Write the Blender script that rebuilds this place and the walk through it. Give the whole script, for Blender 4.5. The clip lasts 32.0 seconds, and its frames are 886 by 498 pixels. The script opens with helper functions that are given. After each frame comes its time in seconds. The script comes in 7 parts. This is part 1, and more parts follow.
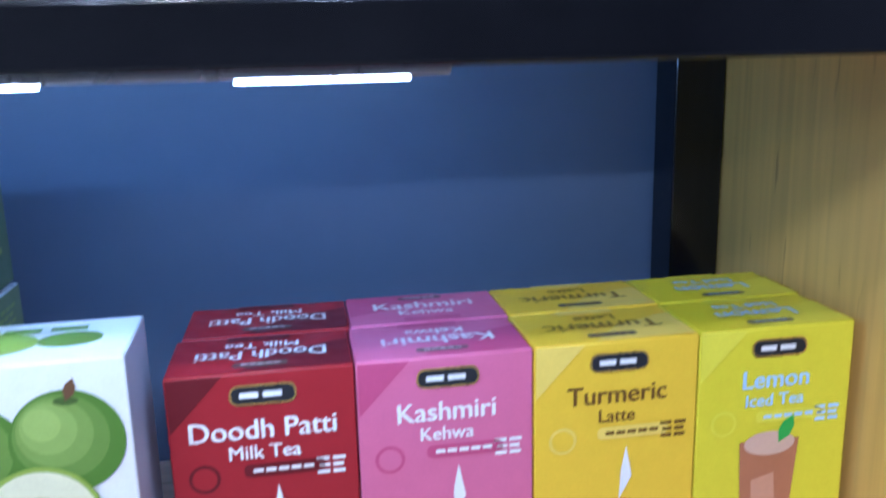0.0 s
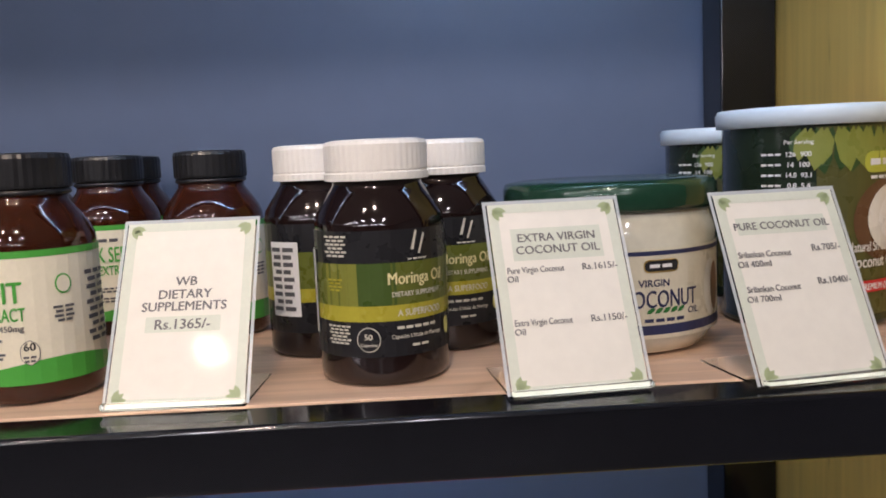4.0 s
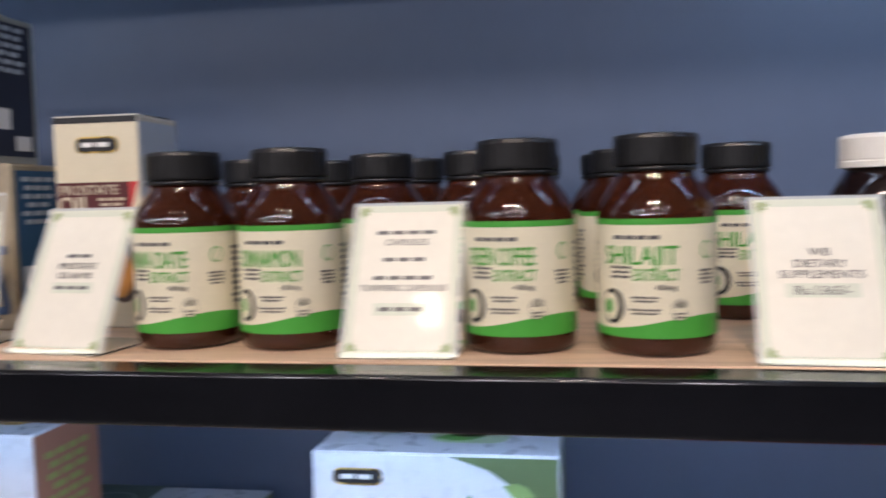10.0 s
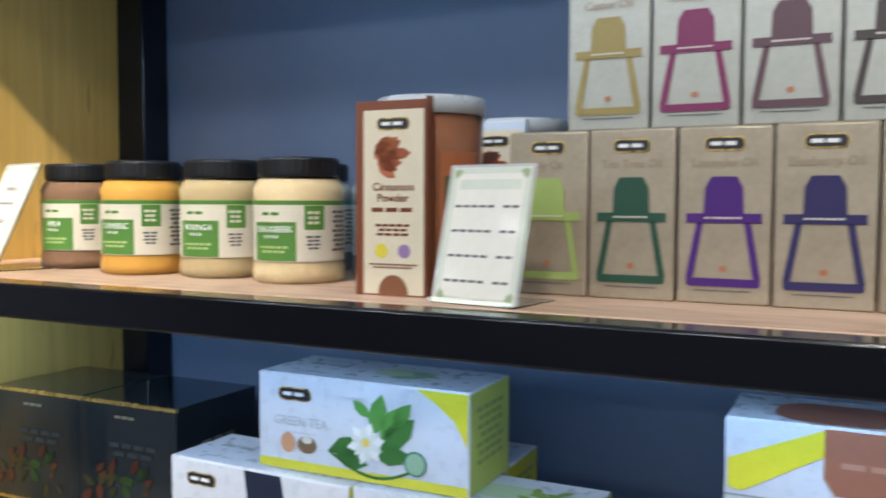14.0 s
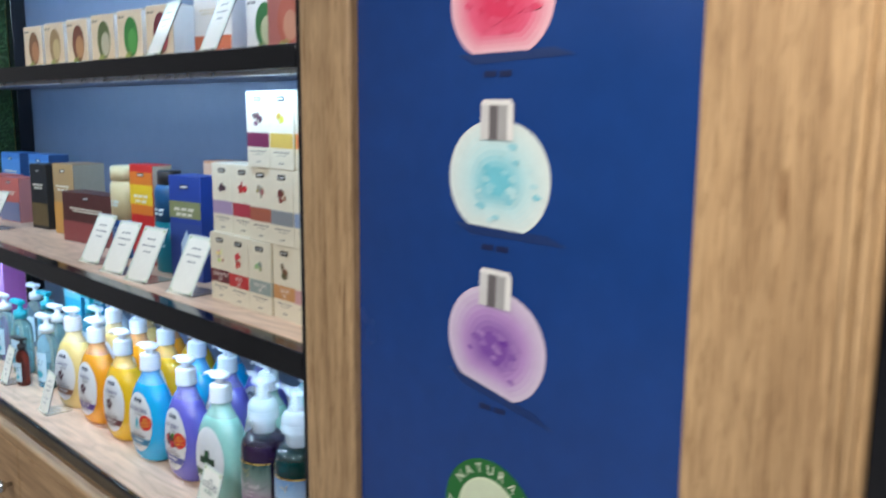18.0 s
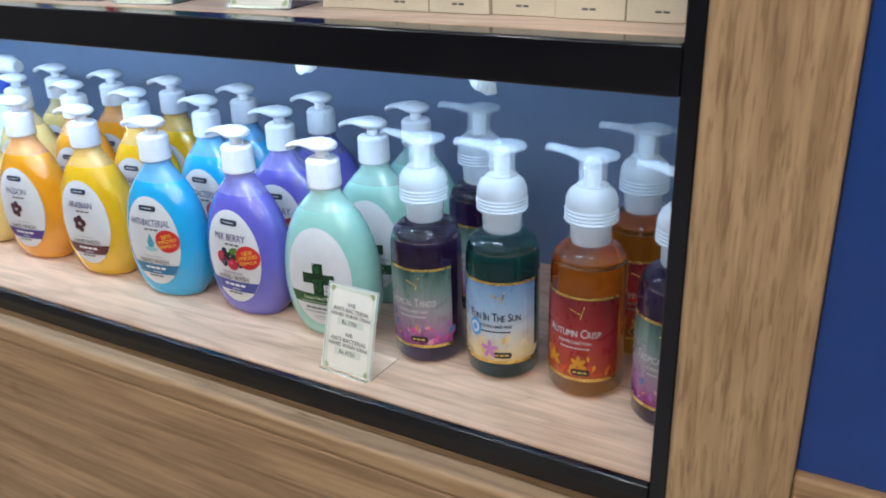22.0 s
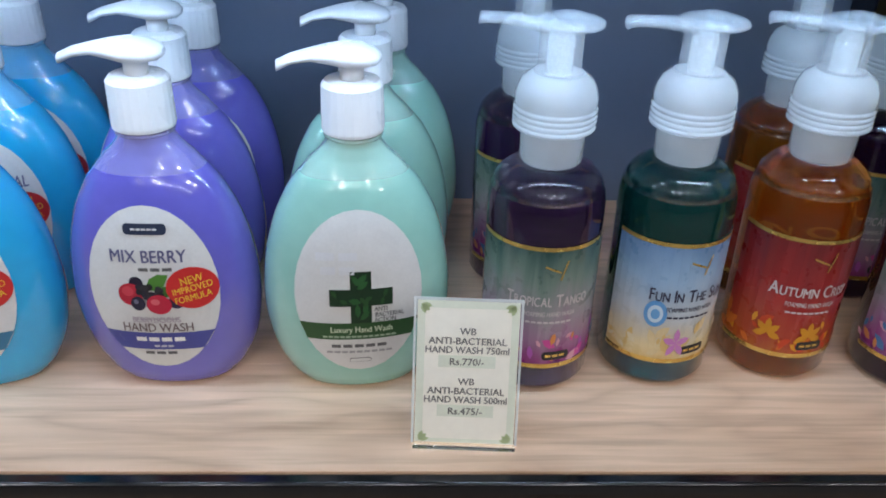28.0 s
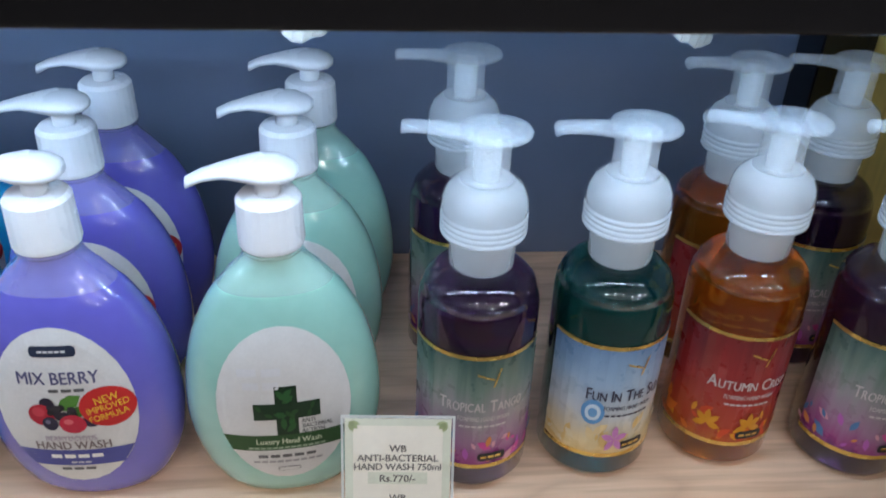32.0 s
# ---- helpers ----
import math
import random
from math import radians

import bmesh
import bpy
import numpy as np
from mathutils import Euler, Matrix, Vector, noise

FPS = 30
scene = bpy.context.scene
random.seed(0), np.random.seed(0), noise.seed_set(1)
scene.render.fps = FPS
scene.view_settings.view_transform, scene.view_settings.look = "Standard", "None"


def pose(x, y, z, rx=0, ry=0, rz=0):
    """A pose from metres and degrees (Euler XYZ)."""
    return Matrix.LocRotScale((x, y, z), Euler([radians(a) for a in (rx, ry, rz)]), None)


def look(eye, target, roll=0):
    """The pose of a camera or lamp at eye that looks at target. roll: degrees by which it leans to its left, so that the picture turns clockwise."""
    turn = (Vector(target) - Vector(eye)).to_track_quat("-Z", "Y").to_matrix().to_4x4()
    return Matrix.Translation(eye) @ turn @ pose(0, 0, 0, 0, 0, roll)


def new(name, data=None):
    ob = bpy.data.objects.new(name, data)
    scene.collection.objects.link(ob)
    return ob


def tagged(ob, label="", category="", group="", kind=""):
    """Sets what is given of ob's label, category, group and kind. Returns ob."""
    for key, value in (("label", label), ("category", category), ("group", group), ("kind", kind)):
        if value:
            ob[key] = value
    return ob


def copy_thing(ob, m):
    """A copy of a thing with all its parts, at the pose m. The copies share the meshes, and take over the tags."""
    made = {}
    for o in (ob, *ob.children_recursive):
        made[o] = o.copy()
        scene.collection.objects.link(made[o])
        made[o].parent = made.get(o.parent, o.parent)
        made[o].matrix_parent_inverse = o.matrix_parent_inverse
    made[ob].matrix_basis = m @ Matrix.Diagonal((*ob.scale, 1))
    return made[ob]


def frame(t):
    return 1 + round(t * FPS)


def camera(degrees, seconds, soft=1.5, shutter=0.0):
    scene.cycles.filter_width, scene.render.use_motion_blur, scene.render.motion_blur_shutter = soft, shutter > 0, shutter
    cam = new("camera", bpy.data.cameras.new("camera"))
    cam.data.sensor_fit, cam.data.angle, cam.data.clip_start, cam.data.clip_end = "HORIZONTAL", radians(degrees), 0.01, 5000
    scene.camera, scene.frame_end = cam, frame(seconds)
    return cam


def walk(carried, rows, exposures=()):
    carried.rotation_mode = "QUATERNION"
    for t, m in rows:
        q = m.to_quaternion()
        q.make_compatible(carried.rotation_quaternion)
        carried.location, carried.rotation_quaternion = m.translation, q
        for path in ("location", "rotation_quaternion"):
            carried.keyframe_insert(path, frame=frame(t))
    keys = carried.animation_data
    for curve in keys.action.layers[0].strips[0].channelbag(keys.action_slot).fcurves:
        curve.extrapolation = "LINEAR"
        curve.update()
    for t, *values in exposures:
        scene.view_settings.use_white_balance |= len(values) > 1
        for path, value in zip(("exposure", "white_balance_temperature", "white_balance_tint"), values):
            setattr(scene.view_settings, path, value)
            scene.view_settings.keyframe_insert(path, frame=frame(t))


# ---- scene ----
cam = camera(55.4, 32.0, soft=1.8, shutter=0.7)

# seconds, eye, the point looked at, lean
PATH = [
    (0, (-0.043, -0.327, 1.533), (0.263, 1.597, 1.082), -1.4),
    (0.5, (-0.019, -0.321, 1.594), (0.257, 1.588, 1.065), -1.0),
    (1, (-0.001, -0.327, 1.623), (0.238, 1.598, 1.135), -1.3),
    (1.5, (0.006, -0.334, 1.635), (0.231, 1.616, 1.251), -1.8),
    (2, (0.011, -0.340, 1.639), (0.202, 1.628, 1.341), -2.1),
    (2.5, (0.013, -0.339, 1.645), (0.170, 1.640, 1.400), -2.3),
    (3, (0.012, -0.334, 1.648), (0.146, 1.650, 1.430), -2.4),
    (3.5, (0.011, -0.324, 1.654), (0.113, 1.662, 1.438), -2.5),
    (5.5, (0.010, -0.315, 1.656), (0.044, 1.674, 1.453), -2.6),
    (6, (0.010, -0.319, 1.653), (0.028, 1.673, 1.477), -2.6),
    (6.5, (0.009, -0.322, 1.653), (0.008, 1.670, 1.478), -2.5),
    (7, (0.006, -0.327, 1.652), (-0.010, 1.665, 1.479), -2.4),
    (7.5, (-0.000, -0.328, 1.651), (-0.037, 1.664, 1.477), -2.2),
    (8, (-0.015, -0.329, 1.650), (-0.071, 1.662, 1.476), -2.0),
    (8.5, (-0.046, -0.335, 1.651), (-0.127, 1.656, 1.475), -1.6),
    (9, (-0.081, -0.341, 1.645), (-0.235, 1.647, 1.494), -1.4),
    (9.5, (-0.138, -0.355, 1.639), (-0.394, 1.625, 1.515), -1.4),
    (10, (-0.192, -0.371, 1.638), (-0.559, 1.591, 1.508), -1.5),
    (10.5, (-0.259, -0.397, 1.634), (-0.725, 1.543, 1.500), -1.3),
    (11, (-0.320, -0.421, 1.632), (-0.836, 1.506, 1.493), -0.9),
    (11.5, (-0.383, -0.442, 1.628), (-0.956, 1.469, 1.492), -0.5),
    (12, (-0.433, -0.449, 1.621), (-1.061, 1.446, 1.500), -0.3),
    (12.5, (-0.484, -0.447, 1.612), (-1.176, 1.427, 1.512), 0.0),
    (13, (-0.530, -0.436, 1.615), (-1.277, 1.416, 1.510), 0.1),
    (13.5, (-0.586, -0.418, 1.623), (-1.405, 1.403, 1.507), 0.2),
    (15.5, (-0.798, -0.448, 1.592), (-1.879, 1.232, 1.496), 0.4),
    (16, (-0.915, -0.456, 1.597), (-2.048, 1.182, 1.412), 0.2),
    (16.5, (-1.001, -0.492, 1.578), (-2.255, 1.051, 1.364), 0.5),
    (17, (-1.083, -0.536, 1.561), (-2.413, 0.930, 1.294), 0.6),
    (17.5, (-1.158, -0.557, 1.522), (-2.521, 0.881, 1.248), 0.4),
    (18, (-1.251, -0.555, 1.484), (-2.647, 0.839, 1.158), 0.4),
    (18.5, (-1.334, -0.538, 1.460), (-2.740, 0.834, 1.086), 0.2),
    (19, (-1.441, -0.522, 1.448), (-2.833, 0.840, 0.995), -0.1),
    (19.5, (-1.524, -0.520, 1.429), (-2.888, 0.848, 0.911), -0.6),
    (20, (-1.607, -0.518, 1.399), (-2.909, 0.870, 0.786), -1.0),
    (20.5, (-1.671, -0.519, 1.366), (-2.894, 0.906, 0.678), -1.8),
    (21, (-1.758, -0.524, 1.328), (-2.880, 0.955, 0.583), -2.3),
    (21.5, (-1.836, -0.532, 1.316), (-2.860, 0.996, 0.531), -2.5),
    (22, (-1.905, -0.534, 1.303), (-2.826, 1.049, 0.498), -2.2),
    (22.5, (-1.950, -0.536, 1.294), (-2.779, 1.088, 0.474), -2.2),
    (23, (-2.002, -0.524, 1.276), (-2.752, 1.133, 0.446), -2.5),
    (23.5, (-2.052, -0.519, 1.271), (-2.729, 1.161, 0.423), -3.1),
    (24, (-2.124, -0.488, 1.261), (-2.720, 1.215, 0.397), -3.0),
    (24.5, (-2.181, -0.474, 1.251), (-2.694, 1.248, 0.371), -2.7),
    (26.5, (-2.312, -0.384, 1.223), (-2.463, 1.364, 0.263), 0.1),
    (27, (-2.349, -0.368, 1.209), (-2.395, 1.385, 0.249), 0.8),
    (27.5, (-2.371, -0.349, 1.202), (-2.339, 1.396, 0.224), 1.5),
    (28, (-2.380, -0.336, 1.200), (-2.305, 1.398, 0.208), 1.8),
    (28.5, (-2.382, -0.333, 1.205), (-2.279, 1.401, 0.213), 1.8),
    (29, (-2.381, -0.323, 1.204), (-2.246, 1.411, 0.218), 2.0),
    (29.5, (-2.380, -0.319, 1.205), (-2.223, 1.419, 0.229), 2.0),
    (30, (-2.377, -0.315, 1.206), (-2.200, 1.431, 0.247), 2.1),
    (30.5, (-2.374, -0.314, 1.208), (-2.190, 1.439, 0.262), 1.9),
    (31, (-2.372, -0.308, 1.213), (-2.186, 1.444, 0.266), 2.0),
    (31.5, (-2.366, -0.297, 1.233), (-2.192, 1.432, 0.242), 2.1),
    (32, (-2.358, -0.280, 1.258), (-2.201, 1.412, 0.202), 2.1),
]
EXPOSURES = [(0, 0.5, 4500, 16), (1, 0.38, 5800, 21), (2, 0.12, 6100, 22), (3.5, 0.02, 6150, 21), (9, 0.02, 6050, 21), (10.5, -0.08, 6000, 18), (12, -0.12, 5700, 13), (13.5, 0.0, 5450, 9), (15.5, 0.10, 5650, 7), (16.5, 0.16, 5700, 6), (17.5, 0.26, 5900, 7), (20, 0.28, 6350, 11), (23, 0.18, 6050, 11), (25, 0.0, 5850, 9), (29, -0.02, 6400, 13), (32, -0.12, 6450, 13)]
walk(cam, [(t, look(eye, target, roll)) for t, eye, target, roll in PATH], EXPOSURES)

# ---- light ----
world = bpy.data.worlds.new("world")
scene.world = world
world.use_nodes = True
world.node_tree.nodes["Background"].inputs[0].default_value = (0.75, 0.85, 1.0, 1)
world.node_tree.nodes["Background"].inputs[1].default_value = 0.05


def area_lamp(name, m, sx, sy, watts, colour, spread=180):
    data = bpy.data.lights.new(name, "AREA")
    data.shape, data.size, data.size_y, data.energy, data.color = "RECTANGLE", sx, sy, watts, colour
    data.spread = radians(spread)
    ob = new(name, data)
    ob.matrix_world = m
    return ob


COOL, WARM, DAY = (0.49, 0.72, 1.0), (1.0, 0.82, 0.60), (1.0, 0.96, 0.92)
SHELVES = (0.86, 1.207, 1.556, 1.905)
BAYS = {"tea": (-1.392, 0.300), "soap": (-3.890, -1.981)}
STRIP_WATTS = {("tea", 1.556): 1.8, ("tea", 1.905): 1.2, ("soap", 1.207): 2.5, ("soap", 1.556): 2.6, ("soap", 1.905): 4.0}

# the strips are not equally strong along their length: (from, to, share of the watts)
SECTIONS = {
    ("tea", 1.905): ((-1.342, -0.80, 0.24), (-0.80, -0.07, 0.08), (-0.06, 0.27, 0.30)),
    ("tea", 1.556): ((-1.412, -1.345, 0.12), (-1.25, -0.45, 0.17), (-0.44, 0.10, 0.24)),
    ("soap", 1.207): ((-3.84, -2.76, 1.00), (-2.74, -2.06, 0.36)),
}


def level(bay, s):
    """Height of a shelf; the middle one of the soap bay hangs a little lower."""
    return s - 0.0035 if bay == "soap" and s == 1.207 else s


for (bay, s), watts in STRIP_WATTS.items():
    z = s - 0.0360 if bay == "tea" else level(bay, s) - 0.0350
    x0, x1 = BAYS[bay]
    for a, b, share in SECTIONS.get((bay, s), ((x0 + 0.05, x1 - 0.05, 1.0),)):
        area_lamp("shelf_strip_lamp", pose((a + b) / 2, 0.046 if bay == "tea" else 0.042, z, 58 if bay == "tea" else 48, 0, 0), b - a, 0.008 if bay == "tea" else 0.004, watts * share, COOL, 170)
# ceiling lamps of the shop, in front of the shelves
CEILING_LAMPS = ((0.45, 18), (-0.35, 15), (-1.15, 10), (-1.95, 9), (-2.75, 11.5), (-3.55, 18))
LAMP_Y = -2.25
for x, w in CEILING_LAMPS:
    area_lamp("ceiling_lamp", pose(x, LAMP_Y, 2.86), 0.10, 0.60, w, (1.0, 0.95, 0.90) if x > -0.8 else DAY)
for x, y in ((-0.11, -1.05), (-0.62, -1.05)):
    area_lamp("spot_lamp", look((x, y, 2.80), (x, 0.1, 1.6)), 0.06, 0.06, 1.0, WARM, 60)
area_lamp("spot_lamp", look((-0.98, -1.05, 2.80), (-1.42, 0.12, 1.66)), 0.06, 0.06, 2.2, WARM, 40)


# ---- materials ----
MATS = {}


def mat(name, colour, rough=0.5, metal=0.0, var=0.06, scale=40.0, bump=0.0, coat=0.0, trans=0.0, ior=1.45, stretch=(1, 1, 1), emit=0.0, sub=0.0, alpha=1.0):
    """A surface with fine grain and broad stains in its colour, gloss and relief."""
    if name in MATS:
        return MATS[name]
    m = bpy.data.materials.new(name)
    m.use_nodes = True
    nt = m.node_tree
    b = nt.nodes["Principled BSDF"]
    b.inputs["Metallic"].default_value = metal
    b.inputs["Coat Weight"].default_value = coat
    b.inputs["Coat Roughness"].default_value = 0.06
    b.inputs["Transmission Weight"].default_value = trans
    b.inputs["IOR"].default_value = ior
    b.inputs["Alpha"].default_value = alpha
    if sub:
        b.inputs["Subsurface Weight"].default_value = sub
        b.inputs["Subsurface Radius"].default_value = (0.01, 0.01, 0.01)
    if emit:
        b.inputs["Emission Color"].default_value = (*colour, 1)
        b.inputs["Emission Strength"].default_value = emit
    tc = nt.nodes.new("ShaderNodeTexCoord")
    mp = nt.nodes.new("ShaderNodeMapping")
    mp.inputs["Scale"].default_value = stretch
    nt.links.new(tc.outputs["Object"], mp.inputs["Vector"])
    n1, n2 = nt.nodes.new("ShaderNodeTexNoise"), nt.nodes.new("ShaderNodeTexNoise")
    for n, s in ((n1, scale * 6), (n2, scale)):
        n.inputs["Scale"].default_value = s
        n.inputs["Detail"].default_value = 4
        nt.links.new(mp.outputs["Vector"], n.inputs["Vector"])
    add = nt.nodes.new("ShaderNodeMath")
    add.operation = "ADD"
    nt.links.new(n1.outputs["Fac"], add.inputs[0])
    nt.links.new(n2.outputs["Fac"], add.inputs[1])
    rng = nt.nodes.new("ShaderNodeMapRange")
    rng.inputs["From Min"].default_value, rng.inputs["From Max"].default_value = 0.6, 1.4
    rng.inputs["To Min"].default_value, rng.inputs["To Max"].default_value = 1 - var, 1 + var
    nt.links.new(add.outputs[0], rng.inputs["Value"])
    mul = nt.nodes.new("ShaderNodeVectorMath")
    mul.operation = "SCALE"
    mul.inputs[0].default_value = colour
    nt.links.new(rng.outputs["Result"], mul.inputs["Scale"])
    nt.links.new(mul.outputs["Vector"], b.inputs["Base Color"])
    rr = nt.nodes.new("ShaderNodeMapRange")
    rr.inputs["From Min"].default_value, rr.inputs["From Max"].default_value = 0.3, 0.7
    rr.inputs["To Min"].default_value, rr.inputs["To Max"].default_value = max(rough - 0.06, 0.0), min(rough + 0.06, 1)
    nt.links.new(n2.outputs["Fac"], rr.inputs["Value"])
    nt.links.new(rr.outputs["Result"], b.inputs["Roughness"])
    if bump:
        bp = nt.nodes.new("ShaderNodeBump")
        bp.inputs["Strength"].default_value, bp.inputs["Distance"].default_value = bump, 0.002
        nt.links.new(n1.outputs["Fac"], bp.inputs["Height"])
        nt.links.new(bp.outputs["Normal"], b.inputs["Normal"])
    MATS[name] = m
    return m


def wood(name, light, dark, axis, rough=0.45, figure=1.0, bump=0.25, knots=True, pore=0.55, flame=0.0, rings_at=5.0, rings_along=0.14, rings_n=16.0, dash=0.0):
    """Planked grain that runs along one axis, with pores and a few darker figures."""
    m = bpy.data.materials.new(name)
    m.use_nodes = True
    nt = m.node_tree
    b = nt.nodes["Principled BSDF"]
    tc = nt.nodes.new("ShaderNodeTexCoord")

    def noise_at(scale, along, detail, warp=0.0):
        mp = nt.nodes.new("ShaderNodeMapping")
        k = [1.0, 1.0, 1.0]
        k[axis] = along
        mp.inputs["Scale"].default_value = k
        nt.links.new(tc.outputs["Object"], mp.inputs["Vector"])
        n = nt.nodes.new("ShaderNodeTexNoise")
        n.inputs["Scale"].default_value, n.inputs["Detail"].default_value = scale, detail
        n.inputs["Distortion"].default_value = warp
        nt.links.new(mp.outputs["Vector"], n.inputs["Vector"])
        return n.outputs["Fac"]

    def ramp(fac, stops):
        r = nt.nodes.new("ShaderNodeValToRGB")
        e = r.color_ramp.elements
        e[0].position, e[0].color = stops[0][0], (*stops[0][1], 1)
        e[1].position, e[1].color = stops[-1][0], (*stops[-1][1], 1)
        for p, c in stops[1:-1]:
            x = e.new(p)
            x.color = (*c, 1)
        nt.links.new(fac, r.inputs["Fac"])
        return r.outputs["Color"]

    def mixed(kind, fac, a, c):
        x = nt.nodes.new("ShaderNodeMix")
        x.data_type, x.blend_type = "RGBA", kind
        x.inputs["Factor"].default_value = fac
        nt.links.new(a, x.inputs["A"])
        nt.links.new(c, x.inputs["B"])
        return x.outputs["Result"]

    mid = tuple((p + q) / 2 for p, q in zip(light, dark))
    broad = ramp(noise_at(7, 0.10, 3, 1.5 * figure), ((0.3, mid), (0.55, light), (0.75, mid)))
    fine = noise_at(130, 0.035, 6)
    pores = ramp(fine, ((0.38, (0.62, 0.58, 0.55)), (0.55, (1, 1, 1))))
    rings = ramp(noise_at(24, 0.06, 4, 2.5 * figure), ((0.36, (0.74, 0.70, 0.66)), (0.52, (1, 1, 1)), (0.68, (0.88, 0.85, 0.82))))
    col = mixed("MULTIPLY", pore, mixed("MULTIPLY", min(0.8, pore * 1.6), broad, rings), pores)
    if flame:
        # growth rings cut lengthwise: contour lines of a slow noise, drawn out along the grain
        level_of = nt.nodes.new("ShaderNodeMath")
        level_of.operation = "MULTIPLY"
        level_of.inputs[1].default_value = rings_n
        nt.links.new(noise_at(rings_at, rings_along, 2.5, 0.35), level_of.inputs[0])
        fold = nt.nodes.new("ShaderNodeMath")
        fold.operation = "PINGPONG"
        fold.inputs[1].default_value = 1.0
        nt.links.new(level_of.outputs[0], fold.inputs[0])
        figure_tone = ramp(fold.outputs[0], ((0.0, (0.64, 0.57, 0.52)), (0.30, (0.86, 0.83, 0.80)), (0.62, (1.0, 1.0, 1.0)), (1.0, (1.12, 1.12, 1.12))))
        col = mixed("MULTIPLY", flame, col, figure_tone)
        streak = ramp(noise_at(210, 0.05, 3), ((0.40, (0.66, 0.62, 0.58)), (0.50, (1, 1, 1))))
        col = mixed("MULTIPLY", flame * 0.7, col, streak)
    if dash:
        # short brushed furrows in the grain
        furrow = ramp(noise_at(430, 0.085, 3, 0.5), ((0.36, (0.50, 0.44, 0.38)), (0.48, (1, 1, 1)), (0.60, (1.0, 1.0, 1.0)), (0.70, (1.12, 1.12, 1.12))))
        col = mixed("MULTIPLY", dash, col, furrow)
    if knots:
        spots = ramp(noise_at(11, 0.5, 2, 0.5), ((0.70, (1, 1, 1)), (0.78, (0.42, 0.30, 0.20)), (0.84, (0.20, 0.12, 0.07))))
        col = mixed("MULTIPLY", 0.85, col, spots)
        flecks = ramp(noise_at(95, 0.10, 2), ((0.27, (0.45, 0.36, 0.28)), (0.33, (1, 1, 1))))
        col = mixed("MULTIPLY", 0.7, col, flecks)
    nt.links.new(col, b.inputs["Base Color"])
    b.inputs["Roughness"].default_value = rough
    bp = nt.nodes.new("ShaderNodeBump")
    bp.inputs["Strength"].default_value, bp.inputs["Distance"].default_value = bump, 0.0015
    nt.links.new(fine, bp.inputs["Height"])
    nt.links.new(bp.outputs["Normal"], b.inputs["Normal"])
    MATS[name] = m
    return m


OAK = wood("oak_laminate", (0.48, 0.325, 0.175), (0.36, 0.235, 0.122), 2, 0.5, 1.2, 1.0, pore=0.45, flame=0.36, rings_at=8.0, rings_along=0.16, rings_n=18.0, dash=0.55)
OAKX = wood("oak_laminate_lying", (0.50, 0.33, 0.18), (0.26, 0.155, 0.08), 0, 0.5, 1.2, 0.6, flame=0.5, rings_at=6.0, rings_along=0.12, rings_n=18.0)
PINE = wood("yellow_pine_laminate", (0.78, 0.52, 0.13), (0.66, 0.42, 0.09), 2, 0.42, 0.7, 0.08, pore=0.2)
BOARD = wood("pale_washed_oak", (0.80, 0.56, 0.39), (0.63, 0.42, 0.27), 0, 0.42, 1.6, 0.3, knots=False, pore=0.22, flame=0.45, rings_at=13.0, rings_along=0.30, rings_n=13.0)
BLACK = mat("black_lacquered_steel", (0.005, 0.0055, 0.008), 0.16, 0.0, 0.2, 12, 0.03, coat=0.2)
SLATE = mat("slate_blue_laminate", (0.135, 0.173, 0.255), 0.42, 0.0, 0.05, 6, 0.05)
WALLP = mat("shop_wall_paint", (0.30, 0.30, 0.31), 0.7, 0, 0.04, 4, 0.05)
CEIL = mat("ceiling_paint", (0.75, 0.75, 0.73), 0.8, 0, 0.03, 4, 0.05)
FLOOR = mat("floor_tile_glaze", (0.25, 0.24, 0.23), 0.25, 0, 0.1, 3, 0.02)
ALU = mat("aluminium", (0.7, 0.71, 0.72), 0.3, 1.0, 0.05, 60)
LED = mat("lit_led_diffuser", (0.80, 0.90, 1.0), 0.4, 0, 0.0, 10, emit=14.0)
LEDB = mat("bright_led_diffuser", (0.72, 0.87, 1.0), 0.4, 0, 0.0, 10, emit=26.0)
LAMPF = mat("lit_lamp_glass", (1.0, 0.93, 0.84), 0.4, 0, 0.0, 10, emit=6.0)
CHROME = mat("brushed_chrome", (0.6, 0.6, 0.6), 0.18, 1.0, 0.05, 80)


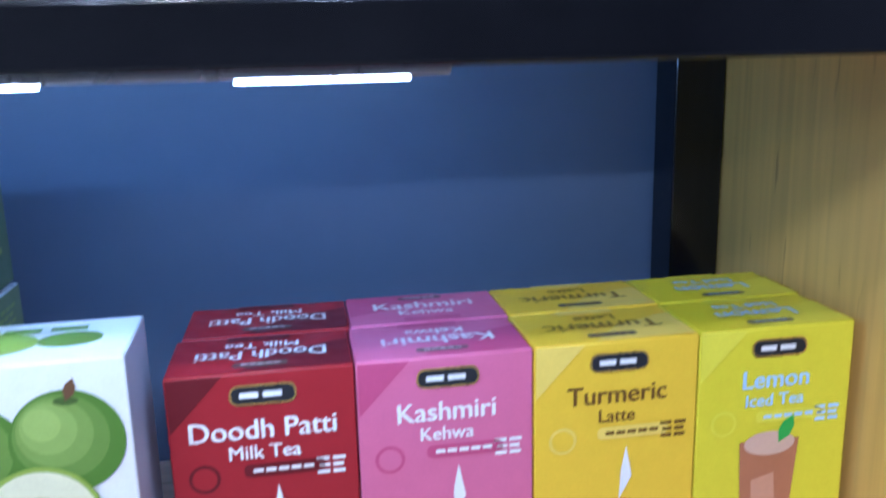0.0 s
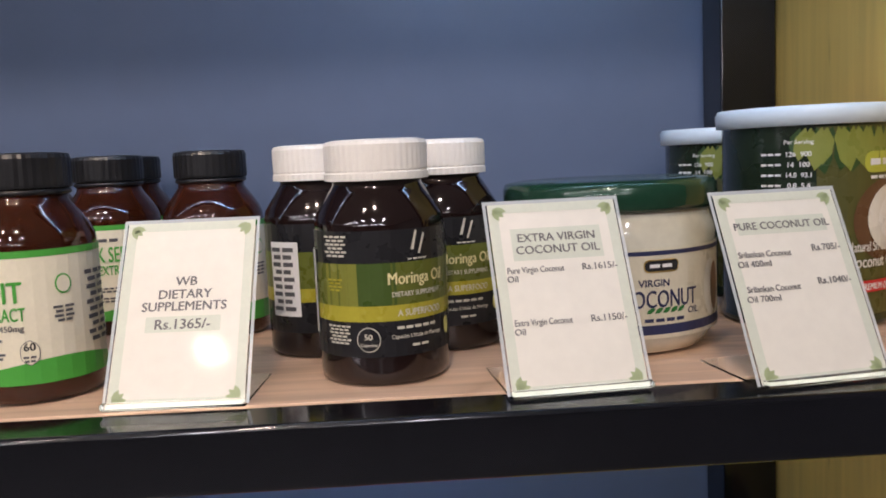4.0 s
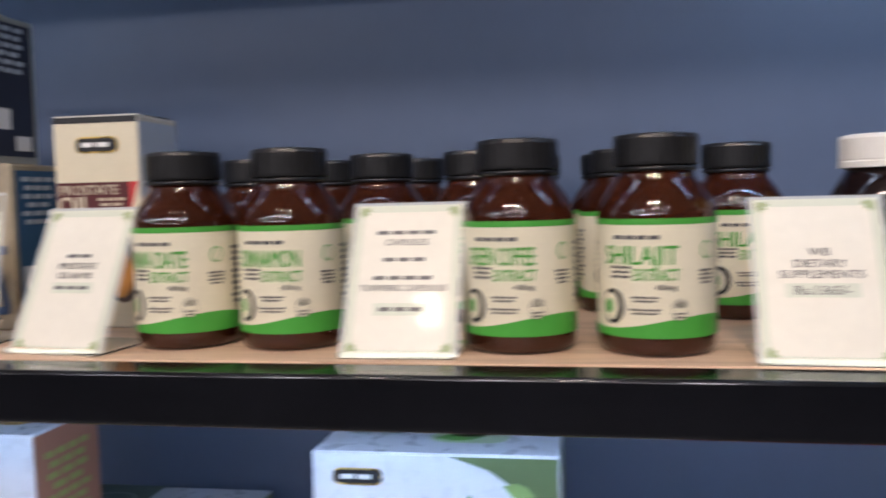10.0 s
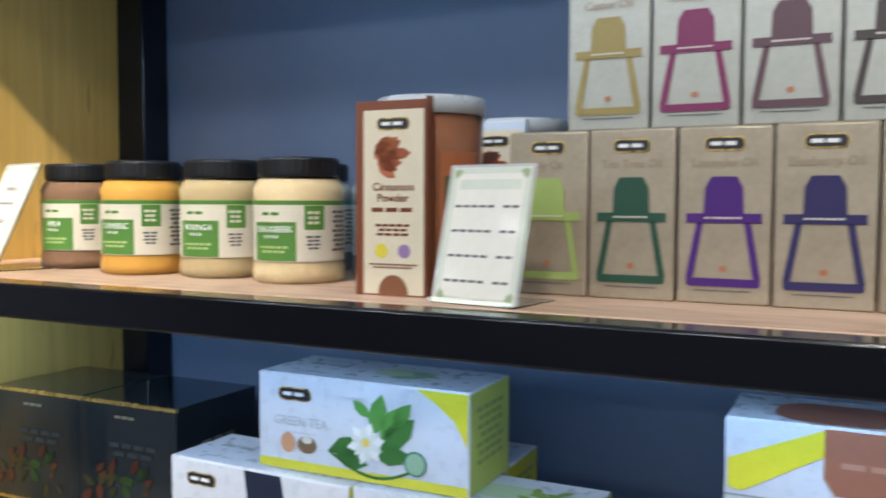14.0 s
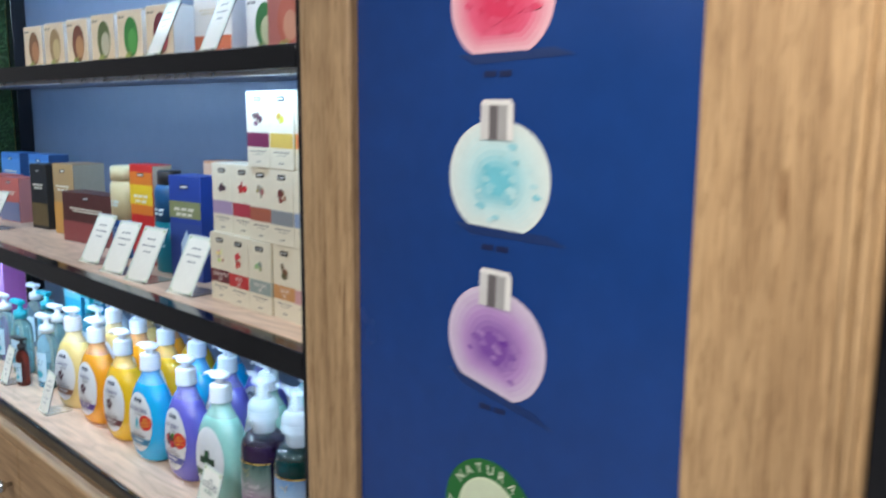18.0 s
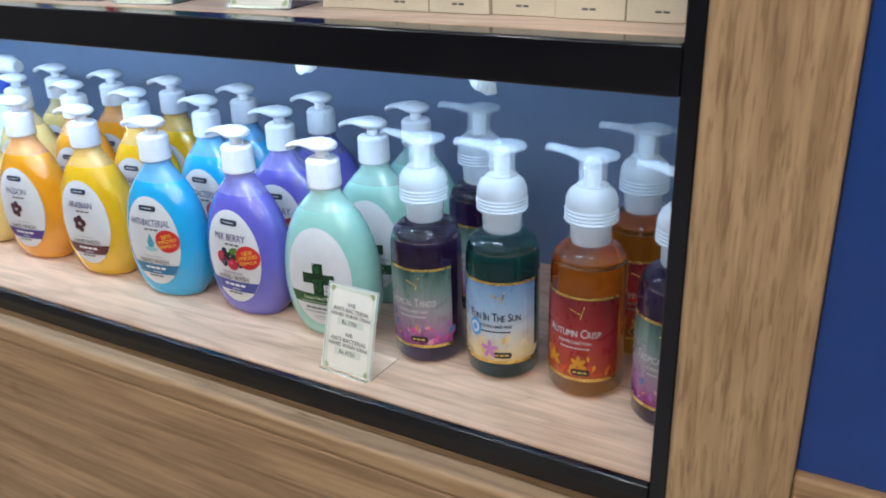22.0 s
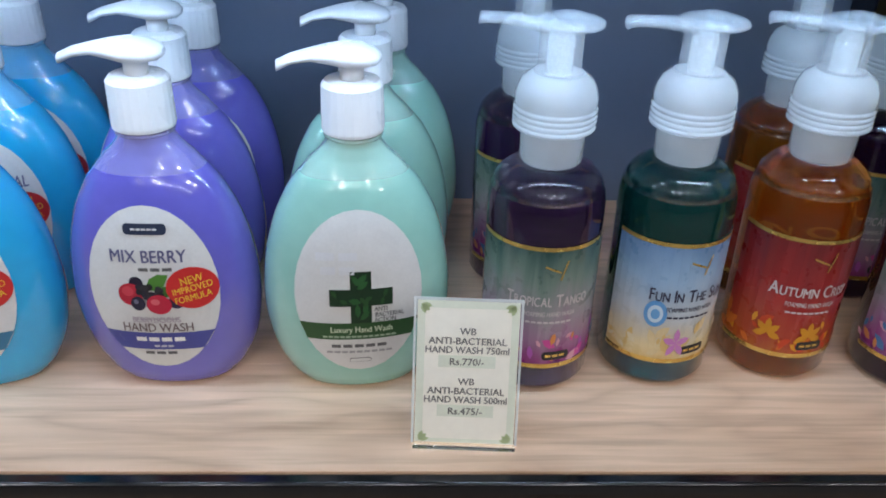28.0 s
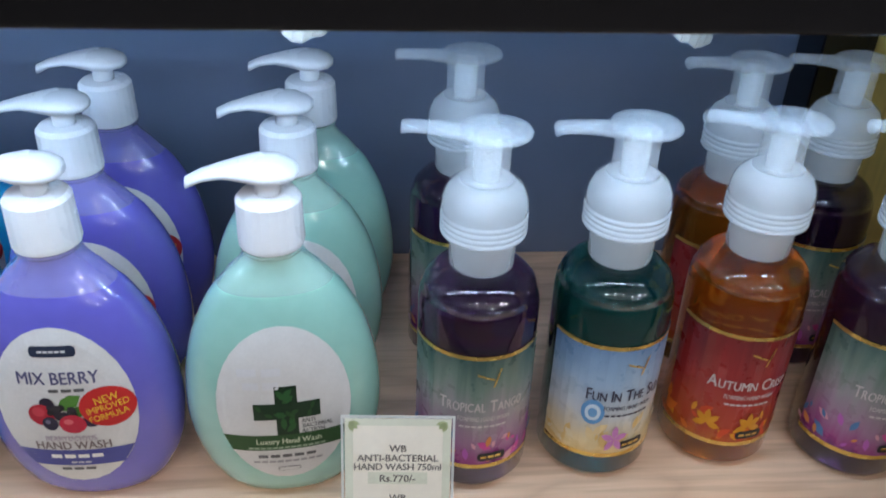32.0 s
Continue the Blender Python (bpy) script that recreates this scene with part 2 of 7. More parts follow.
def film(name, stops, z0, z1, wobble=0.25, stretch=(90, 90, 12), rough=0.3):
    """A printed film whose colour runs up the label, in uneven upright streaks."""
    m = mat(name, (0.5, 0.5, 0.5), rough, 0, 0.05, 90, coat=0.3)
    nt = m.node_tree
    tc = nt.nodes.new("ShaderNodeTexCoord")
    mp = nt.nodes.new("ShaderNodeMapping")
    mp.inputs["Scale"].default_value = stretch
    nt.links.new(tc.outputs["Object"], mp.inputs["Vector"])
    n = nt.nodes.new("ShaderNodeTexNoise")
    n.inputs["Scale"].default_value, n.inputs["Detail"].default_value, n.inputs["Distortion"].default_value = 1.0, 5, 0.6
    nt.links.new(mp.outputs["Vector"], n.inputs["Vector"])
    sep = nt.nodes.new("ShaderNodeSeparateXYZ")
    nt.links.new(tc.outputs["Object"], sep.inputs["Vector"])
    up = nt.nodes.new("ShaderNodeMapRange")
    up.inputs["From Min"].default_value, up.inputs["From Max"].default_value = z0, z1
    nt.links.new(sep.outputs["Z"], up.inputs["Value"])
    off = nt.nodes.new("ShaderNodeMath")
    off.operation = "MULTIPLY_ADD"
    off.inputs[1].default_value, off.inputs[2].default_value = wobble, -wobble / 2
    nt.links.new(n.outputs["Fac"], off.inputs[0])
    add = nt.nodes.new("ShaderNodeMath")
    add.operation = "ADD"
    nt.links.new(up.outputs["Result"], add.inputs[0])
    nt.links.new(off.outputs[0], add.inputs[1])
    r = nt.nodes.new("ShaderNodeValToRGB")
    e = r.color_ramp.elements
    e[0].position, e[0].color = stops[0][0], (*stops[0][1], 1)
    e[1].position, e[1].color = stops[-1][0], (*stops[-1][1], 1)
    for p, c in stops[1:-1]:
        x = e.new(p)
        x.color = (*c, 1)
    nt.links.new(add.outputs[0], r.inputs["Fac"])
    nt.links.new(r.outputs["Color"], nt.nodes["Principled BSDF"].inputs["Base Color"])
    return m


def ink(r, g, b, rough=0.4, coat=0.0):
    """Printed colour on card or film."""
    return mat("print_%d_%d_%d_%d" % (r * 255, g * 255, b * 255, rough * 100), (r, g, b), rough, 0, 0.05, 90, 0.0, coat)


WHITE, INKY = ink(0.78, 0.78, 0.76), ink(0.02, 0.02, 0.022)
GREY, GOLD = ink(0.10, 0.10, 0.105), mat("gold_foil", (0.72, 0.50, 0.14), 0.28, 0.8, 0.08, 120)
PAPER = mat("card_paper", (0.80, 0.77, 0.67), 0.4, 0, 0.04, 30, 0.0, coat=0.08)
ACRYL = mat("clear_acrylic", (0.93, 0.96, 0.96), 0.03, 0, 0.0, 10, trans=1.0, ior=1.2)
ACRYLE = mat("acrylic_edge", (0.86, 0.92, 0.92), 0.15, 0, 0.02, 30, alpha=0.55)
CLEAR = mat("clear_plastic", (0.90, 0.94, 0.95), 0.03, 0, 0.0, 10, trans=1.0, ior=1.22)
PUMPW = mat("white_pump_plastic", (0.74, 0.76, 0.78), 0.28, 0, 0.02, 30, sub=0.2)
MILKY = mat("milky_pump_plastic", (0.80, 0.86, 0.90), 0.22, 0, 0.02, 30, alpha=0.36)
MILKT = mat("milky_thin_plastic", (0.78, 0.85, 0.90), 0.22, 0, 0.02, 30, alpha=0.24)
BLKCAP = mat("black_cap_plastic", (0.012, 0.012, 0.013), 0.32, 0, 0.1, 60, 0.02)
WHTCAP = mat("white_cap_plastic", (0.86, 0.83, 0.76), 0.35, 0, 0.03, 40, sub=0.1)
AMBER = mat("amber_bottle", (0.085, 0.022, 0.009), 0.09, 0, 0.15, 20, trans=0.60, ior=1.35, coat=0.5)
UMBER = mat("umber_jar", (0.012, 0.0060, 0.0055), 0.10, 0, 0.2, 20, coat=0.5)


# ---- building helpers ----
def part(name, bm, material, parent, label=""):
    me = bpy.data.meshes.new(name)
    bmesh.ops.recalc_face_normals(bm, faces=bm.faces)
    bm.to_mesh(me)
    bm.free()
    for m in material if isinstance(material, (list, tuple)) else [material]:
        me.materials.append(m)
    ob = new(name, me)
    ob.parent = parent
    return tagged(ob, label)


def thing(name, label, category, group="", m=None, kind=""):
    ob = new(name)
    ob.empty_display_size = 0.02
    if m is not None:
        ob.matrix_world = m
    return tagged(ob, label, category, group, kind)


def structure(name, bm, material, label="", category=""):
    return tagged(part(name, bm, material, None, label), label, category, kind="structure")


def add_box(bm, x0, x1, y0, y1, z0, z1, bev=0.0, seg=2, mi=0):
    r = bmesh.ops.create_cube(bm, size=1.0)
    for v in r["verts"]:
        v.co = Vector(((x0 + x1) / 2 + v.co.x * (x1 - x0), (y0 + y1) / 2 + v.co.y * (y1 - y0), (z0 + z1) / 2 + v.co.z * (z1 - z0)))
    fs = {f for v in r["verts"] for f in v.link_faces}
    for f in fs:
        f.material_index = mi
    if bev:
        es = {e for v in r["verts"] for e in v.link_edges}
        out = bmesh.ops.bevel(bm, geom=list(es), offset=bev, segments=seg, affect="EDGES", profile=0.5)
        for f in out["faces"]:
            f.smooth, f.material_index = True, mi
    return bm


def box(x0, x1, y0, y1, z0, z1, bev=0.0, seg=2):
    return add_box(bmesh.new(), x0, x1, y0, y1, z0, z1, bev, seg)


def add_rings(bm, rings, smooth=True, cap=True, mi=0):
    """Joins closed rings of points, one above the other, into a skin."""
    vs = [[bm.verts.new(p) for p in r] for r in rings]
    n = len(rings[0])
    for a, b in zip(vs, vs[1:]):
        for i in range(n):
            f = bm.faces.new((a[i], a[(i + 1) % n], b[(i + 1) % n], b[i]))
            f.smooth, f.material_index = smooth, mi
    if cap:
        f = bm.faces.new(vs[0][::-1])
        f.material_index = mi
        f = bm.faces.new(vs[-1])
        f.material_index = mi
    return bm


def turned(profile, seg=28, cx=0.0, cy=0.0, ribs=0.0, sy=1.0, bm=None, mi=0, phase=0.0):
    """A round body from (radius, height) pairs; ribs: every other point drawn in by that share."""
    bm = bm or bmesh.new()
    rings = []
    for r, z in profile:
        ring = []
        for i in range(seg):
            a = 2 * math.pi * i / seg + phase
            q = r * (1 - ribs * (i % 2))
            ring.append((cx + q * math.cos(a), cy + q * sy * math.sin(a), z))
        rings.append(ring)
    return add_rings(bm, rings, smooth=not ribs, mi=mi)


def oval(sections, seg=32, power=2.3, bm=None, cap=True):
    """A bottle with an oval plan from (height, half width, half depth)."""
    bm = bm or bmesh.new()
    rings = []
    for z, rx, ry in sections:
        ring = []
        for i in range(seg):
            a = 2 * math.pi * i / seg
            c, s = math.cos(a), math.sin(a)
            ring.append((rx * math.copysign(abs(c) ** (2 / power), c), ry * math.copysign(abs(s) ** (2 / power), s), z))
        rings.append(ring)
    return add_rings(bm, rings, cap=cap)


LETTERS = {}


def letters(text):
    """Triangles of a line of text, unit cap height, centred at the origin; and its width."""
    if text not in LETTERS:
        cu = bpy.data.curves.new("lettering", "FONT")
        cu.body, cu.size, cu.resolution_u, cu.dimensions, cu.fill_mode = text, 1.42, 3, "2D", "FRONT"
        ob = bpy.data.objects.new("lettering", cu)
        me = ob.to_mesh()
        me.calc_loop_triangles()
        co = [(v.co.x, v.co.y) for v in me.vertices]
        tris = [tuple(t.vertices) for t in me.loop_triangles]
        x0, x1 = min(c[0] for c in co), max(c[0] for c in co)
        co = [(c[0] - (x0 + x1) / 2, c[1] - 0.5) for c in co]
        ob.to_mesh_clear()
        bpy.data.objects.remove(ob)
        bpy.data.curves.remove(cu)
        LETTERS[text] = (co, tris, x1 - x0)
    return LETTERS[text]


def flat_front(y):
    return lambda u, v, k: (u, y - 0.00025 * (k + 1), v)


def flat_right(x):
    return lambda u, v, k: (x + 0.00025 * (k + 1), u, v)


def flat_top(z):
    return lambda u, v, k: (u, v, z + 0.00025 * (k + 1))


def round_front(r, cx=0.0, cy=0.0):
    def f(u, v, k):
        q = r + 0.0002 * (k + 1)
        return (cx + q * math.sin(u / r), cy - q * math.cos(u / r), v)
    return f


def slices(pts, step=0.004):
    """Cuts a convex outline into upright strips, so that it follows a round surface."""
    lo, hi = min(p[0] for p in pts), max(p[0] for p in pts)
    n = max(1, int((hi - lo) / step))
    if n == 1:
        return [pts]

    def clip(poly, c, sg):
        out = []
        for p, q in zip(poly, poly[1:] + poly[:1]):
            a, b = sg * (p[0] - c), sg * (q[0] - c)
            if a >= 0:
                out.append(p)
            if a * b < 0:
                t = a / (a - b)
                out.append((p[0] + (q[0] - p[0]) * t, p[1] + (q[1] - p[1]) * t))
        return out
    res = []
    for i in range(n):
        s = clip(clip(list(pts), lo + (hi - lo) * i / n, 1), lo + (hi - lo) * (i + 1) / n, -1)
        if len(s) > 2:
            res.append(s)
    return res


def printed(items, place):
    """A mesh of printed shapes. Items, each with colour and layer: ("r", u0, v0, u1, v1), ("e", u, v, ru, rv), ("p", points),
    ("t", text, u, v, height[, width]), ("b", u, v, width, height, lines): bars for small print."""
    bm, mats = bmesh.new(), []
    bent = abs(place(0.01, 0.03, 0)[1] - place(0.0, 0.03, 0)[1]) > 1e-5 and abs(place(0.01, 0.03, 0)[0] - place(0.0, 0.03, 0)[0]) > 0.004

    def face(pts, k, mi):
        f = bm.faces.new([bm.verts.new(place(u, v, k)) for u, v in pts])
        f.material_index = mi

    for kind, *a, m, k in items:
        if m not in mats:
            mats.append(m)
        mi = mats.index(m)
        if kind == "r":
            u0, v0, u1, v1 = a
            n = max(1, int(abs(u1 - u0) / 0.005))
            for i in range(n):
                p, q = u0 + (u1 - u0) * i / n, u0 + (u1 - u0) * (i + 1) / n
                face([(p, v0), (q, v0), (q, v1), (p, v1)], k, mi)
        elif kind == "e":
            u, v, ru, rv = a
            n = 8 if max(ru, rv) > 0.008 else 4
            c = [[(u + ru * j / n * math.cos(t * math.pi / 16), v + rv * j / n * math.sin(t * math.pi / 16)) for t in range(32)] for j in range(1, n + 1)]
            face(c[0], k, mi)
            for p, q in zip(c, c[1:]):
                for i in range(32):
                    face([p[i], q[i], q[(i + 1) % 32], p[(i + 1) % 32]], k, mi)
        elif kind == "p":
            for piece in slices(a[0]) if bent else [a[0]]:
                face(piece, k, mi)
        elif kind == "t":
            co, tris, w = letters(a[0])
            h = a[3]
            s = min(1.0, a[4] / (w * h)) if len(a) > 4 else 1.0
            for lift, b in ((0.0, -0.03), (0.12, 0.03)):  # two strokes side by side make it bold
                vs = [bm.verts.new(place(a[1] + (x + b) * h * s, a[2] + (y + b * 0.5) * h, k + lift)) for x, y in co]
                for t in tris:
                    try:
                        bm.faces.new([vs[i] for i in t]).material_index = mi
                    except ValueError:
                        pass
        elif kind == "b":
            u, v, w, h, lines = a
            for i in range(lines):
                z = v + h / 2 - h * (i + 0.5) / lines
                ww = w * (1, 0.82, 0.94, 0.7)[i % 4]
                t = 0.28 * h / lines
                n = max(2, int(ww / (6 * t)))
                for j in range(n):
                    p = u - ww / 2 + ww * j / n
                    face([(p, z - t), (p + ww / n * 0.8, z - t), (p + ww / n * 0.8, z + t), (p, z + t)], k, mi)
    return bm, mats


def print_part(name, items, place, parent, label=""):
    bm, mats = printed(items, place)
    return part(name, bm, mats, parent, label)


def mark(u, v, w, h, k=2):
    """The maker's dark plate with a pale edge and a plain bar in place of its name."""
    return [("p", rounded(u, v, w, h), mat("gold_foil", (0, 0, 0)), k), ("p", rounded(u, v, w * 0.94, h * 0.8), INKY, k + 1), ("b", u, v, w * 0.7, h * 0.5, 1, WHITE, k + 2)]


def rounded(u, v, w, h, n=5):
    r = h * 0.42
    pts = []
    for cx, cy, a0 in ((w / 2 - r, h / 2 - r, 0), (-w / 2 + r, h / 2 - r, 90), (-w / 2 + r, -h / 2 + r, 180), (w / 2 - r, -h / 2 + r, 270)):
        for i in range(n):
            a = radians(a0 + 90 * i / (n - 1))
            pts.append((u + cx + r * math.cos(a), v + cy + r * math.sin(a)))
    return pts


# ---- the room ----
structure("floor", box(-6, 3, -6.6, 0.5, -0.1, 0.0), FLOOR, "pale glazed floor of the shop", "floor")
structure("ceiling", box(-6, 3, -6.6, 0.5, 2.9, 3.0), CEIL, "plain white ceiling", "ceiling")
structure("wall_north", box(-6, 3, 0.50, 0.6, 0.0, 2.9), WALLP, "painted wall behind the shelves", "wall")
structure("wall_south", box(-6, 3, -6.7, -6.6, 0.0, 2.9), WALLP, "painted wall across the shop", "wall")
structure("wall_east", box(3.0, 3.1, -6.6, 0.5, 0.0, 2.9), WALLP, "painted end wall", "wall")
structure("wall_west", box(-6.1, -6.0, -6.6, 0.5, 0.0, 2.9), WALLP, "painted end wall", "wall")
for x, w in CEILING_LAMPS:
    lamp = thing("ceiling_light", "long white ceiling light panel set in the ceiling", "ceiling light", "ceiling lights", pose(x, LAMP_Y, 2.9))
    part("frame", box(-0.07, 0.07, -0.32, 0.32, -0.02, 0.0, 0.004), WHITE, lamp)
    part("diffuser", box(-0.05, 0.05, -0.30, 0.30, -0.026, -0.0205), LAMPF, lamp, "lit white diffuser")

SPOTF = mat("lit_spot_glass", (1.0, 0.96, 0.90), 0.4, 0, 0.0, 10, emit=60.0)
for cx in (-4.2, -2.9, -1.9, -0.6, 0.5):
    track = thing("spot_track", "white ceiling track with three lit spot lamps across the shop", "track light", "spot tracks", pose(cx, -4.6, 2.9))
    part("rail", box(-0.42, 0.42, -0.02, 0.02, -0.03, -0.0005, 0.004), WHITE, track)
    for u in (-0.27, 0.0, 0.27):
        head = turned([(0.030, 0.0), (0.072, 0.016), (0.076, 0.10), (0.070, 0.101)], 20)
        bmesh.ops.transform(head, matrix=pose(u, 0.02, -0.05, -125), verts=head.verts)
        hd = part("spot_head", head, WHITE, track, "white spot head")
        face = turned([(0.064, 0.1015), (0.062, 0.104)], 20)
        bmesh.ops.transform(face, matrix=pose(u, 0.02, -0.05, -125), verts=face.verts)
        part("lens", face, SPOTF, hd, "lit lens")

# ---- the two shelf bays ----
BAR = 0.0275
for bay, (x0, x1) in BAYS.items():
    unit = thing("shelf_unit", "black steel shelf unit with slate blue back and pale wooden shelves", "shelf unit", "shelf units", pose(0, 0, 0), kind="structure")
    part("back_panel", box(x0 - 0.03, x1 + 0.03, 0.352, 0.37, 0.08, 2.15), SLATE, unit, "slate blue laminate back panel")
    fx = x0 - 0.0130 if bay == "tea" else x0
    part("front_post", box(fx - (0.0155 if bay == "tea" else 0.025), fx, 0.0, 0.015 if bay == "tea" else 0.028, 0.83, 2.15, 0.0015), BLACK, unit, "black steel post")
    px0, px1 = (x1, x1 + 0.025) if bay == "tea" else (-2.0375, -2.0240)
    # inner faces of the side panels, which stand a little off the posts
    lx, rx = (x0 - 0.0410, x1 - 0.0090) if bay == "tea" else (x0, x1)
    part("front_post", box(px0, px1, 0.0, 0.028, 0.83, 2.15, 0.0015), BLACK, unit, "black steel post")
    part("back_post", box(lx + 0.001, lx + 0.043, 0.312, 0.351, 0.861, 2.15, 0.0015), BLACK, unit, "black steel post")
    part("back_post", box(rx - 0.043, rx - 0.001, 0.312, 0.351, 0.861, 2.15, 0.0015), BLACK, unit, "black steel post")
    part("side_panel", box(rx + 0.0005, rx + 0.022, 0.0285, 0.3515, 0.08, 2.15), PINE, unit, "yellow pine side panel")
    part("side_panel", box(lx - 0.020, lx - 0.0005, 0.0285, 0.3515, 0.08, 2.15), PINE, unit, "yellow pine side panel")
    part("top_panel", box(x0 - 0.03, x1 + 0.03, 0.0, 0.37, 2.151, 2.18), OAKX, unit)
    for s in SHELVES:
        s = level(bay, s)
        tall = 0.0345 if bay == "soap" and abs(s - 1.2035) < 0.001 else BAR
        deep = 0.0090 if (bay, s) == ("soap", 0.86) else 0.0270
        part("shelf_board", box(lx + 0.0445, rx - 0.0445, deep + 0.0005, 0.3515, s - 0.018, s, 0.0005), BOARD, unit, "pale washed oak shelf board")
        part("shelf_board_end", box(lx + 0.0005, lx + 0.044, max(deep + 0.0005, 0.0285), 0.3115, s - 0.018, s), BOARD, unit)
        part("shelf_board_end", box(rx - 0.044, rx - 0.0005, max(deep + 0.0005, 0.0285), 0.3115, s - 0.018, s), BOARD, unit)
        part("front_bar", box(fx + 0.0003, px0 - 0.0003, 0.0, deep, s - tall, s - 0.0005, 0.0022, 3), BLACK, unit, "glossy black steel edge bar")
        if s > 0.9:
            fwd = 0.004
            part("underside_panel", box(lx + 0.0445, rx - 0.0445, deep + 0.0005, 0.311, s - 0.024, s - 0.0185), SLATE, unit)
            strip = part("light_strip", box(x0 + 0.05, (0.02 if bay == "tea" else x1 - 0.05), 0.030 + fwd, 0.050 + fwd, s - 0.0315, s - 0.0245, 0.001), ALU, unit, "aluminium light strip channel")
            if any(k == bay and abs(h - s) < 0.01 for k, h in STRIP_WATTS) and (bay, s) != ("soap", 1.556):
                c = -0.034 if bay == "tea" else -2.087
                while c > x0 + 0.09:
                    part("diode", box(c - 0.037, c + 0.037, 0.036 + fwd, 0.044 + fwd, s - (0.0335 if c > -0.5 or bay == "soap" else 0.0319), s - 0.0317), LED if bay == "tea" else LEDB, strip, "lit white diode strip")
                    c -= 0.1525
    # cabinet under the shelves
    z1 = 0.8035
    part("cabinet_body", box(x0 - 0.02, px1 + 0.001, 0.002, 0.35, 0.08, 0.825), OAKX, unit, "oak cabinet body")
    part("plinth", box(x0 - 0.02, px1 + 0.001, 0.03, 0.35, 0.0, 0.079), BLACK, unit)
    part("moulding", box(x0 - 0.024, px1 - 0.0003, -0.0250, 0.0015, 0.8050, 0.8300, 0.0070, 4), OAKX, unit, "rounded oak ledge under the steel bar")
    mid = -2.995 if bay == "soap" else (x0 + x1) / 2
    for a, b, kx in ((x0 - 0.022, mid - 0.002, mid - 0.045), (mid + 0.002, px1 - 0.0003, mid + 0.045)):
        door = part("cabinet_door", box(a, b, -0.0225, 0.0015, 0.10, z1, 0.0015), OAKX, unit, "oak cabinet door")
        if kx < mid:
            kn = turned([(0.0045, 0), (0.0045, 0.012), (0.011, 0.016), (0.0135, 0.021), (0.011, 0.027), (0.004, 0.029)], 20)
            bmesh.ops.transform(kn, matrix=pose(kx, -0.0230, 0.715, 90), verts=kn.verts)
            part("knob", kn, CHROME, door, "round chrome knob")

# ---- oak posts and the blue picture panel between the bays ----
for name, a, b in (("trim_right", -1.5495, -1.4210), ("trim_left", -2.0235, -1.9365)):
    post = structure(name, box(a, b, -0.006, 0.0280, 0.08, 2.18, 0.004), OAK, "oak laminate upright with rough grain between the bays", "upright")
for x in (-1.4390, -1.4300):
    structure("trim", box(x - 0.004, x + 0.004, -0.0105, -0.0055, 0.08, 2.18, 0.002), OAK, "narrow raised oak edge bead on the upright", "trim")
structure("trim_bottom", box(-1.936, -1.550, -0.004, 0.30, 0.80, 0.911, 0.003), OAKX, "oak rail under the blue panel", "trim")
structure("trim_top", box(-1.936, -1.550, -0.004, 0.30, 2.06, 2.18, 0.003), OAKX, "oak rail over the blue panel", "trim")
structure("trim_base", box(-1.936, -1.550, 0.0, 0.30, 0.0, 0.799), OAKX, "oak panel under the blue panel", "trim")


# ---- price cards ----
CARDINK = ink(0.15, 0.145, 0.14)
LEAF, MINT = ink(0.38, 0.45, 0.24), ink(0.65, 0.68, 0.56)


def leaf(u, v, s, a, k=2, m=None):
    c, d = math.cos(a), math.sin(a)
    pts = [(0, 0), (0.35, 0.22), (0.7, 0.2), (1, 0), (0.7, -0.2), (0.35, -0.22)]
    return ("p", [(u + s * (x * c - y * d), v + s * (x * d + y * c)) for x, y in pts], m or LEAF, k)


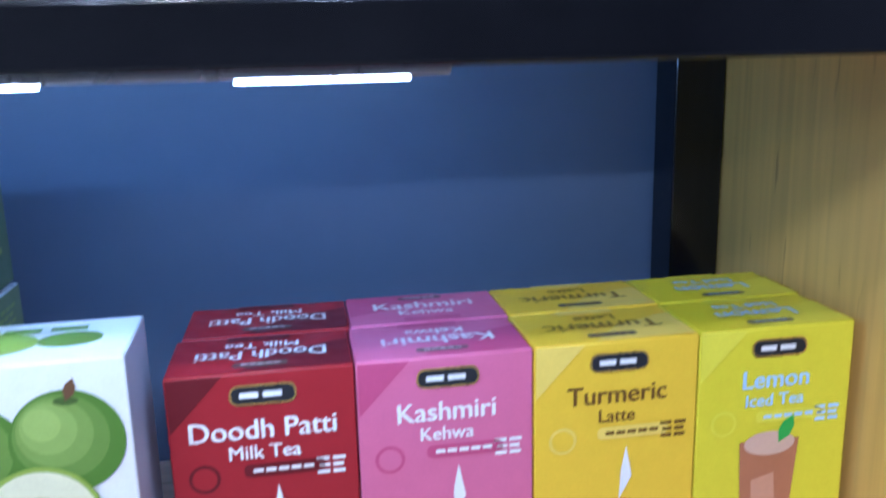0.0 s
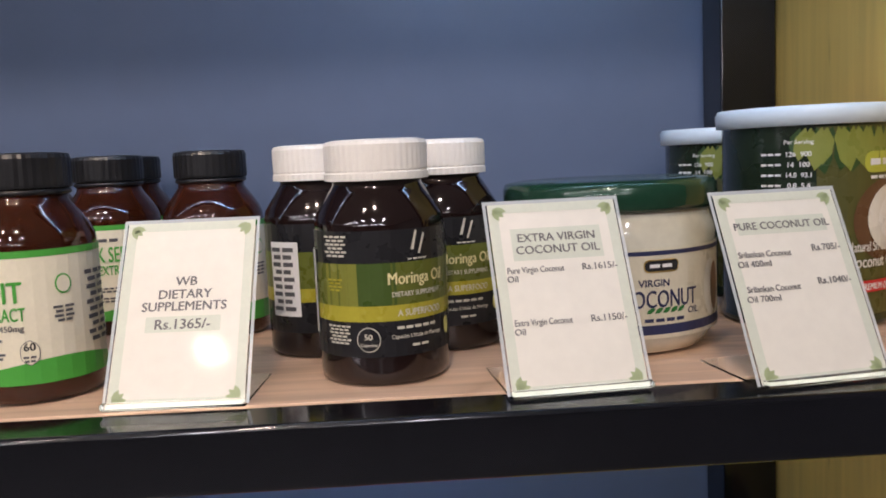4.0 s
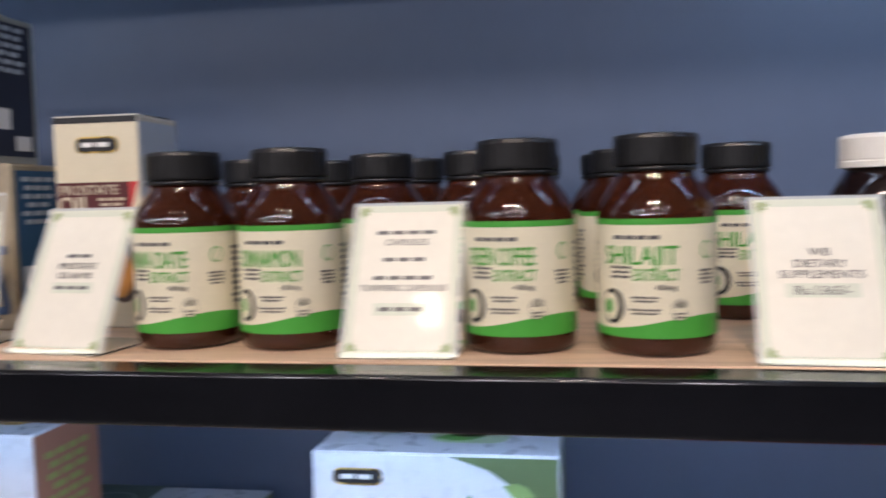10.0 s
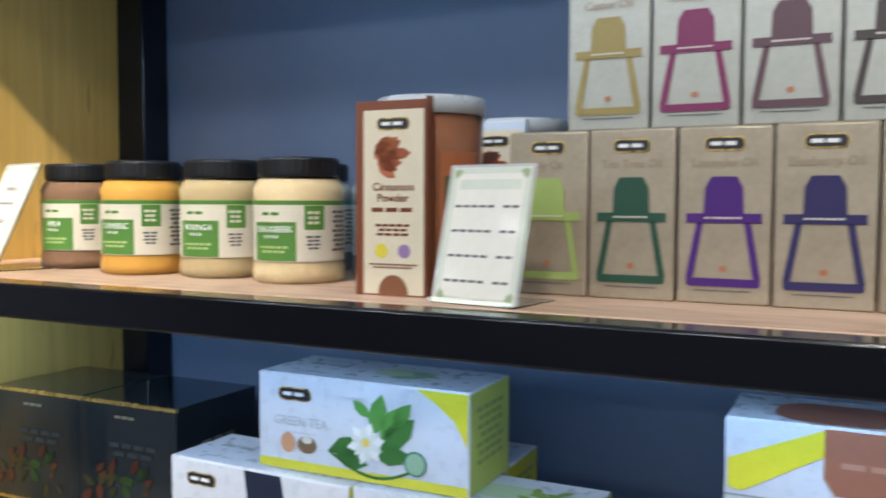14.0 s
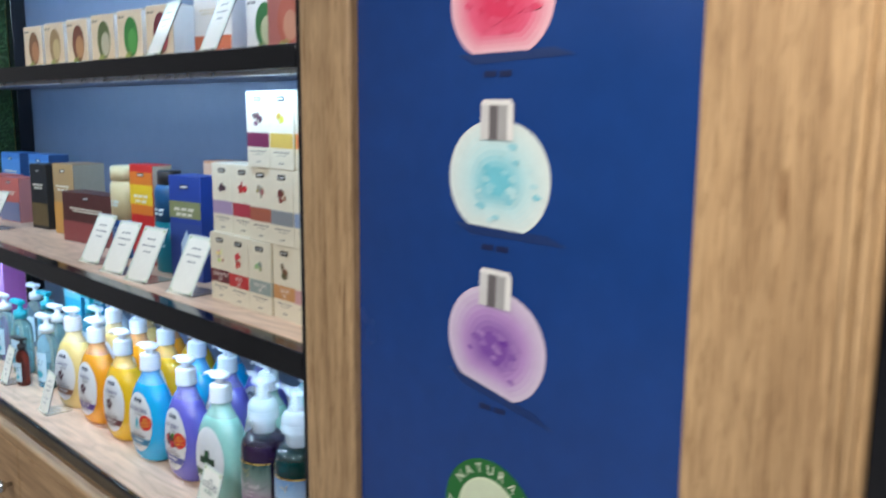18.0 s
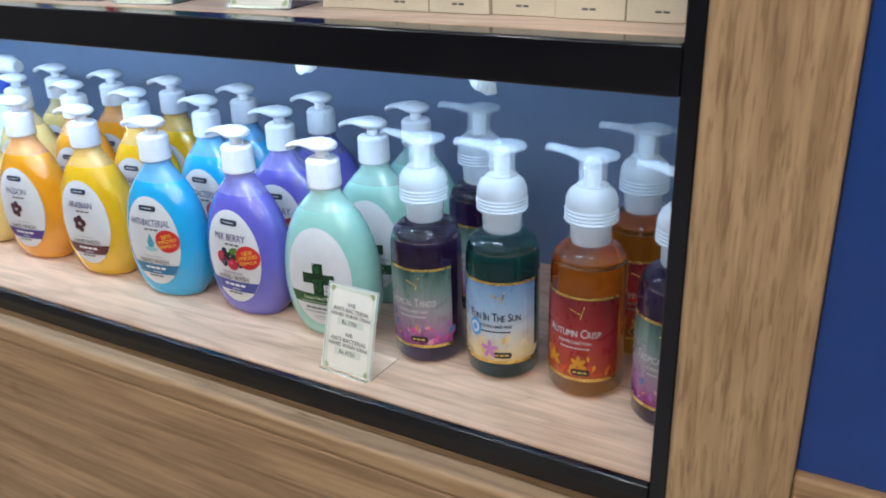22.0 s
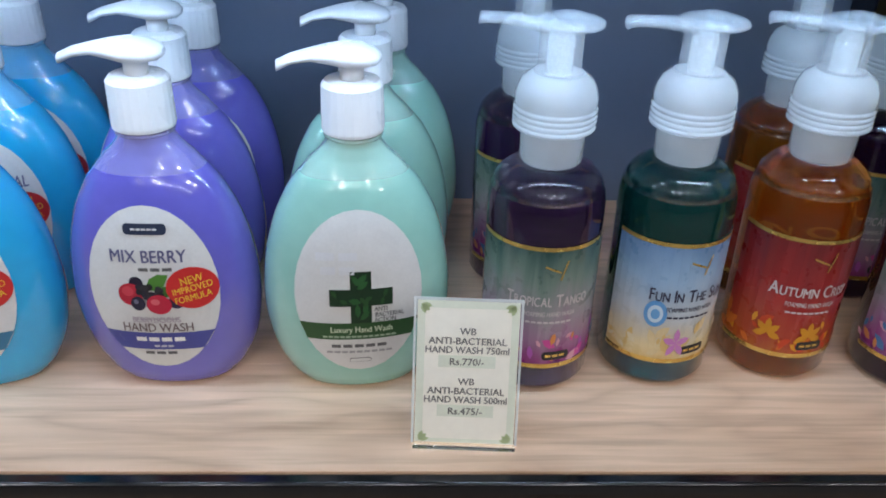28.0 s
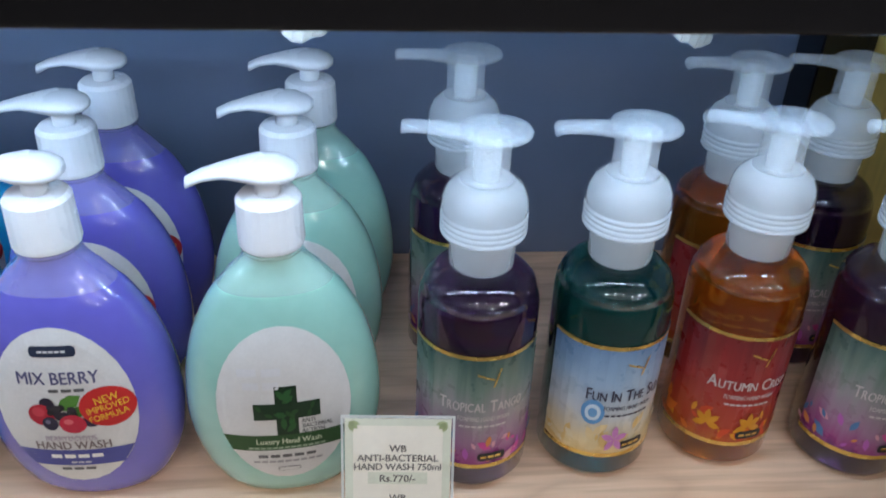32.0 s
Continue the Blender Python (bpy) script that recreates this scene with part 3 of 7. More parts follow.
def price_card(x, y, z, turn, rows, w=0.0598, h=0.087, lean=26, header=0.0, label=""):
    """An acrylic stand with a slipped-in paper card. rows: (kind, text, height share, size, column)."""
    st = thing("price_card", label or "small clear acrylic stand with a pale green price card", "price card", "price cards", pose(x, y, z, 0, 0, turn))
    t, th = math.tan(radians(lean)), h * math.cos(radians(lean))
    run = h * math.sin(radians(lean))
    # a bent sheet: foot and a thin leaning face that carries the paper
    bm = bmesh.new()
    pr = [(0.0020, 0.0012), (run + 0.0020, th), (run + 0.0032, th - 0.0006), (0.0032, 0.0006)]
    vs = [[bm.verts.new((sx * w / 2, p, q)) for p, q in pr] for sx in (-1, 1)]
    for i in range(4):
        bm.faces.new((vs[0][i], vs[0][(i + 1) % 4], vs[1][(i + 1) % 4], vs[1][i]))
    bm.faces.new(vs[0][::-1])
    bm.faces.new(vs[1])
    sh = part("back_sheet", bm, ACRYL, st, "clear acrylic sheet")
    sh.visible_shadow = False
    # the front lip and the two side edges of the sleeve
    lip = part("sleeve_lip", box(-w / 2, w / 2, -0.0035, 0.0008, 0.0012, 0.0040, 0.0006, 1), ACRYL, st, "clear acrylic lip")
    lip.visible_shadow = False
    foot = part("foot", box(-w / 2, w / 2, 0.0, 0.052, 0.0, 0.0011, 0.0003, 1), ACRYL, st, "clear acrylic foot")
    foot.visible_shadow = False
    s, c = math.sin(radians(lean)), math.cos(radians(lean))

    def place(u, v, k):
        q = 0.0016 - 0.00012 * k
        return (u, v * s + q * c * 1.0, v * c - q * s + 0.001)
    hh = h - header
    it = [("r", -w / 2 + 0.0008, 0.001, w / 2 - 0.0008, hh - 0.001, PAPER, 0)]
    e = 0.0052
    for a in ((-w / 2 + 0.001, 0.001, -w / 2 + e, hh - 0.001), (w / 2 - e, 0.001, w / 2 - 0.001, hh - 0.001), (-w / 2 + e, hh - e, w / 2 - e, hh - 0.001), (-w / 2 + e, 0.001, w / 2 - e, e - 0.001)):
        it.append(("r", *a, MINT, 1))
    for cu, cv, b in ((-1, 1, -40), (1, 1, 220), (-1, -1, 40), (1, -1, 140)):
        for i in (-28, 0, 28):
            it.append(leaf(cu * (w / 2 - 0.003), (hh - 0.003) if cv > 0 else 0.003, 0.0062, radians(b + i), 2))
    pp = print_part("paper", it, place, st, "white paper with a pale green leafy border")
    rim = [("r", -w / 2 - 0.0012, h - 0.001, w / 2 + 0.0012, h + 0.0008, ACRYLE, -2), ("r", -w / 2 - 0.0012, 0.001, -w / 2 + 0.0002, h - 0.001, ACRYLE, -2), ("r", w / 2 - 0.0002, 0.001, w / 2 + 0.0012, h - 0.001, ACRYLE, -2)]
    print_part("sleeve_edge", rim, place, st, "bright cut edge of the acrylic sleeve")
    tx = []
    for kind, text, v, size, col in rows:
        vv = v * hh
        if kind == "band":
            tx.append(("r", -text * w / 2, vv - size, text * w / 2, vv + size, MINT, 1))
        elif kind == "bar":
            tx.append(("b", col * w, vv, text * w, size, 1, CARDINK, 2))
        else:
            tx.append(("t", text, col * w, vv, size, 0.8 * w if col == 0 else 0.42 * w, CARDINK, 3))
    if tx:
        print_part("lettering", tx, place, pp, "grey lettering")
    return st


Z1, Z2, Z3 = 1.5562, 1.2072, 0.8602
price_card(-0.091, 0.027, Z1, -3, [("t", "WB", 0.655, 0.0042, 0), ("t", "DIETARY", 0.585, 0.0042, 0), ("t", "SUPPLEMENTS", 0.52, 0.0042, 0), ("band", 0.55, 0.425, 0.0036, 0), ("t", "Rs.1365/-", 0.425, 0.0046, 0)], lean=30)
price_card(0.078, 0.016, Z1, 6, [("band", 0.68, 0.765, 0.0075, 0), ("t", "EXTRA VIRGIN", 0.80, 0.0038, 0), ("t", "COCONUT OIL", 0.735, 0.0038, 0), ("t", "Pure Virgin Coconut", 0.63, 0.0028, -0.19), ("t", "Oil", 0.585, 0.0028, -0.37), ("t", "Rs.1615/-", 0.63, 0.0030, 0.29), ("t", "Extra Virgin Coconut", 0.36, 0.0028, -0.19), ("t", "Oil", 0.315, 0.0028, -0.37), ("t", "Rs.1150/-", 0.36, 0.0030, 0.29)], lean=27)
price_card(0.179, 0.012, Z1, 9, [("band", 0.72, 0.81, 0.0040, 0), ("t", "PURE COCONUT OIL", 0.81, 0.0034, 0), ("t", "Srilankan Coconut", 0.66, 0.0028, -0.2), ("t", "Oil 400ml", 0.61, 0.0028, -0.3), ("t", "Rs.705/-", 0.675, 0.0030, 0.30), ("t", "Srilankan Coconut", 0.48, 0.0028, -0.2), ("t", "Oil 700ml", 0.43, 0.0028, -0.3), ("t", "Rs.1040/-", 0.50, 0.0030, 0.29)], lean=27)
price_card(-0.293, 0.034, Z1, 0, [("bar", 0.55, 0.80, 0.004, 0), ("t", "CAPSULES", 0.735, 0.0036, 0), ("bar", 0.4, 0.62, 0.004, 0), ("bar", 0.55, 0.50, 0.004, 0), ("t", "TURMERIC CAPSULES", 0.435, 0.0034, 0), ("band", 0.5, 0.30, 0.0034, 0), ("bar", 0.4, 0.30, 0.004, 0)], lean=28)
price_card(-0.486, 0.036, Z1, -7, [("bar", 0.3, 0.66, 0.0038, 0), ("t", "PROSTATE", 0.59, 0.0038, 0), ("t", "OIL 60 ML", 0.525, 0.0038, 0), ("band", 0.45, 0.44, 0.0032, 0), ("bar", 0.4, 0.44, 0.0036, 0)], lean=26)
price_card(-0.570, 0.057, Z1, 5, [("bar", 0.3, 0.72, 0.0038, 0), ("t", "HERBAL OIL 40ML", 0.645, 0.0036, 0), ("band", 0.5, 0.47, 0.0036, 0), ("t", "Rs.375/-", 0.47, 0.0038, 0)], w=0.0565, h=0.090, lean=12, header=0.010)
price_card(-0.838, 0.034, Z1, -9, [("band", 0.75, 0.86, 0.0032, 0)] + [("bar", w, v, 0.003, u) for v in (0.70, 0.52, 0.34, 0.16) for u, w in ((-0.14, 0.5), (0.3, 0.2))], lean=15)
price_card(-1.335, 0.060, Z1, -14, [("t", "HERBALS", 0.76, 0.0042, 0), ("bar", 0.45, 0.62, 0.004, 0), ("t", "POWDER", 0.45, 0.0042, 0), ("bar", 0.45, 0.31, 0.004, 0)], w=0.070, h=0.104, lean=24)

# ---- supplement bottles on the upper shelf of the first bay ----
GREEN, DKGREEN = ink(0.07, 0.36, 0.05, 0.35), ink(0.03, 0.17, 0.04, 0.35)
LABELC = ink(0.78, 0.73, 0.56, 0.4)


def amber_bottle(title, sub=True, main=None):
    """A brown capsule bottle with a black ribbed cap and a cream and green label."""
    b = thing("supplement_bottle", "brown capsule bottle with black cap and cream label", "bottle", "supplement bottles")
    r = 0.0295
    part("body", turned([(0.025, 0), (0.0283, 0.0015), (r, 0.005), (r, 0.0680), (0.0290, 0.0720), (0.0272, 0.0765), (0.0240, 0.0815), (0.0208, 0.0858), (0.0192, 0.0880), (0.0190, 0.0945)], 40), AMBER, b, "brown translucent plastic body")
    part("capsules", turned([(0.022, 0.0016), (0.0265, 0.003), (0.0272, 0.010), (0.0262, 0.0125), (0.020, 0.0128)], 28), mat("capsule_fill", (0.20, 0.045, 0.016), 0.6, 0, 0.5, 55, 0.4), b, "reddish brown capsules inside")
    part("neck_ring", turned([(0.0192, 0.0905), (0.0205, 0.0908), (0.0206, 0.0926), (0.0195, 0.0930)], 40), BLKCAP, b, "black tamper ring")
    part("cap", turned([(0.0195, 0.0932), (0.0210, 0.0936), (0.0212, 0.0950), (0.0212, 0.1066), (0.0205, 0.1086), (0.0180, 0.1092)], 72, ribs=0.012), BLKCAP, b, "black ribbed screw cap")
    w = 0.083
    it = [("r", -w, 0.0095, w * 0.86, 0.0660, LABELC, 0), ("r", -w, 0.0645, w * 0.86, 0.0675, GREEN, 1)]
    lo = [(-w + (w * 1.86) * i / 24, 0.0095) for i in range(25)]
    up = [(u, 0.0135 + 0.0035 * (1 + math.sin((u - 0.004) / 0.017))) for u, _ in lo]
    for i in range(24):
        it.append(("p", [lo[i], lo[i + 1], up[i + 1], up[i]], GREEN, 1))
    lab = print_part("label", it, round_front(r), b, "cream label with green bands")
    tx = [("b", -0.004, 0.0585, 0.024, 0.0035, 1, GREY, 2)]
    tx += [("t", title, -0.003, 0.0500, 0.0092, 0.037, main or GREEN, 2), ("t", "EXTRACT", 0.0055, 0.0405, 0.0058, 0.021, main or GREEN, 2)]
    tx += [("t", "450mg", 0.010, 0.0345, 0.0026, GREY, 2), ("b", -0.012, 0.0415, 0.012, 0.007, 3, GREY, 2)]
    tx += [("e", -0.0175, 0.0245, 0.0070, 0.0088, INKY, 2), ("e", -0.0185, 0.0245, 0.0050, 0.0068, LABELC, 3), ("e", -0.0195, 0.0245, 0.0025, 0.0038, GREEN, 4)]
    tx += [("b", 0.000, 0.0285, 0.013, 0.0036, 2, GREY, 2), ("b", 0.000, 0.0225, 0.015, 0.0036, 2, GREY, 2), ("p", rounded(0.0165, 0.0235, 0.0078, 0.0108), GREY, 2), ("p", rounded(0.0165, 0.0235, 0.0072, 0.0102), LABELC, 3), ("t", "60", 0.0165, 0.0262, 0.0034, INKY, 4), ("b", 0.0165, 0.0208, 0.0055, 0.0034, 2, GREY, 4)]
    tx += [("e", 0.032, 0.052, 0.0036, 0.0044, GREEN, 2), ("e", 0.032, 0.052, 0.0029, 0.0036, LABELC, 3), ("b", 0.032, 0.039, 0.010, 0.008, 4, GREY, 2), ("b", -0.052, 0.038, 0.034, 0.036, 12, GREY, 2), ("b", 0.052, 0.040, 0.018, 0.034, 10, GREY, 2)]
    print_part("print", tx, round_front(r), lab, "green and grey lettering")
    return b


def put(ob, spots):
    """The thing itself goes to the first spot, copies to the rest. A spot: x, y, z, turn[, tilt]."""
    out = []
    for i, (x, y, z, *a) in enumerate(spots):
        m = pose(x, y, z, 0, 0, a[0] if a else 0)
        if i:
            out.append(copy_thing(ob, m))
        else:
            ob.matrix_world = m
            out.append(ob)
    return out


put(amber_bottle("SHILAJIT"), [(-0.1640, 0.0725, Z1, -14), (-0.1067, 0.193, Z1, 6)])
put(amber_bottle("GREEN COFFEE"), [(-0.2345, 0.0755, Z1, -10), (-0.2713, 0.177, Z1, 8)])
put(amber_bottle("CINNAMON"), [(-0.3630, 0.0805, Z1, -2), (-0.3343, 0.176, Z1, 20)])
put(amber_bottle("AJWA DATE"), [(-0.4265, 0.0800, Z1, -4), (-0.4330, 0.195, Z1, 12)])
put(amber_bottle("BLACK SEED", main=GREEN), [(-0.1770, 0.222, Z1, 10), (-0.1850, 0.288, Z1, 0), (-0.3960, 0.255, Z1, 5), (-0.3300, 0.265, Z1, 12)])
put(amber_bottle("FENUGREEK", main=ink(0.03, 0.22, 0.30)), [(-0.2420, 0.268, Z1, -14)])


def moringa_jar():
    b = thing("supplement_jar", "dark brown supplement jar with ivory ribbed cap and black label", "jar", "supplement jars")
    r = 0.0300
    part("body", turned([(0.0265, 0), (0.0295, 0.0015), (r, 0.005), (r, 0.070), (0.0294, 0.0745), (0.0226, 0.0855), (0.0205, 0.0885), (0.0203, 0.095)], 40), UMBER, b, "dark brown plastic body")
    part("cap", turned([(0.0215, 0.0902), (0.0240, 0.0905), (0.0240, 0.0935), (0.0233, 0.0942), (0.0237, 0.0950), (0.0238, 0.1062), (0.0228, 0.1080), (0.0198, 0.1086)], 96, ribs=0.010), WHTCAP, b, "ivory ribbed screw cap")
    w = 0.078
    olive, lime, blk = ink(0.115, 0.135, 0.022, 0.3), ink(0.40, 0.36, 0.035, 0.3), ink(0.016, 0.016, 0.018, 0.3)
    lab = print_part("label", [("r", -w, 0.0135, w, 0.0690, blk, 0)], round_front(r), b, "black film label")
    print_part("olive_band", [("r", -w, 0.0362, w, 0.0548, olive, 1), ("r", -0.030, 0.0362, -0.013, 0.0548, ink(0.20, 0.21, 0.035, 0.3), 1.4), ("r", -0.013, 0.0362, 0.004, 0.0548, ink(0.055, 0.095, 0.018, 0.3), 1.4)], round_front(r), lab, "olive green band")
    print_part("lime_band", [("r", -w, 0.0293, w, 0.0362, lime, 1)], round_front(r), lab, "lime yellow band")
    pale = ink(0.62, 0.60, 0.50)
    tx = [("t", "Moringa Oil", 0.0145, 0.0480, 0.0052, 0.028, ink(0.75, 0.68, 0.35), 3), ("t", "DIETARY SUPPLEMENT", 0.0145, 0.0410, 0.0022, 0.025, pale, 3), ("t", "A SUPERFOOD", 0.0150, 0.0328, 0.0030, 0.022, pale, 4)]
    tx += [("p", [(0.011, 0.060), (0.0125, 0.060), (0.0145, 0.068), (0.0135, 0.0685)], pale, 3), ("p", [(0.0145, 0.058), (0.0155, 0.058), (0.0185, 0.0665), (0.0175, 0.067)], pale, 3), ("b", 0.0145, 0.0560, 0.010, 0.0012, 1, pale, 3)]
    tx += [("e", -0.009, 0.0215, 0.0052, 0.0055, pale, 3), ("e", -0.009, 0.0215, 0.0048, 0.0051, blk, 4), ("t", "50", -0.009, 0.0228, 0.0026, pale, 5), ("t", "Capsules", -0.009, 0.0193, 0.0014, pale, 5)]
    tx += [("b", 0.0135, 0.0262, 0.020, 0.0022, 1, pale, 3), ("t", "Capsules L'Huile de Moringa", 0.0135, 0.0224, 0.0018, 0.025, pale, 3), ("b", 0.0145, 0.0180, 0.009, 0.002, 1, pale, 3)]
    tx += [("b", -0.023, 0.0625, 0.013, 0.010, 6, pale, 3), ("b", -0.023, 0.0235, 0.013, 0.009, 6, pale, 3), ("b", -0.024, 0.0455, 0.009, 0.006, 4, lime, 3), ("r", -0.058, 0.022, -0.040, 0.060, WHITE, 3), ("b", -0.049, 0.041, 0.016, 0.034, 9, GREY, 4)]
    tx += [("e", 0.0320, 0.0235, 0.0022, 0.0040, ink(0.66, 0.62, 0.2), 3), ("b", 0.052, 0.045, 0.014, 0.040, 10, pale, 3)]
    print_part("print", tx, round_front(r), lab, "gold and white lettering")
    return b


put(moringa_jar(), [(-0.0037, 0.0730, Z1, 6), (-0.0365, 0.134, Z1, 58), (0.0285, 0.134, Z1, -8)])


def coconut_jar():
    b = thing("coconut_oil_jar", "glass jar of white coconut oil with dark green lid", "jar")
    part("glass", turned([(0.040, 0), (0.048, 0.002), (0.0522, 0.009), (0.0538, 0.022), (0.0538, 0.060), (0.0510, 0.068), (0.0490, 0.0715), (0.0490, 0.0730)], 48), mat("oil_filled_glass", (0.62, 0.60, 0.48), 0.08, 0, 0.12, 25, coat=1.0), b, "glass body filled with pale oil")
    part("lid", turned([(0.0495, 0.0695), (0.0535, 0.0698), (0.0545, 0.072), (0.0545, 0.0805), (0.0530, 0.0835), (0.046, 0.0846), (0.030, 0.084)], 72), mat("dark_green_lid", (0.012, 0.055, 0.030), 0.22, 0.2, 0.1, 30, coat=0.5), b, "dark green metal lid")
    navy = ink(0.03, 0.035, 0.09)
    lab = print_part("label", [("r", -0.075, 0.010, 0.075, 0.0525, ink(0.64, 0.60, 0.46, 0.3), 0)], round_front(0.0539), b, "cream label")
    print_part("border", [("r", -0.075, 0.0495, 0.075, 0.0515, navy, 1)], round_front(0.0539), lab, "navy border line")
    print_part("border", [("r", -0.075, 0.0120, 0.075, 0.0165, navy, 1)], round_front(0.0539), lab, "navy border line")
    tx = mark(0.000, 0.0445, 0.018, 0.006) + [("t", "VIRGIN", -0.004, 0.0365, 0.0034, navy, 2), ("t", "COCONUT", 0.000, 0.0290, 0.0082, 0.040, navy, 2), ("t", "OIL", 0.018, 0.0222, 0.0032, navy, 2), ("b", 0.002, 0.0188, 0.022, 0.003, 1, navy, 2), ("e", 0.034, 0.031, 0.007, 0.014, ink(0.75, 0.72, 0.62), 2), ("e", 0.038, 0.031, 0.0045, 0.012, ink(0.25, 0.15, 0.08), 3)]
    tx += [leaf(0.000 + i * 0.004, 0.0222, 0.005, 0.5, 2, DKGREEN) for i in range(-2, 3)]
    print_part("print", tx, round_front(0.0539), lab, "navy lettering and a coconut half")
    return b


put(coconut_jar(), [(0.1145, 0.1190, Z1, 13)])


def coconut_tin(h, r, k=1.0):
    b = thing("coconut_oil_tin", "round coconut oil tin with palm leaf print and white plastic lid", "tin", "coconut oil tins")
    part("can", turned([(r - 0.002, 0), (r, 0.002), (r, 0.004), (r - 0.001, 0.006), (r - 0.001, h - 0.006), (r, h - 0.003), (r, h)], 48), mat("dark_green_tin", (0.018, 0.030, 0.018), 0.25, 0.1, 0.2, 30, coat=0.5), b, "dark green printed can")
    part("lid", turned([(r - 0.004, h - 0.006), (r + 0.002, h - 0.0055), (r + 0.0025, h + 0.002), (r + 0.0010, h + 0.0045), (r - 0.002, h + 0.0045), (r - 0.004, h + 0.0030), (0.01, h + 0.0028)], 60), mat("bluish_white_lid", (0.66, 0.78, 0.86), 0.35, 0, 0.03, 30, sub=0.2), b, "bluish white plastic lid")
    olive, brown, flesh = ink(0.085, 0.085, 0.025, 0.3), ink(0.12, 0.06, 0.03, 0.3), ink(0.72, 0.70, 0.62, 0.3)
    lab = print_part("label", [("r", -0.012, 0.007, 0.07, h - 0.007, olive, 0)], round_front(r - 0.001), b, "olive label")
    rng = random.Random(4)
    for i in range(34):
        u = -0.02 + i * 0.0026
        print_part("palm_leaf", [leaf(u, h - 0.007, rng.uniform(0.012, 0.026), radians(-90 + rng.uniform(-16, 16)), 1 + 0.4 * (i % 3), ink(0.22, 0.25, 0.05, 0.3) if i % 3 else ink(0.03, 0.07, 0.02, 0.3))], round_front(r - 0.001), lab)
    tx = [("p", rounded(0.026, h * 0.77, 0.026, 0.011), ink(0.46, 0.48, 0.06), 2), ("b", 0.026, h * 0.77, 0.019, 0.006, 1, WHITE, 3), ("b", 0.026, h * 0.70, 0.018, 0.003, 1, WHITE, 2)]
    tx += [("e", 0.030, h * 0.50, 0.0235, 0.022, brown, 2), ("e", 0.033, h * 0.51, 0.018, 0.0175, flesh, 3), ("e", 0.035, h * 0.51, 0.012, 0.012, ink(0.80, 0.79, 0.74, 0.3), 4)]
    tx += [("t", "Natural Sri Lankan", 0.020, h * 0.385, 0.0052, 0.034, flesh, 5), ("t", "Coconut Oil", 0.020, h * 0.315, 0.0062, 0.034, flesh, 5), ("r", 0.002, h * 0.17, 0.05, h * 0.225, ink(0.55, 0.03, 0.03), 5), ("t", "PREMIUM QUALITY", 0.026, h * 0.197, 0.0035, 0.03, WHITE, 6)]
    tx += [("t", "Per Serving", -0.0205, h * 0.875, 0.0022, WHITE, 2)]
    for i, row in enumerate(("126  900", "14  100", "14.0  93.1", "0.8  5.4", "0.2  1.5", "0  0", "0  0")):
        tx.append(("t", row, -0.0205, h * (0.82 - i * 0.048), 0.0026, 0.012, WHITE, 2))
        tx.append(("b", -0.034, h * (0.82 - i * 0.048), 0.011, 0.002, 1, WHITE, 2))
    print_part("print", tx, round_front(r - 0.001), lab, "coconut picture and nutrition table")
    return b


put(coconut_tin(0.1130, 0.0450), [(0.2340, 0.150, Z1, -2)])
put(coconut_tin(0.106, 0.0405), [(0.2290, 0.2560, Z1, -10)])


# ---- cartons ----
def carton(name, label, w, d, h, base, front=(), top=(), side=(), left=(), cat="box", group="", bev=0.0012, turned_top=False):
    """A folded card box that stands with its front at y = 0; prints on its faces."""
    b = thing(name, label, cat, group)
    part("carton", box(-w / 2, w / 2, 0, d, 0, h, bev, 2), base, b)
    # lid seam and tucked flap line
    part("flap", box(-w / 2 + 0.001, w / 2 - 0.001, 0.0006, d * 0.5, h - 0.0002, h + 0.0005), base, b, "tucked top flap")
    if front:
        print_part("front_print", list(front), flat_front(0.0), b)
    if top:
        lid = flat_top(h + 0.0005)
        if turned_top:
            print_part("top_print", list(top), lambda u, v, k: lid(-u, d - v, k), b)
        else:
            for nm, some in (("top_lettering", top[:1]), ("top_badge", top[1:2]), ("top_picture", top[2:])):
                if some:
                    print_part(nm, list(some), lid, b)
    if side:
        print_part("side_print", list(side), flat_right(w / 2), b)
    if left:
        print_part("side_print", list(left), lambda u, v, k: (-w / 2 - 0.00025 * (k + 1), u, v), b)
    return b


def stool_shape(w, h, m, k=2, v0=0.0, u0=0.0):
    """The pictured vessel: a rounded block on a yoke with two splayed legs and a foot."""
    pale = ink(0.62, 0.58, 0.48)
    s = []
    s.append(("p", [(u0 - w * 0.27, v0 + h * 0.60), (u0 + w * 0.27, v0 + h * 0.60), (u0 + w * 0.25, v0 + h * 0.90), (u0 + w * 0.17, v0 + h), (u0 - w * 0.17, v0 + h), (u0 - w * 0.25, v0 + h * 0.90)], m, k))
    s.append(("r", u0 - w * 0.5, v0 + h * 0.58, u0 + w * 0.5, v0 + h * 0.665, m, k + 1))
    s.append(("b", u0, v0 + h * 0.625, w * 0.5, h * 0.03, 1, pale, k + 2))
    for sg in (-1, 1):
        s.append(("p", [(u0 + sg * w * 0.27, v0 + h * 0.58), (u0 + sg * w * 0.36, v0 + h * 0.58), (u0 + sg * w * 0.50, v0 + h * 0.06), (u0 + sg * w * 0.40, v0 + h * 0.06)][::sg], m, k))
    s.append(("p", rounded(u0, v0 + h * 0.035, w * 0.98, h * 0.075), m, k + 1))
    s.append(("e", u0, v0 + h * 0.16, w * 0.05, h * 0.03, ink(0.40, 0.16, 0.08), k))
    return s


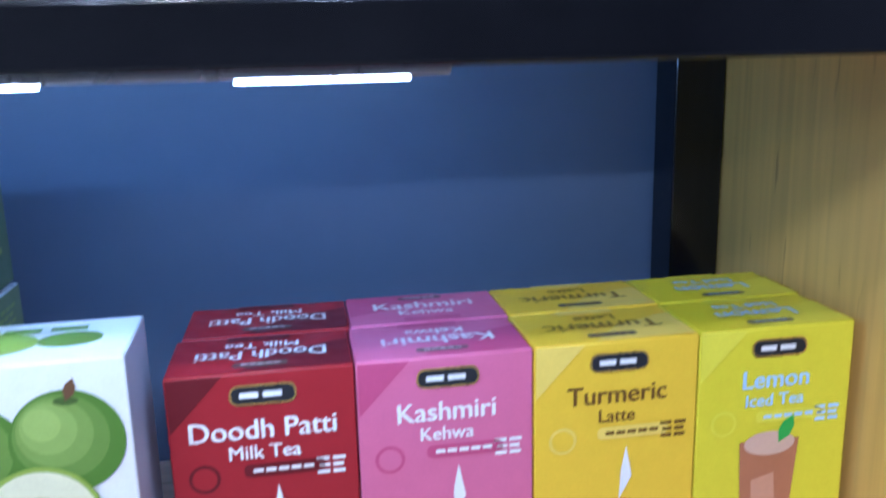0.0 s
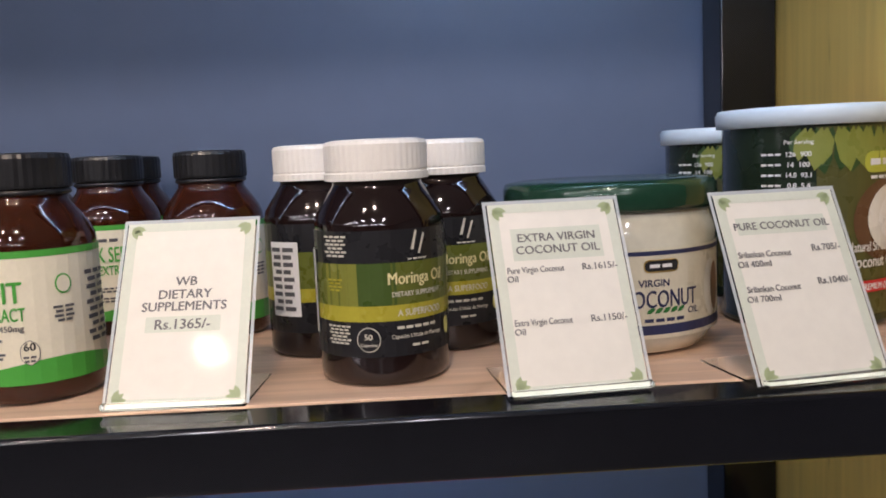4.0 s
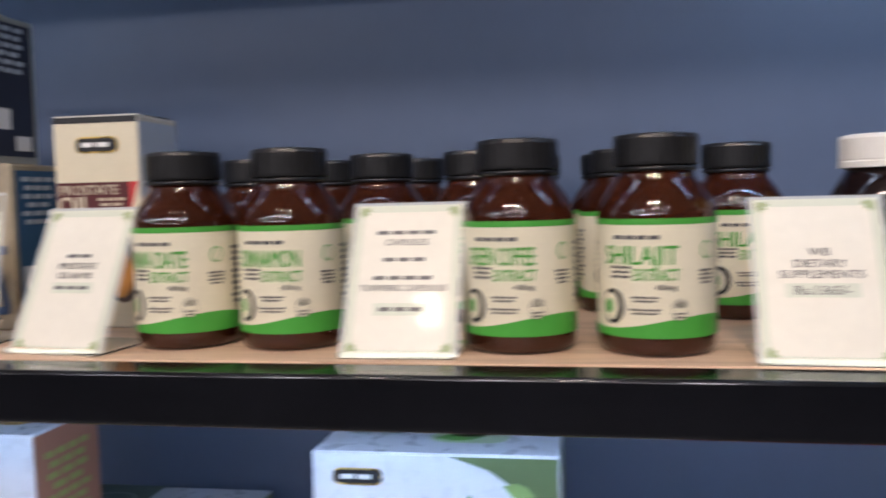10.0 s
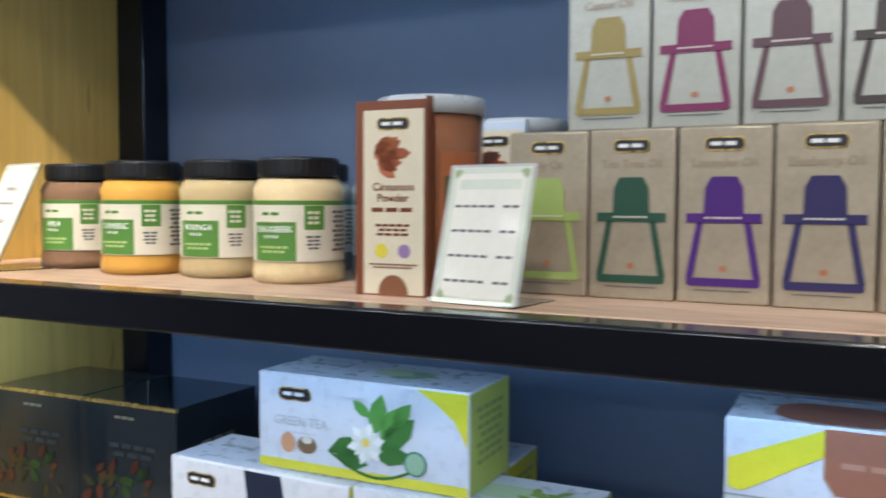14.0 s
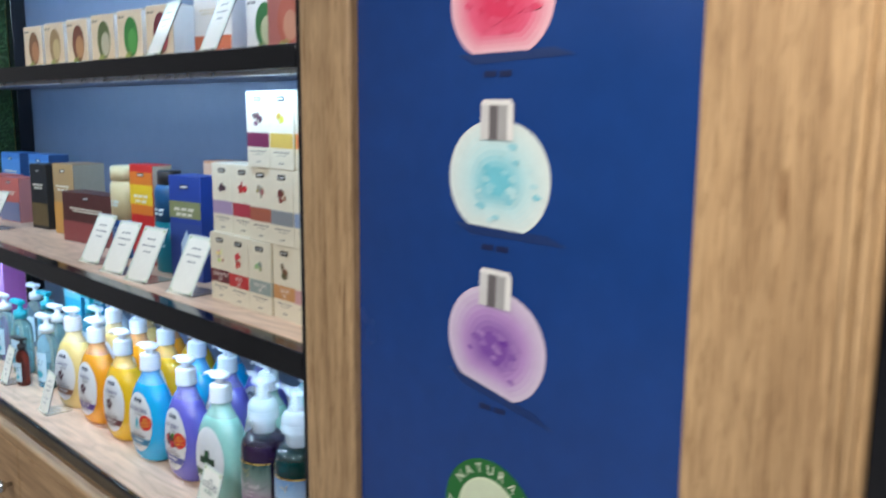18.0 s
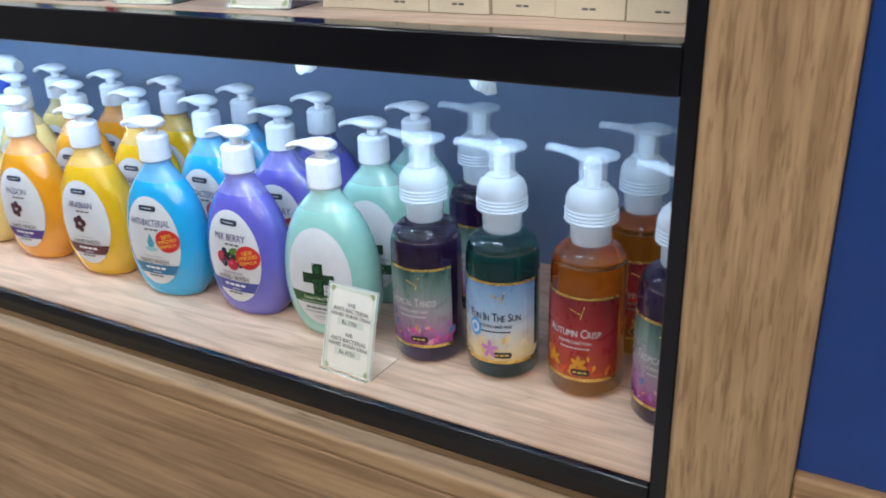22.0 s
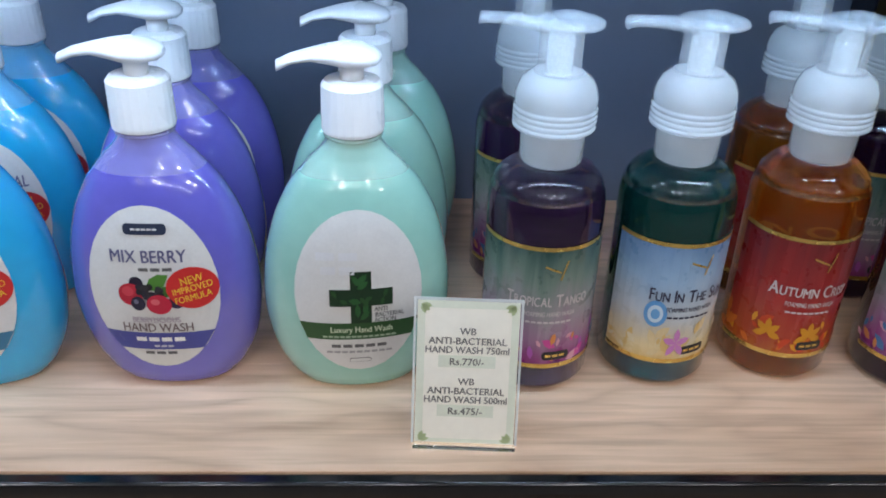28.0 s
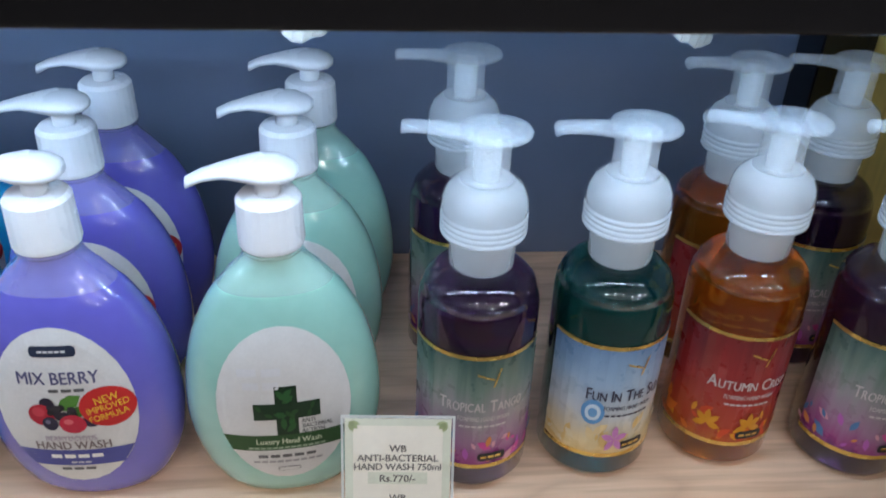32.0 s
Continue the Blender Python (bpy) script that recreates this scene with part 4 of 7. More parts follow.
KRAFT = mat("metallic_beige_card", (0.40, 0.34, 0.245), 0.34, 0.35, 0.12, 40)
SILVR = mat("metallic_silver_card", (0.40, 0.40, 0.34), 0.34, 0.35, 0.10, 40)


def oil_box(tint, silver=False, w=0.0555, h=0.1085, title="Oil"):
    c = ink(*tint)
    fr = mark(0, h * 0.905, 0.024, 0.0085) + [("t", title, 0, h * 0.80, 0.0052, ink(0.30, 0.24, 0.16), 2), ("b", 0, h * 0.075, w * 0.6, 0.0014, 1, GREY, 2)]
    fr += stool_shape(w * 0.80, h * 0.62, c, 2, h * 0.10)
    sd = [("r", 0.004, 0.006, 0.05, h - 0.004, ink(0.025, 0.03, 0.05) if silver else ink(0.03, 0.10, 0.20), 0), ("b", 0.027, h * 0.78, 0.036, 0.034, 6, ink(0.45, 0.5, 0.55), 1), ("r", 0.008, h * 0.24, 0.026, h * 0.38, WHITE, 1), ("r", 0.030, h * 0.10, 0.046, h * 0.20, WHITE, 1)]
    return carton("herbal_oil_box", "metallic beige card box of herbal oil with a coloured vessel picture", w - 0.0006, 0.054, h, SILVR if silver else KRAFT, fr, (), sd, group="herbal oil boxes")


for i, (tint, title) in enumerate((((0.34, 0.44, 0.12), "Lily Oil"), ((0.02, 0.07, 0.04), "Tea Tree Oil"), ((0.06, 0.012, 0.16), "Lavender Oil"), ((0.025, 0.02, 0.09), "Blueberry Oil"), ((0.05, 0.10, 0.22), "Oil"))):
    put(oil_box(tint, title=title), [(-0.8190 + i * 0.0565, 0.114 + (0.001, 0.0, 0.002, 0.0005, 0.001)[i], Z1, (1.0, -0.6, 0.4, 0, 0.7)[i])])
for i, (tint, title) in enumerate((((0.30, 0.23, 0.07), "Castor Oil"), ((0.18, 0.02, 0.085), "Rosehip Oil"), ((0.10, 0.05, 0.06), "Flaxseed Oil"), ((0.05, 0.035, 0.03), "Jojoba Oil"))):
    put(oil_box(tint, True, 0.0545, title=title, h=0.1010), [(-0.7810 + i * 0.0553, 0.122, Z1 + 0.1092, (0.6, -0.8, 0.2, -0.3)[i])])
for i in range(4):
    put(oil_box((0.1, 0.1, 0.1)), [(-0.806 + i * 0.0575, 0.178, Z1, 0.4)])

h = 0.138
cr = ink(0.68, 0.62, 0.46)
fr = [("r", -0.029, 0.001, 0.029, h - 0.004, cr, 0), ("r", -0.0293, h - 0.0045, 0.0293, h - 0.0005, INKY, 1)] + mark(0.001, h * 0.865, 0.030, 0.0105)
fr += [("r", -0.0285, h * 0.54, 0.022, h * 0.69, ink(0.09, 0.018, 0.02), 1), ("p", [(0.022, h * 0.54), (0.0285, h * 0.69), (0.022, h * 0.69)], ink(0.55, 0.05, 0.05), 1), ("t", "PROSTATE", -0.006, h * 0.655, 0.0062, 0.042, ink(0.55, 0.48, 0.36), 2), ("t", "OIL", -0.016, h * 0.585, 0.011, ink(0.62, 0.55, 0.42), 2), ("b", 0.010, h * 0.585, 0.020, 0.010, 3, ink(0.55, 0.48, 0.36), 2), ("e", 0.015, h * 0.28, 0.013, 0.022, ink(0.10, 0.07, 0.06), 1), ("e", 0.013, h * 0.26, 0.009, 0.016, ink(0.55, 0.25, 0.06), 2)]
sd = [("r", 0.001, 0.001, 0.053, h - 0.004, ink(0.50, 0.58, 0.70), 0), ("t", "OIL", 0.022, h * 0.60, 0.008, ink(0.2, 0.25, 0.35), 1), ("b", 0.026, h * 0.35, 0.036, 0.04, 7, ink(0.28, 0.33, 0.42), 1), ("r", 0.001, 0.002, 0.053, 0.010, ink(0.2, 0.03, 0.03), 1)]
put(carton("prostate_oil_box", "tall cream card box with dark red band and black top edge", 0.059, 0.054, h, ink(0.66, 0.64, 0.58), fr, [("r", -0.029, 0.001, 0.029, 0.053, INKY, 0)], sd), [(-0.5120, 0.128, Z1, 2)])

# ---- cinnamon canister and its neighbour ----
BROWN = ink(0.18, 0.055, 0.02)


def canister(body, sleeve, text, pic, h=0.132):
    b = thing("spice_canister", "clear round powder canister in a printed card sleeve", "canister", "spice canisters")
    part("powder", turned([(0.033, 0.001), (0.0345, 0.003), (0.0345, h - 0.014), (0.033, h - 0.012)], 36, -0.003, 0.038), body, b, "brown powder filling")
    cl = part("tub", turned([(0.034, 0), (0.0360, 0.002), (0.0360, h - 0.010)], 36, -0.003, 0.038), CLEAR, b, "clear plastic tub")
    cl.visible_shadow = False
    part("lid", turned([(0.0355, h - 0.012), (0.0374, h - 0.0118), (0.0374, h - 0.002), (0.0362, h), (0.030, h)], 48, -0.003, 0.038), mat("frosted_lid", (0.66, 0.70, 0.72), 0.3, 0, 0.03, 30, trans=0.3, sub=0.2), b, "frosted plastic lid")
    bm = box(-0.0395, 0.014, -0.0015, 0.0, 0.0, h - 0.004)
    add_box(bm, -0.0395, -0.038, 0.0, 0.075, 0.0, h - 0.004)
    add_box(bm, 0.0125, 0.0145, -0.0015, 0.020, 0.0, h - 0.002)
    part("sleeve", bm, sleeve, b, "printed card sleeve")
    it = [("r", -0.0335, 0.001, 0.0110, h - 0.010, cr, 0)] + mark(-0.0112, h * 0.855, 0.024, 0.008)
    rng = random.Random(9)
    for i in range(11):
        a = radians(rng.uniform(-55, 60))
        it.append(leaf(-0.0180 + rng.uniform(-0.008, 0.004), h * 0.70 + rng.uniform(-0.006, 0.005), 0.017, a, 2, pic if i % 2 else ink(0.30, 0.08, 0.03)))
    it += [("t", text[0], -0.0112, h * 0.545, 0.0052, 0.034, BROWN, 2), ("t", text[1], -0.0112, h * 0.49, 0.0052, 0.034, BROWN, 2), ("b", -0.0112, h * 0.43, 0.032, 0.005, 1, BROWN, 2), ("b", -0.0112, h * 0.33, 0.026, 0.009, 3, BROWN, 2)]
    it += [("e", -0.0200, h * 0.225, 0.0048, 0.0048, ink(0.7, 0.6, 0.05), 2), ("e", -0.0030, h * 0.225, 0.0045, 0.0045, ink(0.3, 0.2, 0.4), 2), ("b", -0.0112, h * 0.15, 0.036, 0.004, 2, BROWN, 2), ("e", -0.0112, 0.001, 0.011, 0.013, ink(0.22, 0.09, 0.04), 2)]
    print_part("front_print", it, flat_front(-0.0015), b, "cream print with cinnamon bark")
    print_part("tub_label", [("r", 0.022, h * 0.20, 0.052, h * 0.72, ink(0.34, 0.11, 0.04), 0), ("r", 0.025, h * 0.26, 0.049, h * 0.60, ink(0.10, 0.085, 0.03), 1)], round_front(0.0362, -0.003, 0.038), b, "olive and rust paper label")
    return b


put(canister(mat("cinnamon_powder", (0.20, 0.075, 0.03), 0.9, 0, 0.25, 120, 0.4), BROWN, ("Cinnamon", "Powder"), ink(0.42, 0.13, 0.05)), [(-0.8940, 0.060, Z1, 2)])
put(canister(mat("dark_powder", (0.04, 0.03, 0.03), 0.9, 0, 0.25, 120, 0.4), ink(0.55, 0.62, 0.70), ("Clove", "Powder"), ink(0.1, 0.06, 0.05), 0.128), [(-0.878, 0.190, Z1, 2)])


# ---- powder jars ----
def powder_jar(powder, title, teal=False):
    b = thing("powder_jar", "clear plastic jar of herbal powder with black lid and green label", "jar", "powder jars")
    h = 0.101
    part("powder", turned([(0.034, 0.001), (0.0400, 0.003), (0.0405, 0.009), (0.0390, 0.017), (0.0390, 0.066), (0.0400, 0.074), (0.0350, 0.082), (0.030, 0.0825)], 36), powder, b, "powder filling")
    cl = part("jar", turned([(0.036, 0), (0.0412, 0.002), (0.0418, 0.009), (0.0402, 0.017), (0.0402, 0.066), (0.0415, 0.075), (0.0365, 0.084), (0.033, 0.086), (0.033, 0.090)], 40), CLEAR, b, "clear plastic jar")
    cl.visible_shadow = False
    part("lid", turned([(0.0335, 0.0845), (0.0362, 0.085), (0.0366, 0.087), (0.0366, h - 0.003), (0.0350, h - 0.0006), (0.030, h)], 72, ribs=0.012), BLKCAP, b, "glossy black screw lid")
    g = ink(0.03, 0.17, 0.16) if teal else ink(0.09, 0.22, 0.035)
    pale = ink(0.60, 0.66, 0.60) if teal else ink(0.66, 0.62, 0.50)
    it = [("r", -0.100, 0.018, 0.100, 0.066, pale, 0), ("r", -0.100, 0.0625, 0.100, 0.066, g, 1), ("r", -0.034, 0.0185, 0.009, 0.049, g, 1), ("r", 0.016, 0.043, 0.034, 0.062, g, 1)]
    lab = print_part("label", it, round_front(0.0404), b, "cream and green label")
    tx = [("b", -0.014, 0.0555, 0.020, 0.0045, 1, g, 2), ("t", title, -0.0125, 0.0435, 0.0048, 0.040, WHITE, 2), ("t", "POWDER", -0.014, 0.0375, 0.0024, WHITE, 2), ("b", -0.012, 0.0275, 0.030, 0.007, 2, ink(0.4, 0.5, 0.2), 2), ("b", 0.0245, 0.033, 0.014, 0.012, 4, GREY, 2), ("b", 0.0245, 0.0525, 0.012, 0.012, 3, pale, 2), ("b", 0.055, 0.042, 0.024, 0.034, 9, GREY, 2), ("b", -0.055, 0.042, 0.024, 0.034, 9, GREY, 2)]
    print_part("print", tx, round_front(0.0404), lab, "white lettering")
    for ob in b.children_recursive:
        ob.data.transform(Matrix.Diagonal((0.865, 0.865, 0.95, 1)))
    return b


def powder(name, c):
    return mat(name, c, 0.9, 0, 0.12, 150, 0.3)


put(powder_jar(powder("fenugreek_powder", (0.58, 0.44, 0.24)), "FENUGREEK"), [(-1.0250, 0.118, Z1, 20)])
put(powder_jar(powder("moringa_powder", (0.42, 0.31, 0.15)), "MORINGA"), [(-1.1070, 0.125, Z1, 22)])
put(powder_jar(powder("turmeric_powder", (0.52, 0.27, 0.04)), "TURMERIC"), [(-1.1880, 0.116, Z1, 20)])
put(powder_jar(powder("amla_powder", (0.19, 0.10, 0.05)), "AMLA"), [(-1.2880, 0.136, Z1, 24)])
put(powder_jar(powder("pale_powder", (0.52, 0.36, 0.20)), "NEEM"), [(-1.350, 0.205, Z1, -10)])
put(powder_jar(powder("grey_powder", (0.20, 0.24, 0.24)), "GREEN TEA", True), [(-0.990, 0.205, Z1, 22), (-1.160, 0.205, Z1, 18), (-1.250, 0.210, Z1, 24), (-1.075, 0.208, Z1, 25)])

# ---- tea cartons on the shelf below ----
def sachet_box(name, label, base, dark, title, subtitle, w=0.1012, d=0.0615, h=0.161, pic=None, txt=None, flip=True):
    txt = txt or WHITE
    fr = mark(0.001, h * 0.922, 0.036, 0.0118) + [("p", [(-w / 2 + 0.001, h - 0.001), (-w / 2 + 0.001, h * 0.8), (-w * 0.2, h - 0.001)], dark, 1)]
    fr += [("t", title, 0, h * 0.80, 0.0115, w * 0.86, txt, 2), ("t", subtitle, 0, h * 0.715, 0.0080, w * 0.5, txt, 2), ("p", rounded(w * 0.1, h * 0.645, w * 0.44, 0.0078), dark, 2), ("b", w * 0.1, h * 0.645, w * 0.34, 0.004, 1, txt, 3), ("e", -w * 0.33, h * 0.63, 0.0085, 0.0085, dark, 2), ("e", -w * 0.33, h * 0.63, 0.0066, 0.0066, base, 3), ("b", w * 0.36, h * 0.64, w * 0.18, 0.012, 3, txt, 2)]
    fr += pic or []
    tp = [("p", [(-w / 2 + 0.001, d - 0.001), (-w / 2 + 0.001, d * 0.3), (-w * 0.1, d * 0.55), (w * 0.12, d - 0.001)], dark, 0), ("r", -w * 0.16, 0.002, w * 0.20, d * 0.16, dark, 0.2)]
    tp += [("p", rounded(0, d * 0.84, w * 0.30, d * 0.10), ink(0.10, 0.08, 0.07), 1), ("b", 0, d * 0.84, w * 0.22, d * 0.04, 1, txt, 2), ("t", title, 0, d * 0.58, d * 0.22, w * 0.72, txt, 1), ("t", subtitle, 0, d * 0.33, d * 0.15, w * 0.42, txt, 1)]
    return carton(name, label, w, d, h, base, fr, tp, (), group="tea boxes", turned_top=flip)


cup = [("e", 0.004, 0.034, 0.026, 0.026, ink(0.45, 0.10, 0.02), 2), ("e", 0.004, 0.034, 0.022, 0.022, ink(0.70, 0.45, 0.10), 3), ("p", [(0.002, 0.06), (0.010, 0.075), (0.006, 0.095), (0.003, 0.08)], WHITE, 4)]
glass = [("p", [(-0.018, 0.015), (0.012, 0.015), (0.018, 0.088), (-0.022, 0.088)], ink(0.40, 0.16, 0.07), 2), ("e", -0.002, 0.086, 0.017, 0.008, ink(0.60, 0.40, 0.28), 3), leaf(0.004, 0.086, 0.02, 1.1, 4, GREEN), ("p", [(-0.012, 0.04), (0.004, 0.045), (0.002, 0.066), (-0.013, 0.062)], ink(0.55, 0.28, 0.16), 3)]
TEAS = (
    ("milk_tea_box", "dark red card box of instant milk tea sachets", ink(0.30, 0.015, 0.02), ink(0.12, 0.008, 0.012), "Doodh Patti", "Milk Tea", cup, None),
    ("pink_tea_box", "pink card box of instant pink tea sachets", ink(0.56, 0.14, 0.25), ink(0.46, 0.075, 0.17), "Kashmiri", "Kehwa", cup, None),
    ("turmeric_drink_box", "yellow card box of turmeric drink sachets", ink(0.74, 0.50, 0.015), ink(0.76, 0.57, 0.09), "Turmeric", "Latte", cup, ink(0.16, 0.08, 0.01)),
    ("iced_tea_box", "lemon yellow card box of iced tea sachets", ink(0.68, 0.60, 0.008), ink(0.72, 0.66, 0.03), "Lemon", "Iced Tea", glass, ink(0.42, 0.62, 0.84)),
)
for i, (name, label, base, dark, title, sub, pic, txt) in enumerate(TEAS):
    put(sachet_box(name, label, base, dark, title, sub, pic=pic, txt=txt), [(-0.0750 + i * 0.1021, 0.1125 + i * 0.0018, Z2, 0.8)])
    put(sachet_box(name, label, base, dark, title, sub, pic=pic, txt=txt, flip=i != 1), [(-0.0735 + i * 0.1018, 0.1765 + i * 0.0010, Z2, 0.4)])

ap, apd = ink(0.30, 0.40, 0.05), ink(0.16, 0.25, 0.03)
def apple(u, v, r, k, cut=False):
    """A pictured green apple, whole or halved."""
    if cut:
        return [("e", u, v, r, r * 0.98, ap, k), ("e", u, v, r * 0.92, r * 0.90, ink(0.72, 0.70, 0.44), k + 1), ("e", u, v, r * 0.34, r * 0.44, ink(0.60, 0.58, 0.30), k + 2), ("e", u - r * 0.1, v, r * 0.07, r * 0.16, ink(0.12, 0.05, 0.02), k + 3), ("e", u + r * 0.12, v - r * 0.04, r * 0.07, r * 0.16, ink(0.12, 0.05, 0.02), k + 3)]
    out = []
    for i in range(5):
        q = 1 - 0.17 * i
        out.append(("e", u - r * 0.10 * i, v + r * 0.09 * i, r * q, r * q, ink(0.10 + 0.06 * i, 0.20 + 0.065 * i, 0.02 + 0.02 * i), k + 0.2 * i))
    return out + [("e", u + r * 0.05, v + r * 0.78, r * 0.22, r * 0.08, ink(0.07, 0.12, 0.02), k + 1.2), leaf(u + r * 0.05, v + r * 0.78, r * 0.45, 1.2, k + 1.4, ink(0.14, 0.07, 0.03))]


fr = apple(-0.018, 0.142, 0.026, 1) + apple(0.026, 0.146, 0.027, 3) + apple(-0.026, 0.104, 0.027, 5) + apple(0.010, 0.106, 0.029, 7, True)
fr += [("p", rounded(-0.036, 0.170, 0.026, 0.018), ink(0.55, 0.02, 0.10), 12), ("r", -0.044, 0.167, -0.028, 0.172, WHITE, 13), leaf(0.028, 0.070, 0.026, 1.2, 11, GREEN), leaf(0.030, 0.070, 0.022, 0.5, 12, DKGREEN), ("t", "Apple", -0.012, 0.060, 0.010, GREY, 3), ("t", "tea", -0.012, 0.045, 0.008, GREY, 3)]
tp = [("e", -0.02, 0.03, 0.03, 0.02, ap, 0), ("b", 0.0, 0.05, 0.07, 0.012, 1, apd, 1), ("e", 0.025, 0.032, 0.016, 0.012, apd, 0)]
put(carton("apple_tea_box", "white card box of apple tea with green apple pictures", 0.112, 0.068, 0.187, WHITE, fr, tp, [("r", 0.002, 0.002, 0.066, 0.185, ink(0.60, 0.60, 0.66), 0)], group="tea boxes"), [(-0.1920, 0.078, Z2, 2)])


def green_tea_box(name, label, accent, title, kind, h=0.0735, w=0.152, d=0.072):
    """A lying tea bag box, white with an accent picture."""
    fr = mark(-w * 0.31, h * 0.80, 0.031, 0.0105) + [("t", title, -w * 0.28, h * 0.52, 0.0075, 0.05, ink(0.42, 0.45, 0.46), 2), ("b", -w * 0.28, h * 0.40, 0.03, 0.0024, 1, ink(0.5, 0.5, 0.5), 2)]
    tp = [("b", -w * 0.28, d * 0.55, 0.040, 0.010, 1, ink(0.3, 0.36, 0.36), 1), ("p", rounded(w * 0.12, d * 0.5, 0.05, 0.028), ink(0.45, 0.55, 0.35), 1)]
    sd = [("r", 0.001, 0.001, d - 0.001, h - 0.001, accent, 0), ("b", d * 0.5, h * 0.55, d * 0.7, h * 0.6, 7, ink(0.3, 0.34, 0.1), 1)]
    g2 = ink(0.05, 0.15, 0.03)
    if kind == "jasmine":
        fr += [("r", -w / 2 + 0.001, 0.0005, w / 2 - 0.001, 0.008, ink(0.62, 0.58, 0.04), 1)]
        petal = ink(0.78, 0.78, 0.75)
        for i in range(6):
            q = radians(15 + 60 * i)
            fr.append(leaf(0.008, 0.030, 0.017, q, 5, petal))
            fr.append(leaf(0.008, 0.030, 0.014, q + 0.5, 6, ink(0.66, 0.68, 0.62)))
        fr += [("e", 0.008, 0.031, 0.0035, 0.0035, ink(0.6, 0.45, 0.08), 7)]
        for u, v, n, q in ((-0.026, 0.021, 0.036, 0.25), (-0.020, 0.018, 0.030, -0.15), (0.014, 0.036, 0.034, 1.35), (0.020, 0.034, 0.032, 1.0), (0.020, 0.026, 0.040, 0.75), (0.012, 0.050, 0.020, 2.5), (0.030, 0.044, 0.026, 0.9), (0.016, 0.020, 0.030, 0.2)):
            fr.append(leaf(u, v, n, q, 3, g2 if q < 0.8 else ink(0.10, 0.27, 0.05)))
        fr += [("e", 0.050, 0.020, 0.0095, 0.0095, ink(0.06, 0.2, 0.12), 5), ("e", 0.050, 0.020, 0.0080, 0.0080, ink(0.30, 0.45, 0.30), 6), ("e", -0.064, 0.022, 0.007, 0.008, ink(0.55, 0.30, 0.16), 2), ("e", -0.046, 0.022, 0.009, 0.007, ink(0.20, 0.13, 0.07), 2), ("e", -0.046, 0.026, 0.005, 0.003, ink(0.6, 0.58, 0.5), 3)]
        fr += [("p", [(w / 2 - 0.042, h - 0.0008), (w / 2 - 0.028, h - 0.009), (w / 2 - 0.012, h - 0.021), (w / 2 - 0.001, h - 0.040), (w / 2 - 0.001, h - 0.0008)], ink(0.64, 0.60, 0.03), 3)]
        fr += [("p", [(-0.026 + 0.085 * i / 12, 0.022 - 0.016 * math.sin(math.pi * i / 12)) for i in range(13)] + [(-0.026 + 0.085 * i / 12, 0.0195 - 0.016 * math.sin(math.pi * i / 12)) for i in range(12, -1, -1)], g2, 3)]
        tp += [leaf(0.015, 0.02, 0.03, 0.3, 2, ink(0.25, 0.35, 0.2)), leaf(0.05, 0.03, 0.03, 2.6, 2, ink(0.25, 0.35, 0.2))]
    if kind == "mint":
        fr += [leaf(0.018, 0.004, 0.046, radians(a), 3 + i % 2, ink(0.06 + 0.02 * (i % 3), 0.19, 0.03)) for i, a in enumerate((15, 50, 85, 120, 155))]
        fr += [("p", [(0.010, h - 0.001), (0.034, h - 0.009), (0.058, h - 0.026), (w / 2 - 0.001, h - 0.050), (w / 2 - 0.001, h - 0.001)], ink(0.10, 0.14, 0.06), 2), leaf(0.042, h - 0.018, 0.02, -0.3, 4, ink(0.2, 0.3, 0.1))]
        tp += [leaf(-0.004, 0.03, 0.034, 0.2, 2, ink(0.12, 0.28, 0.05)), leaf(0.0, 0.045, 0.03, -0.3, 2, ink(0.12, 0.28, 0.05))]
    if kind == "ginger":
        br = ink(0.30, 0.12, 0.07)
        fr = [("p", [(-w / 2 + 0.002, h * 0.52), (-w / 2 + 0.010, h * 0.50), (-0.022, h * 0.80), (-0.022, h * 0.98), (-w / 2 + 0.002, h * 0.72)], ink(0.66, 0.60, 0.03), 2), ("p", [(-0.022, h - 0.0008), (-0.022, h * 0.66), (-0.016, h * 0.55), (0.020, h * 0.55), (0.026, h * 0.66), (0.026, h - 0.0008)], br, 2), ("b", 0.002, h * 0.76, 0.03, 0.006, 1, ink(0.42, 0.22, 0.16), 3), ("b", 0.044, h * 0.72, 0.003, 0.03, 8, ink(0.55, 0.55, 0.58), 2)]
        fr += [("r", -w / 2, h * 0.46, w / 2, h * 0.475, ink(0.30, 0.30, 0.32), 2), ("t", "ginger", -0.020, h * 0.26, 0.013, br, 2)]
        rng = random.Random(3)
        fr += [("e", 0.035 + rng.uniform(-0.014, 0.014), h * 0.20 + rng.uniform(-0.008, 0.008), rng.uniform(0.005, 0.010), rng.uniform(0.004, 0.006), ink(*rng.choice(((0.42, 0.24, 0.06), (0.50, 0.33, 0.10), (0.55, 0.45, 0.08)))), 2 + i % 4) for i in range(12)]
        fr += [("r", -w / 2 + 0.001, 0.0005, w / 2 - 0.001, 0.006, br, 2)]
        tp = [("p", rounded(-0.015, d * 0.4, 0.07, 0.05), br, 1), ("e", 0.042, d * 0.4, 0.014, 0.008, ink(0.42, 0.26, 0.06), 1)]
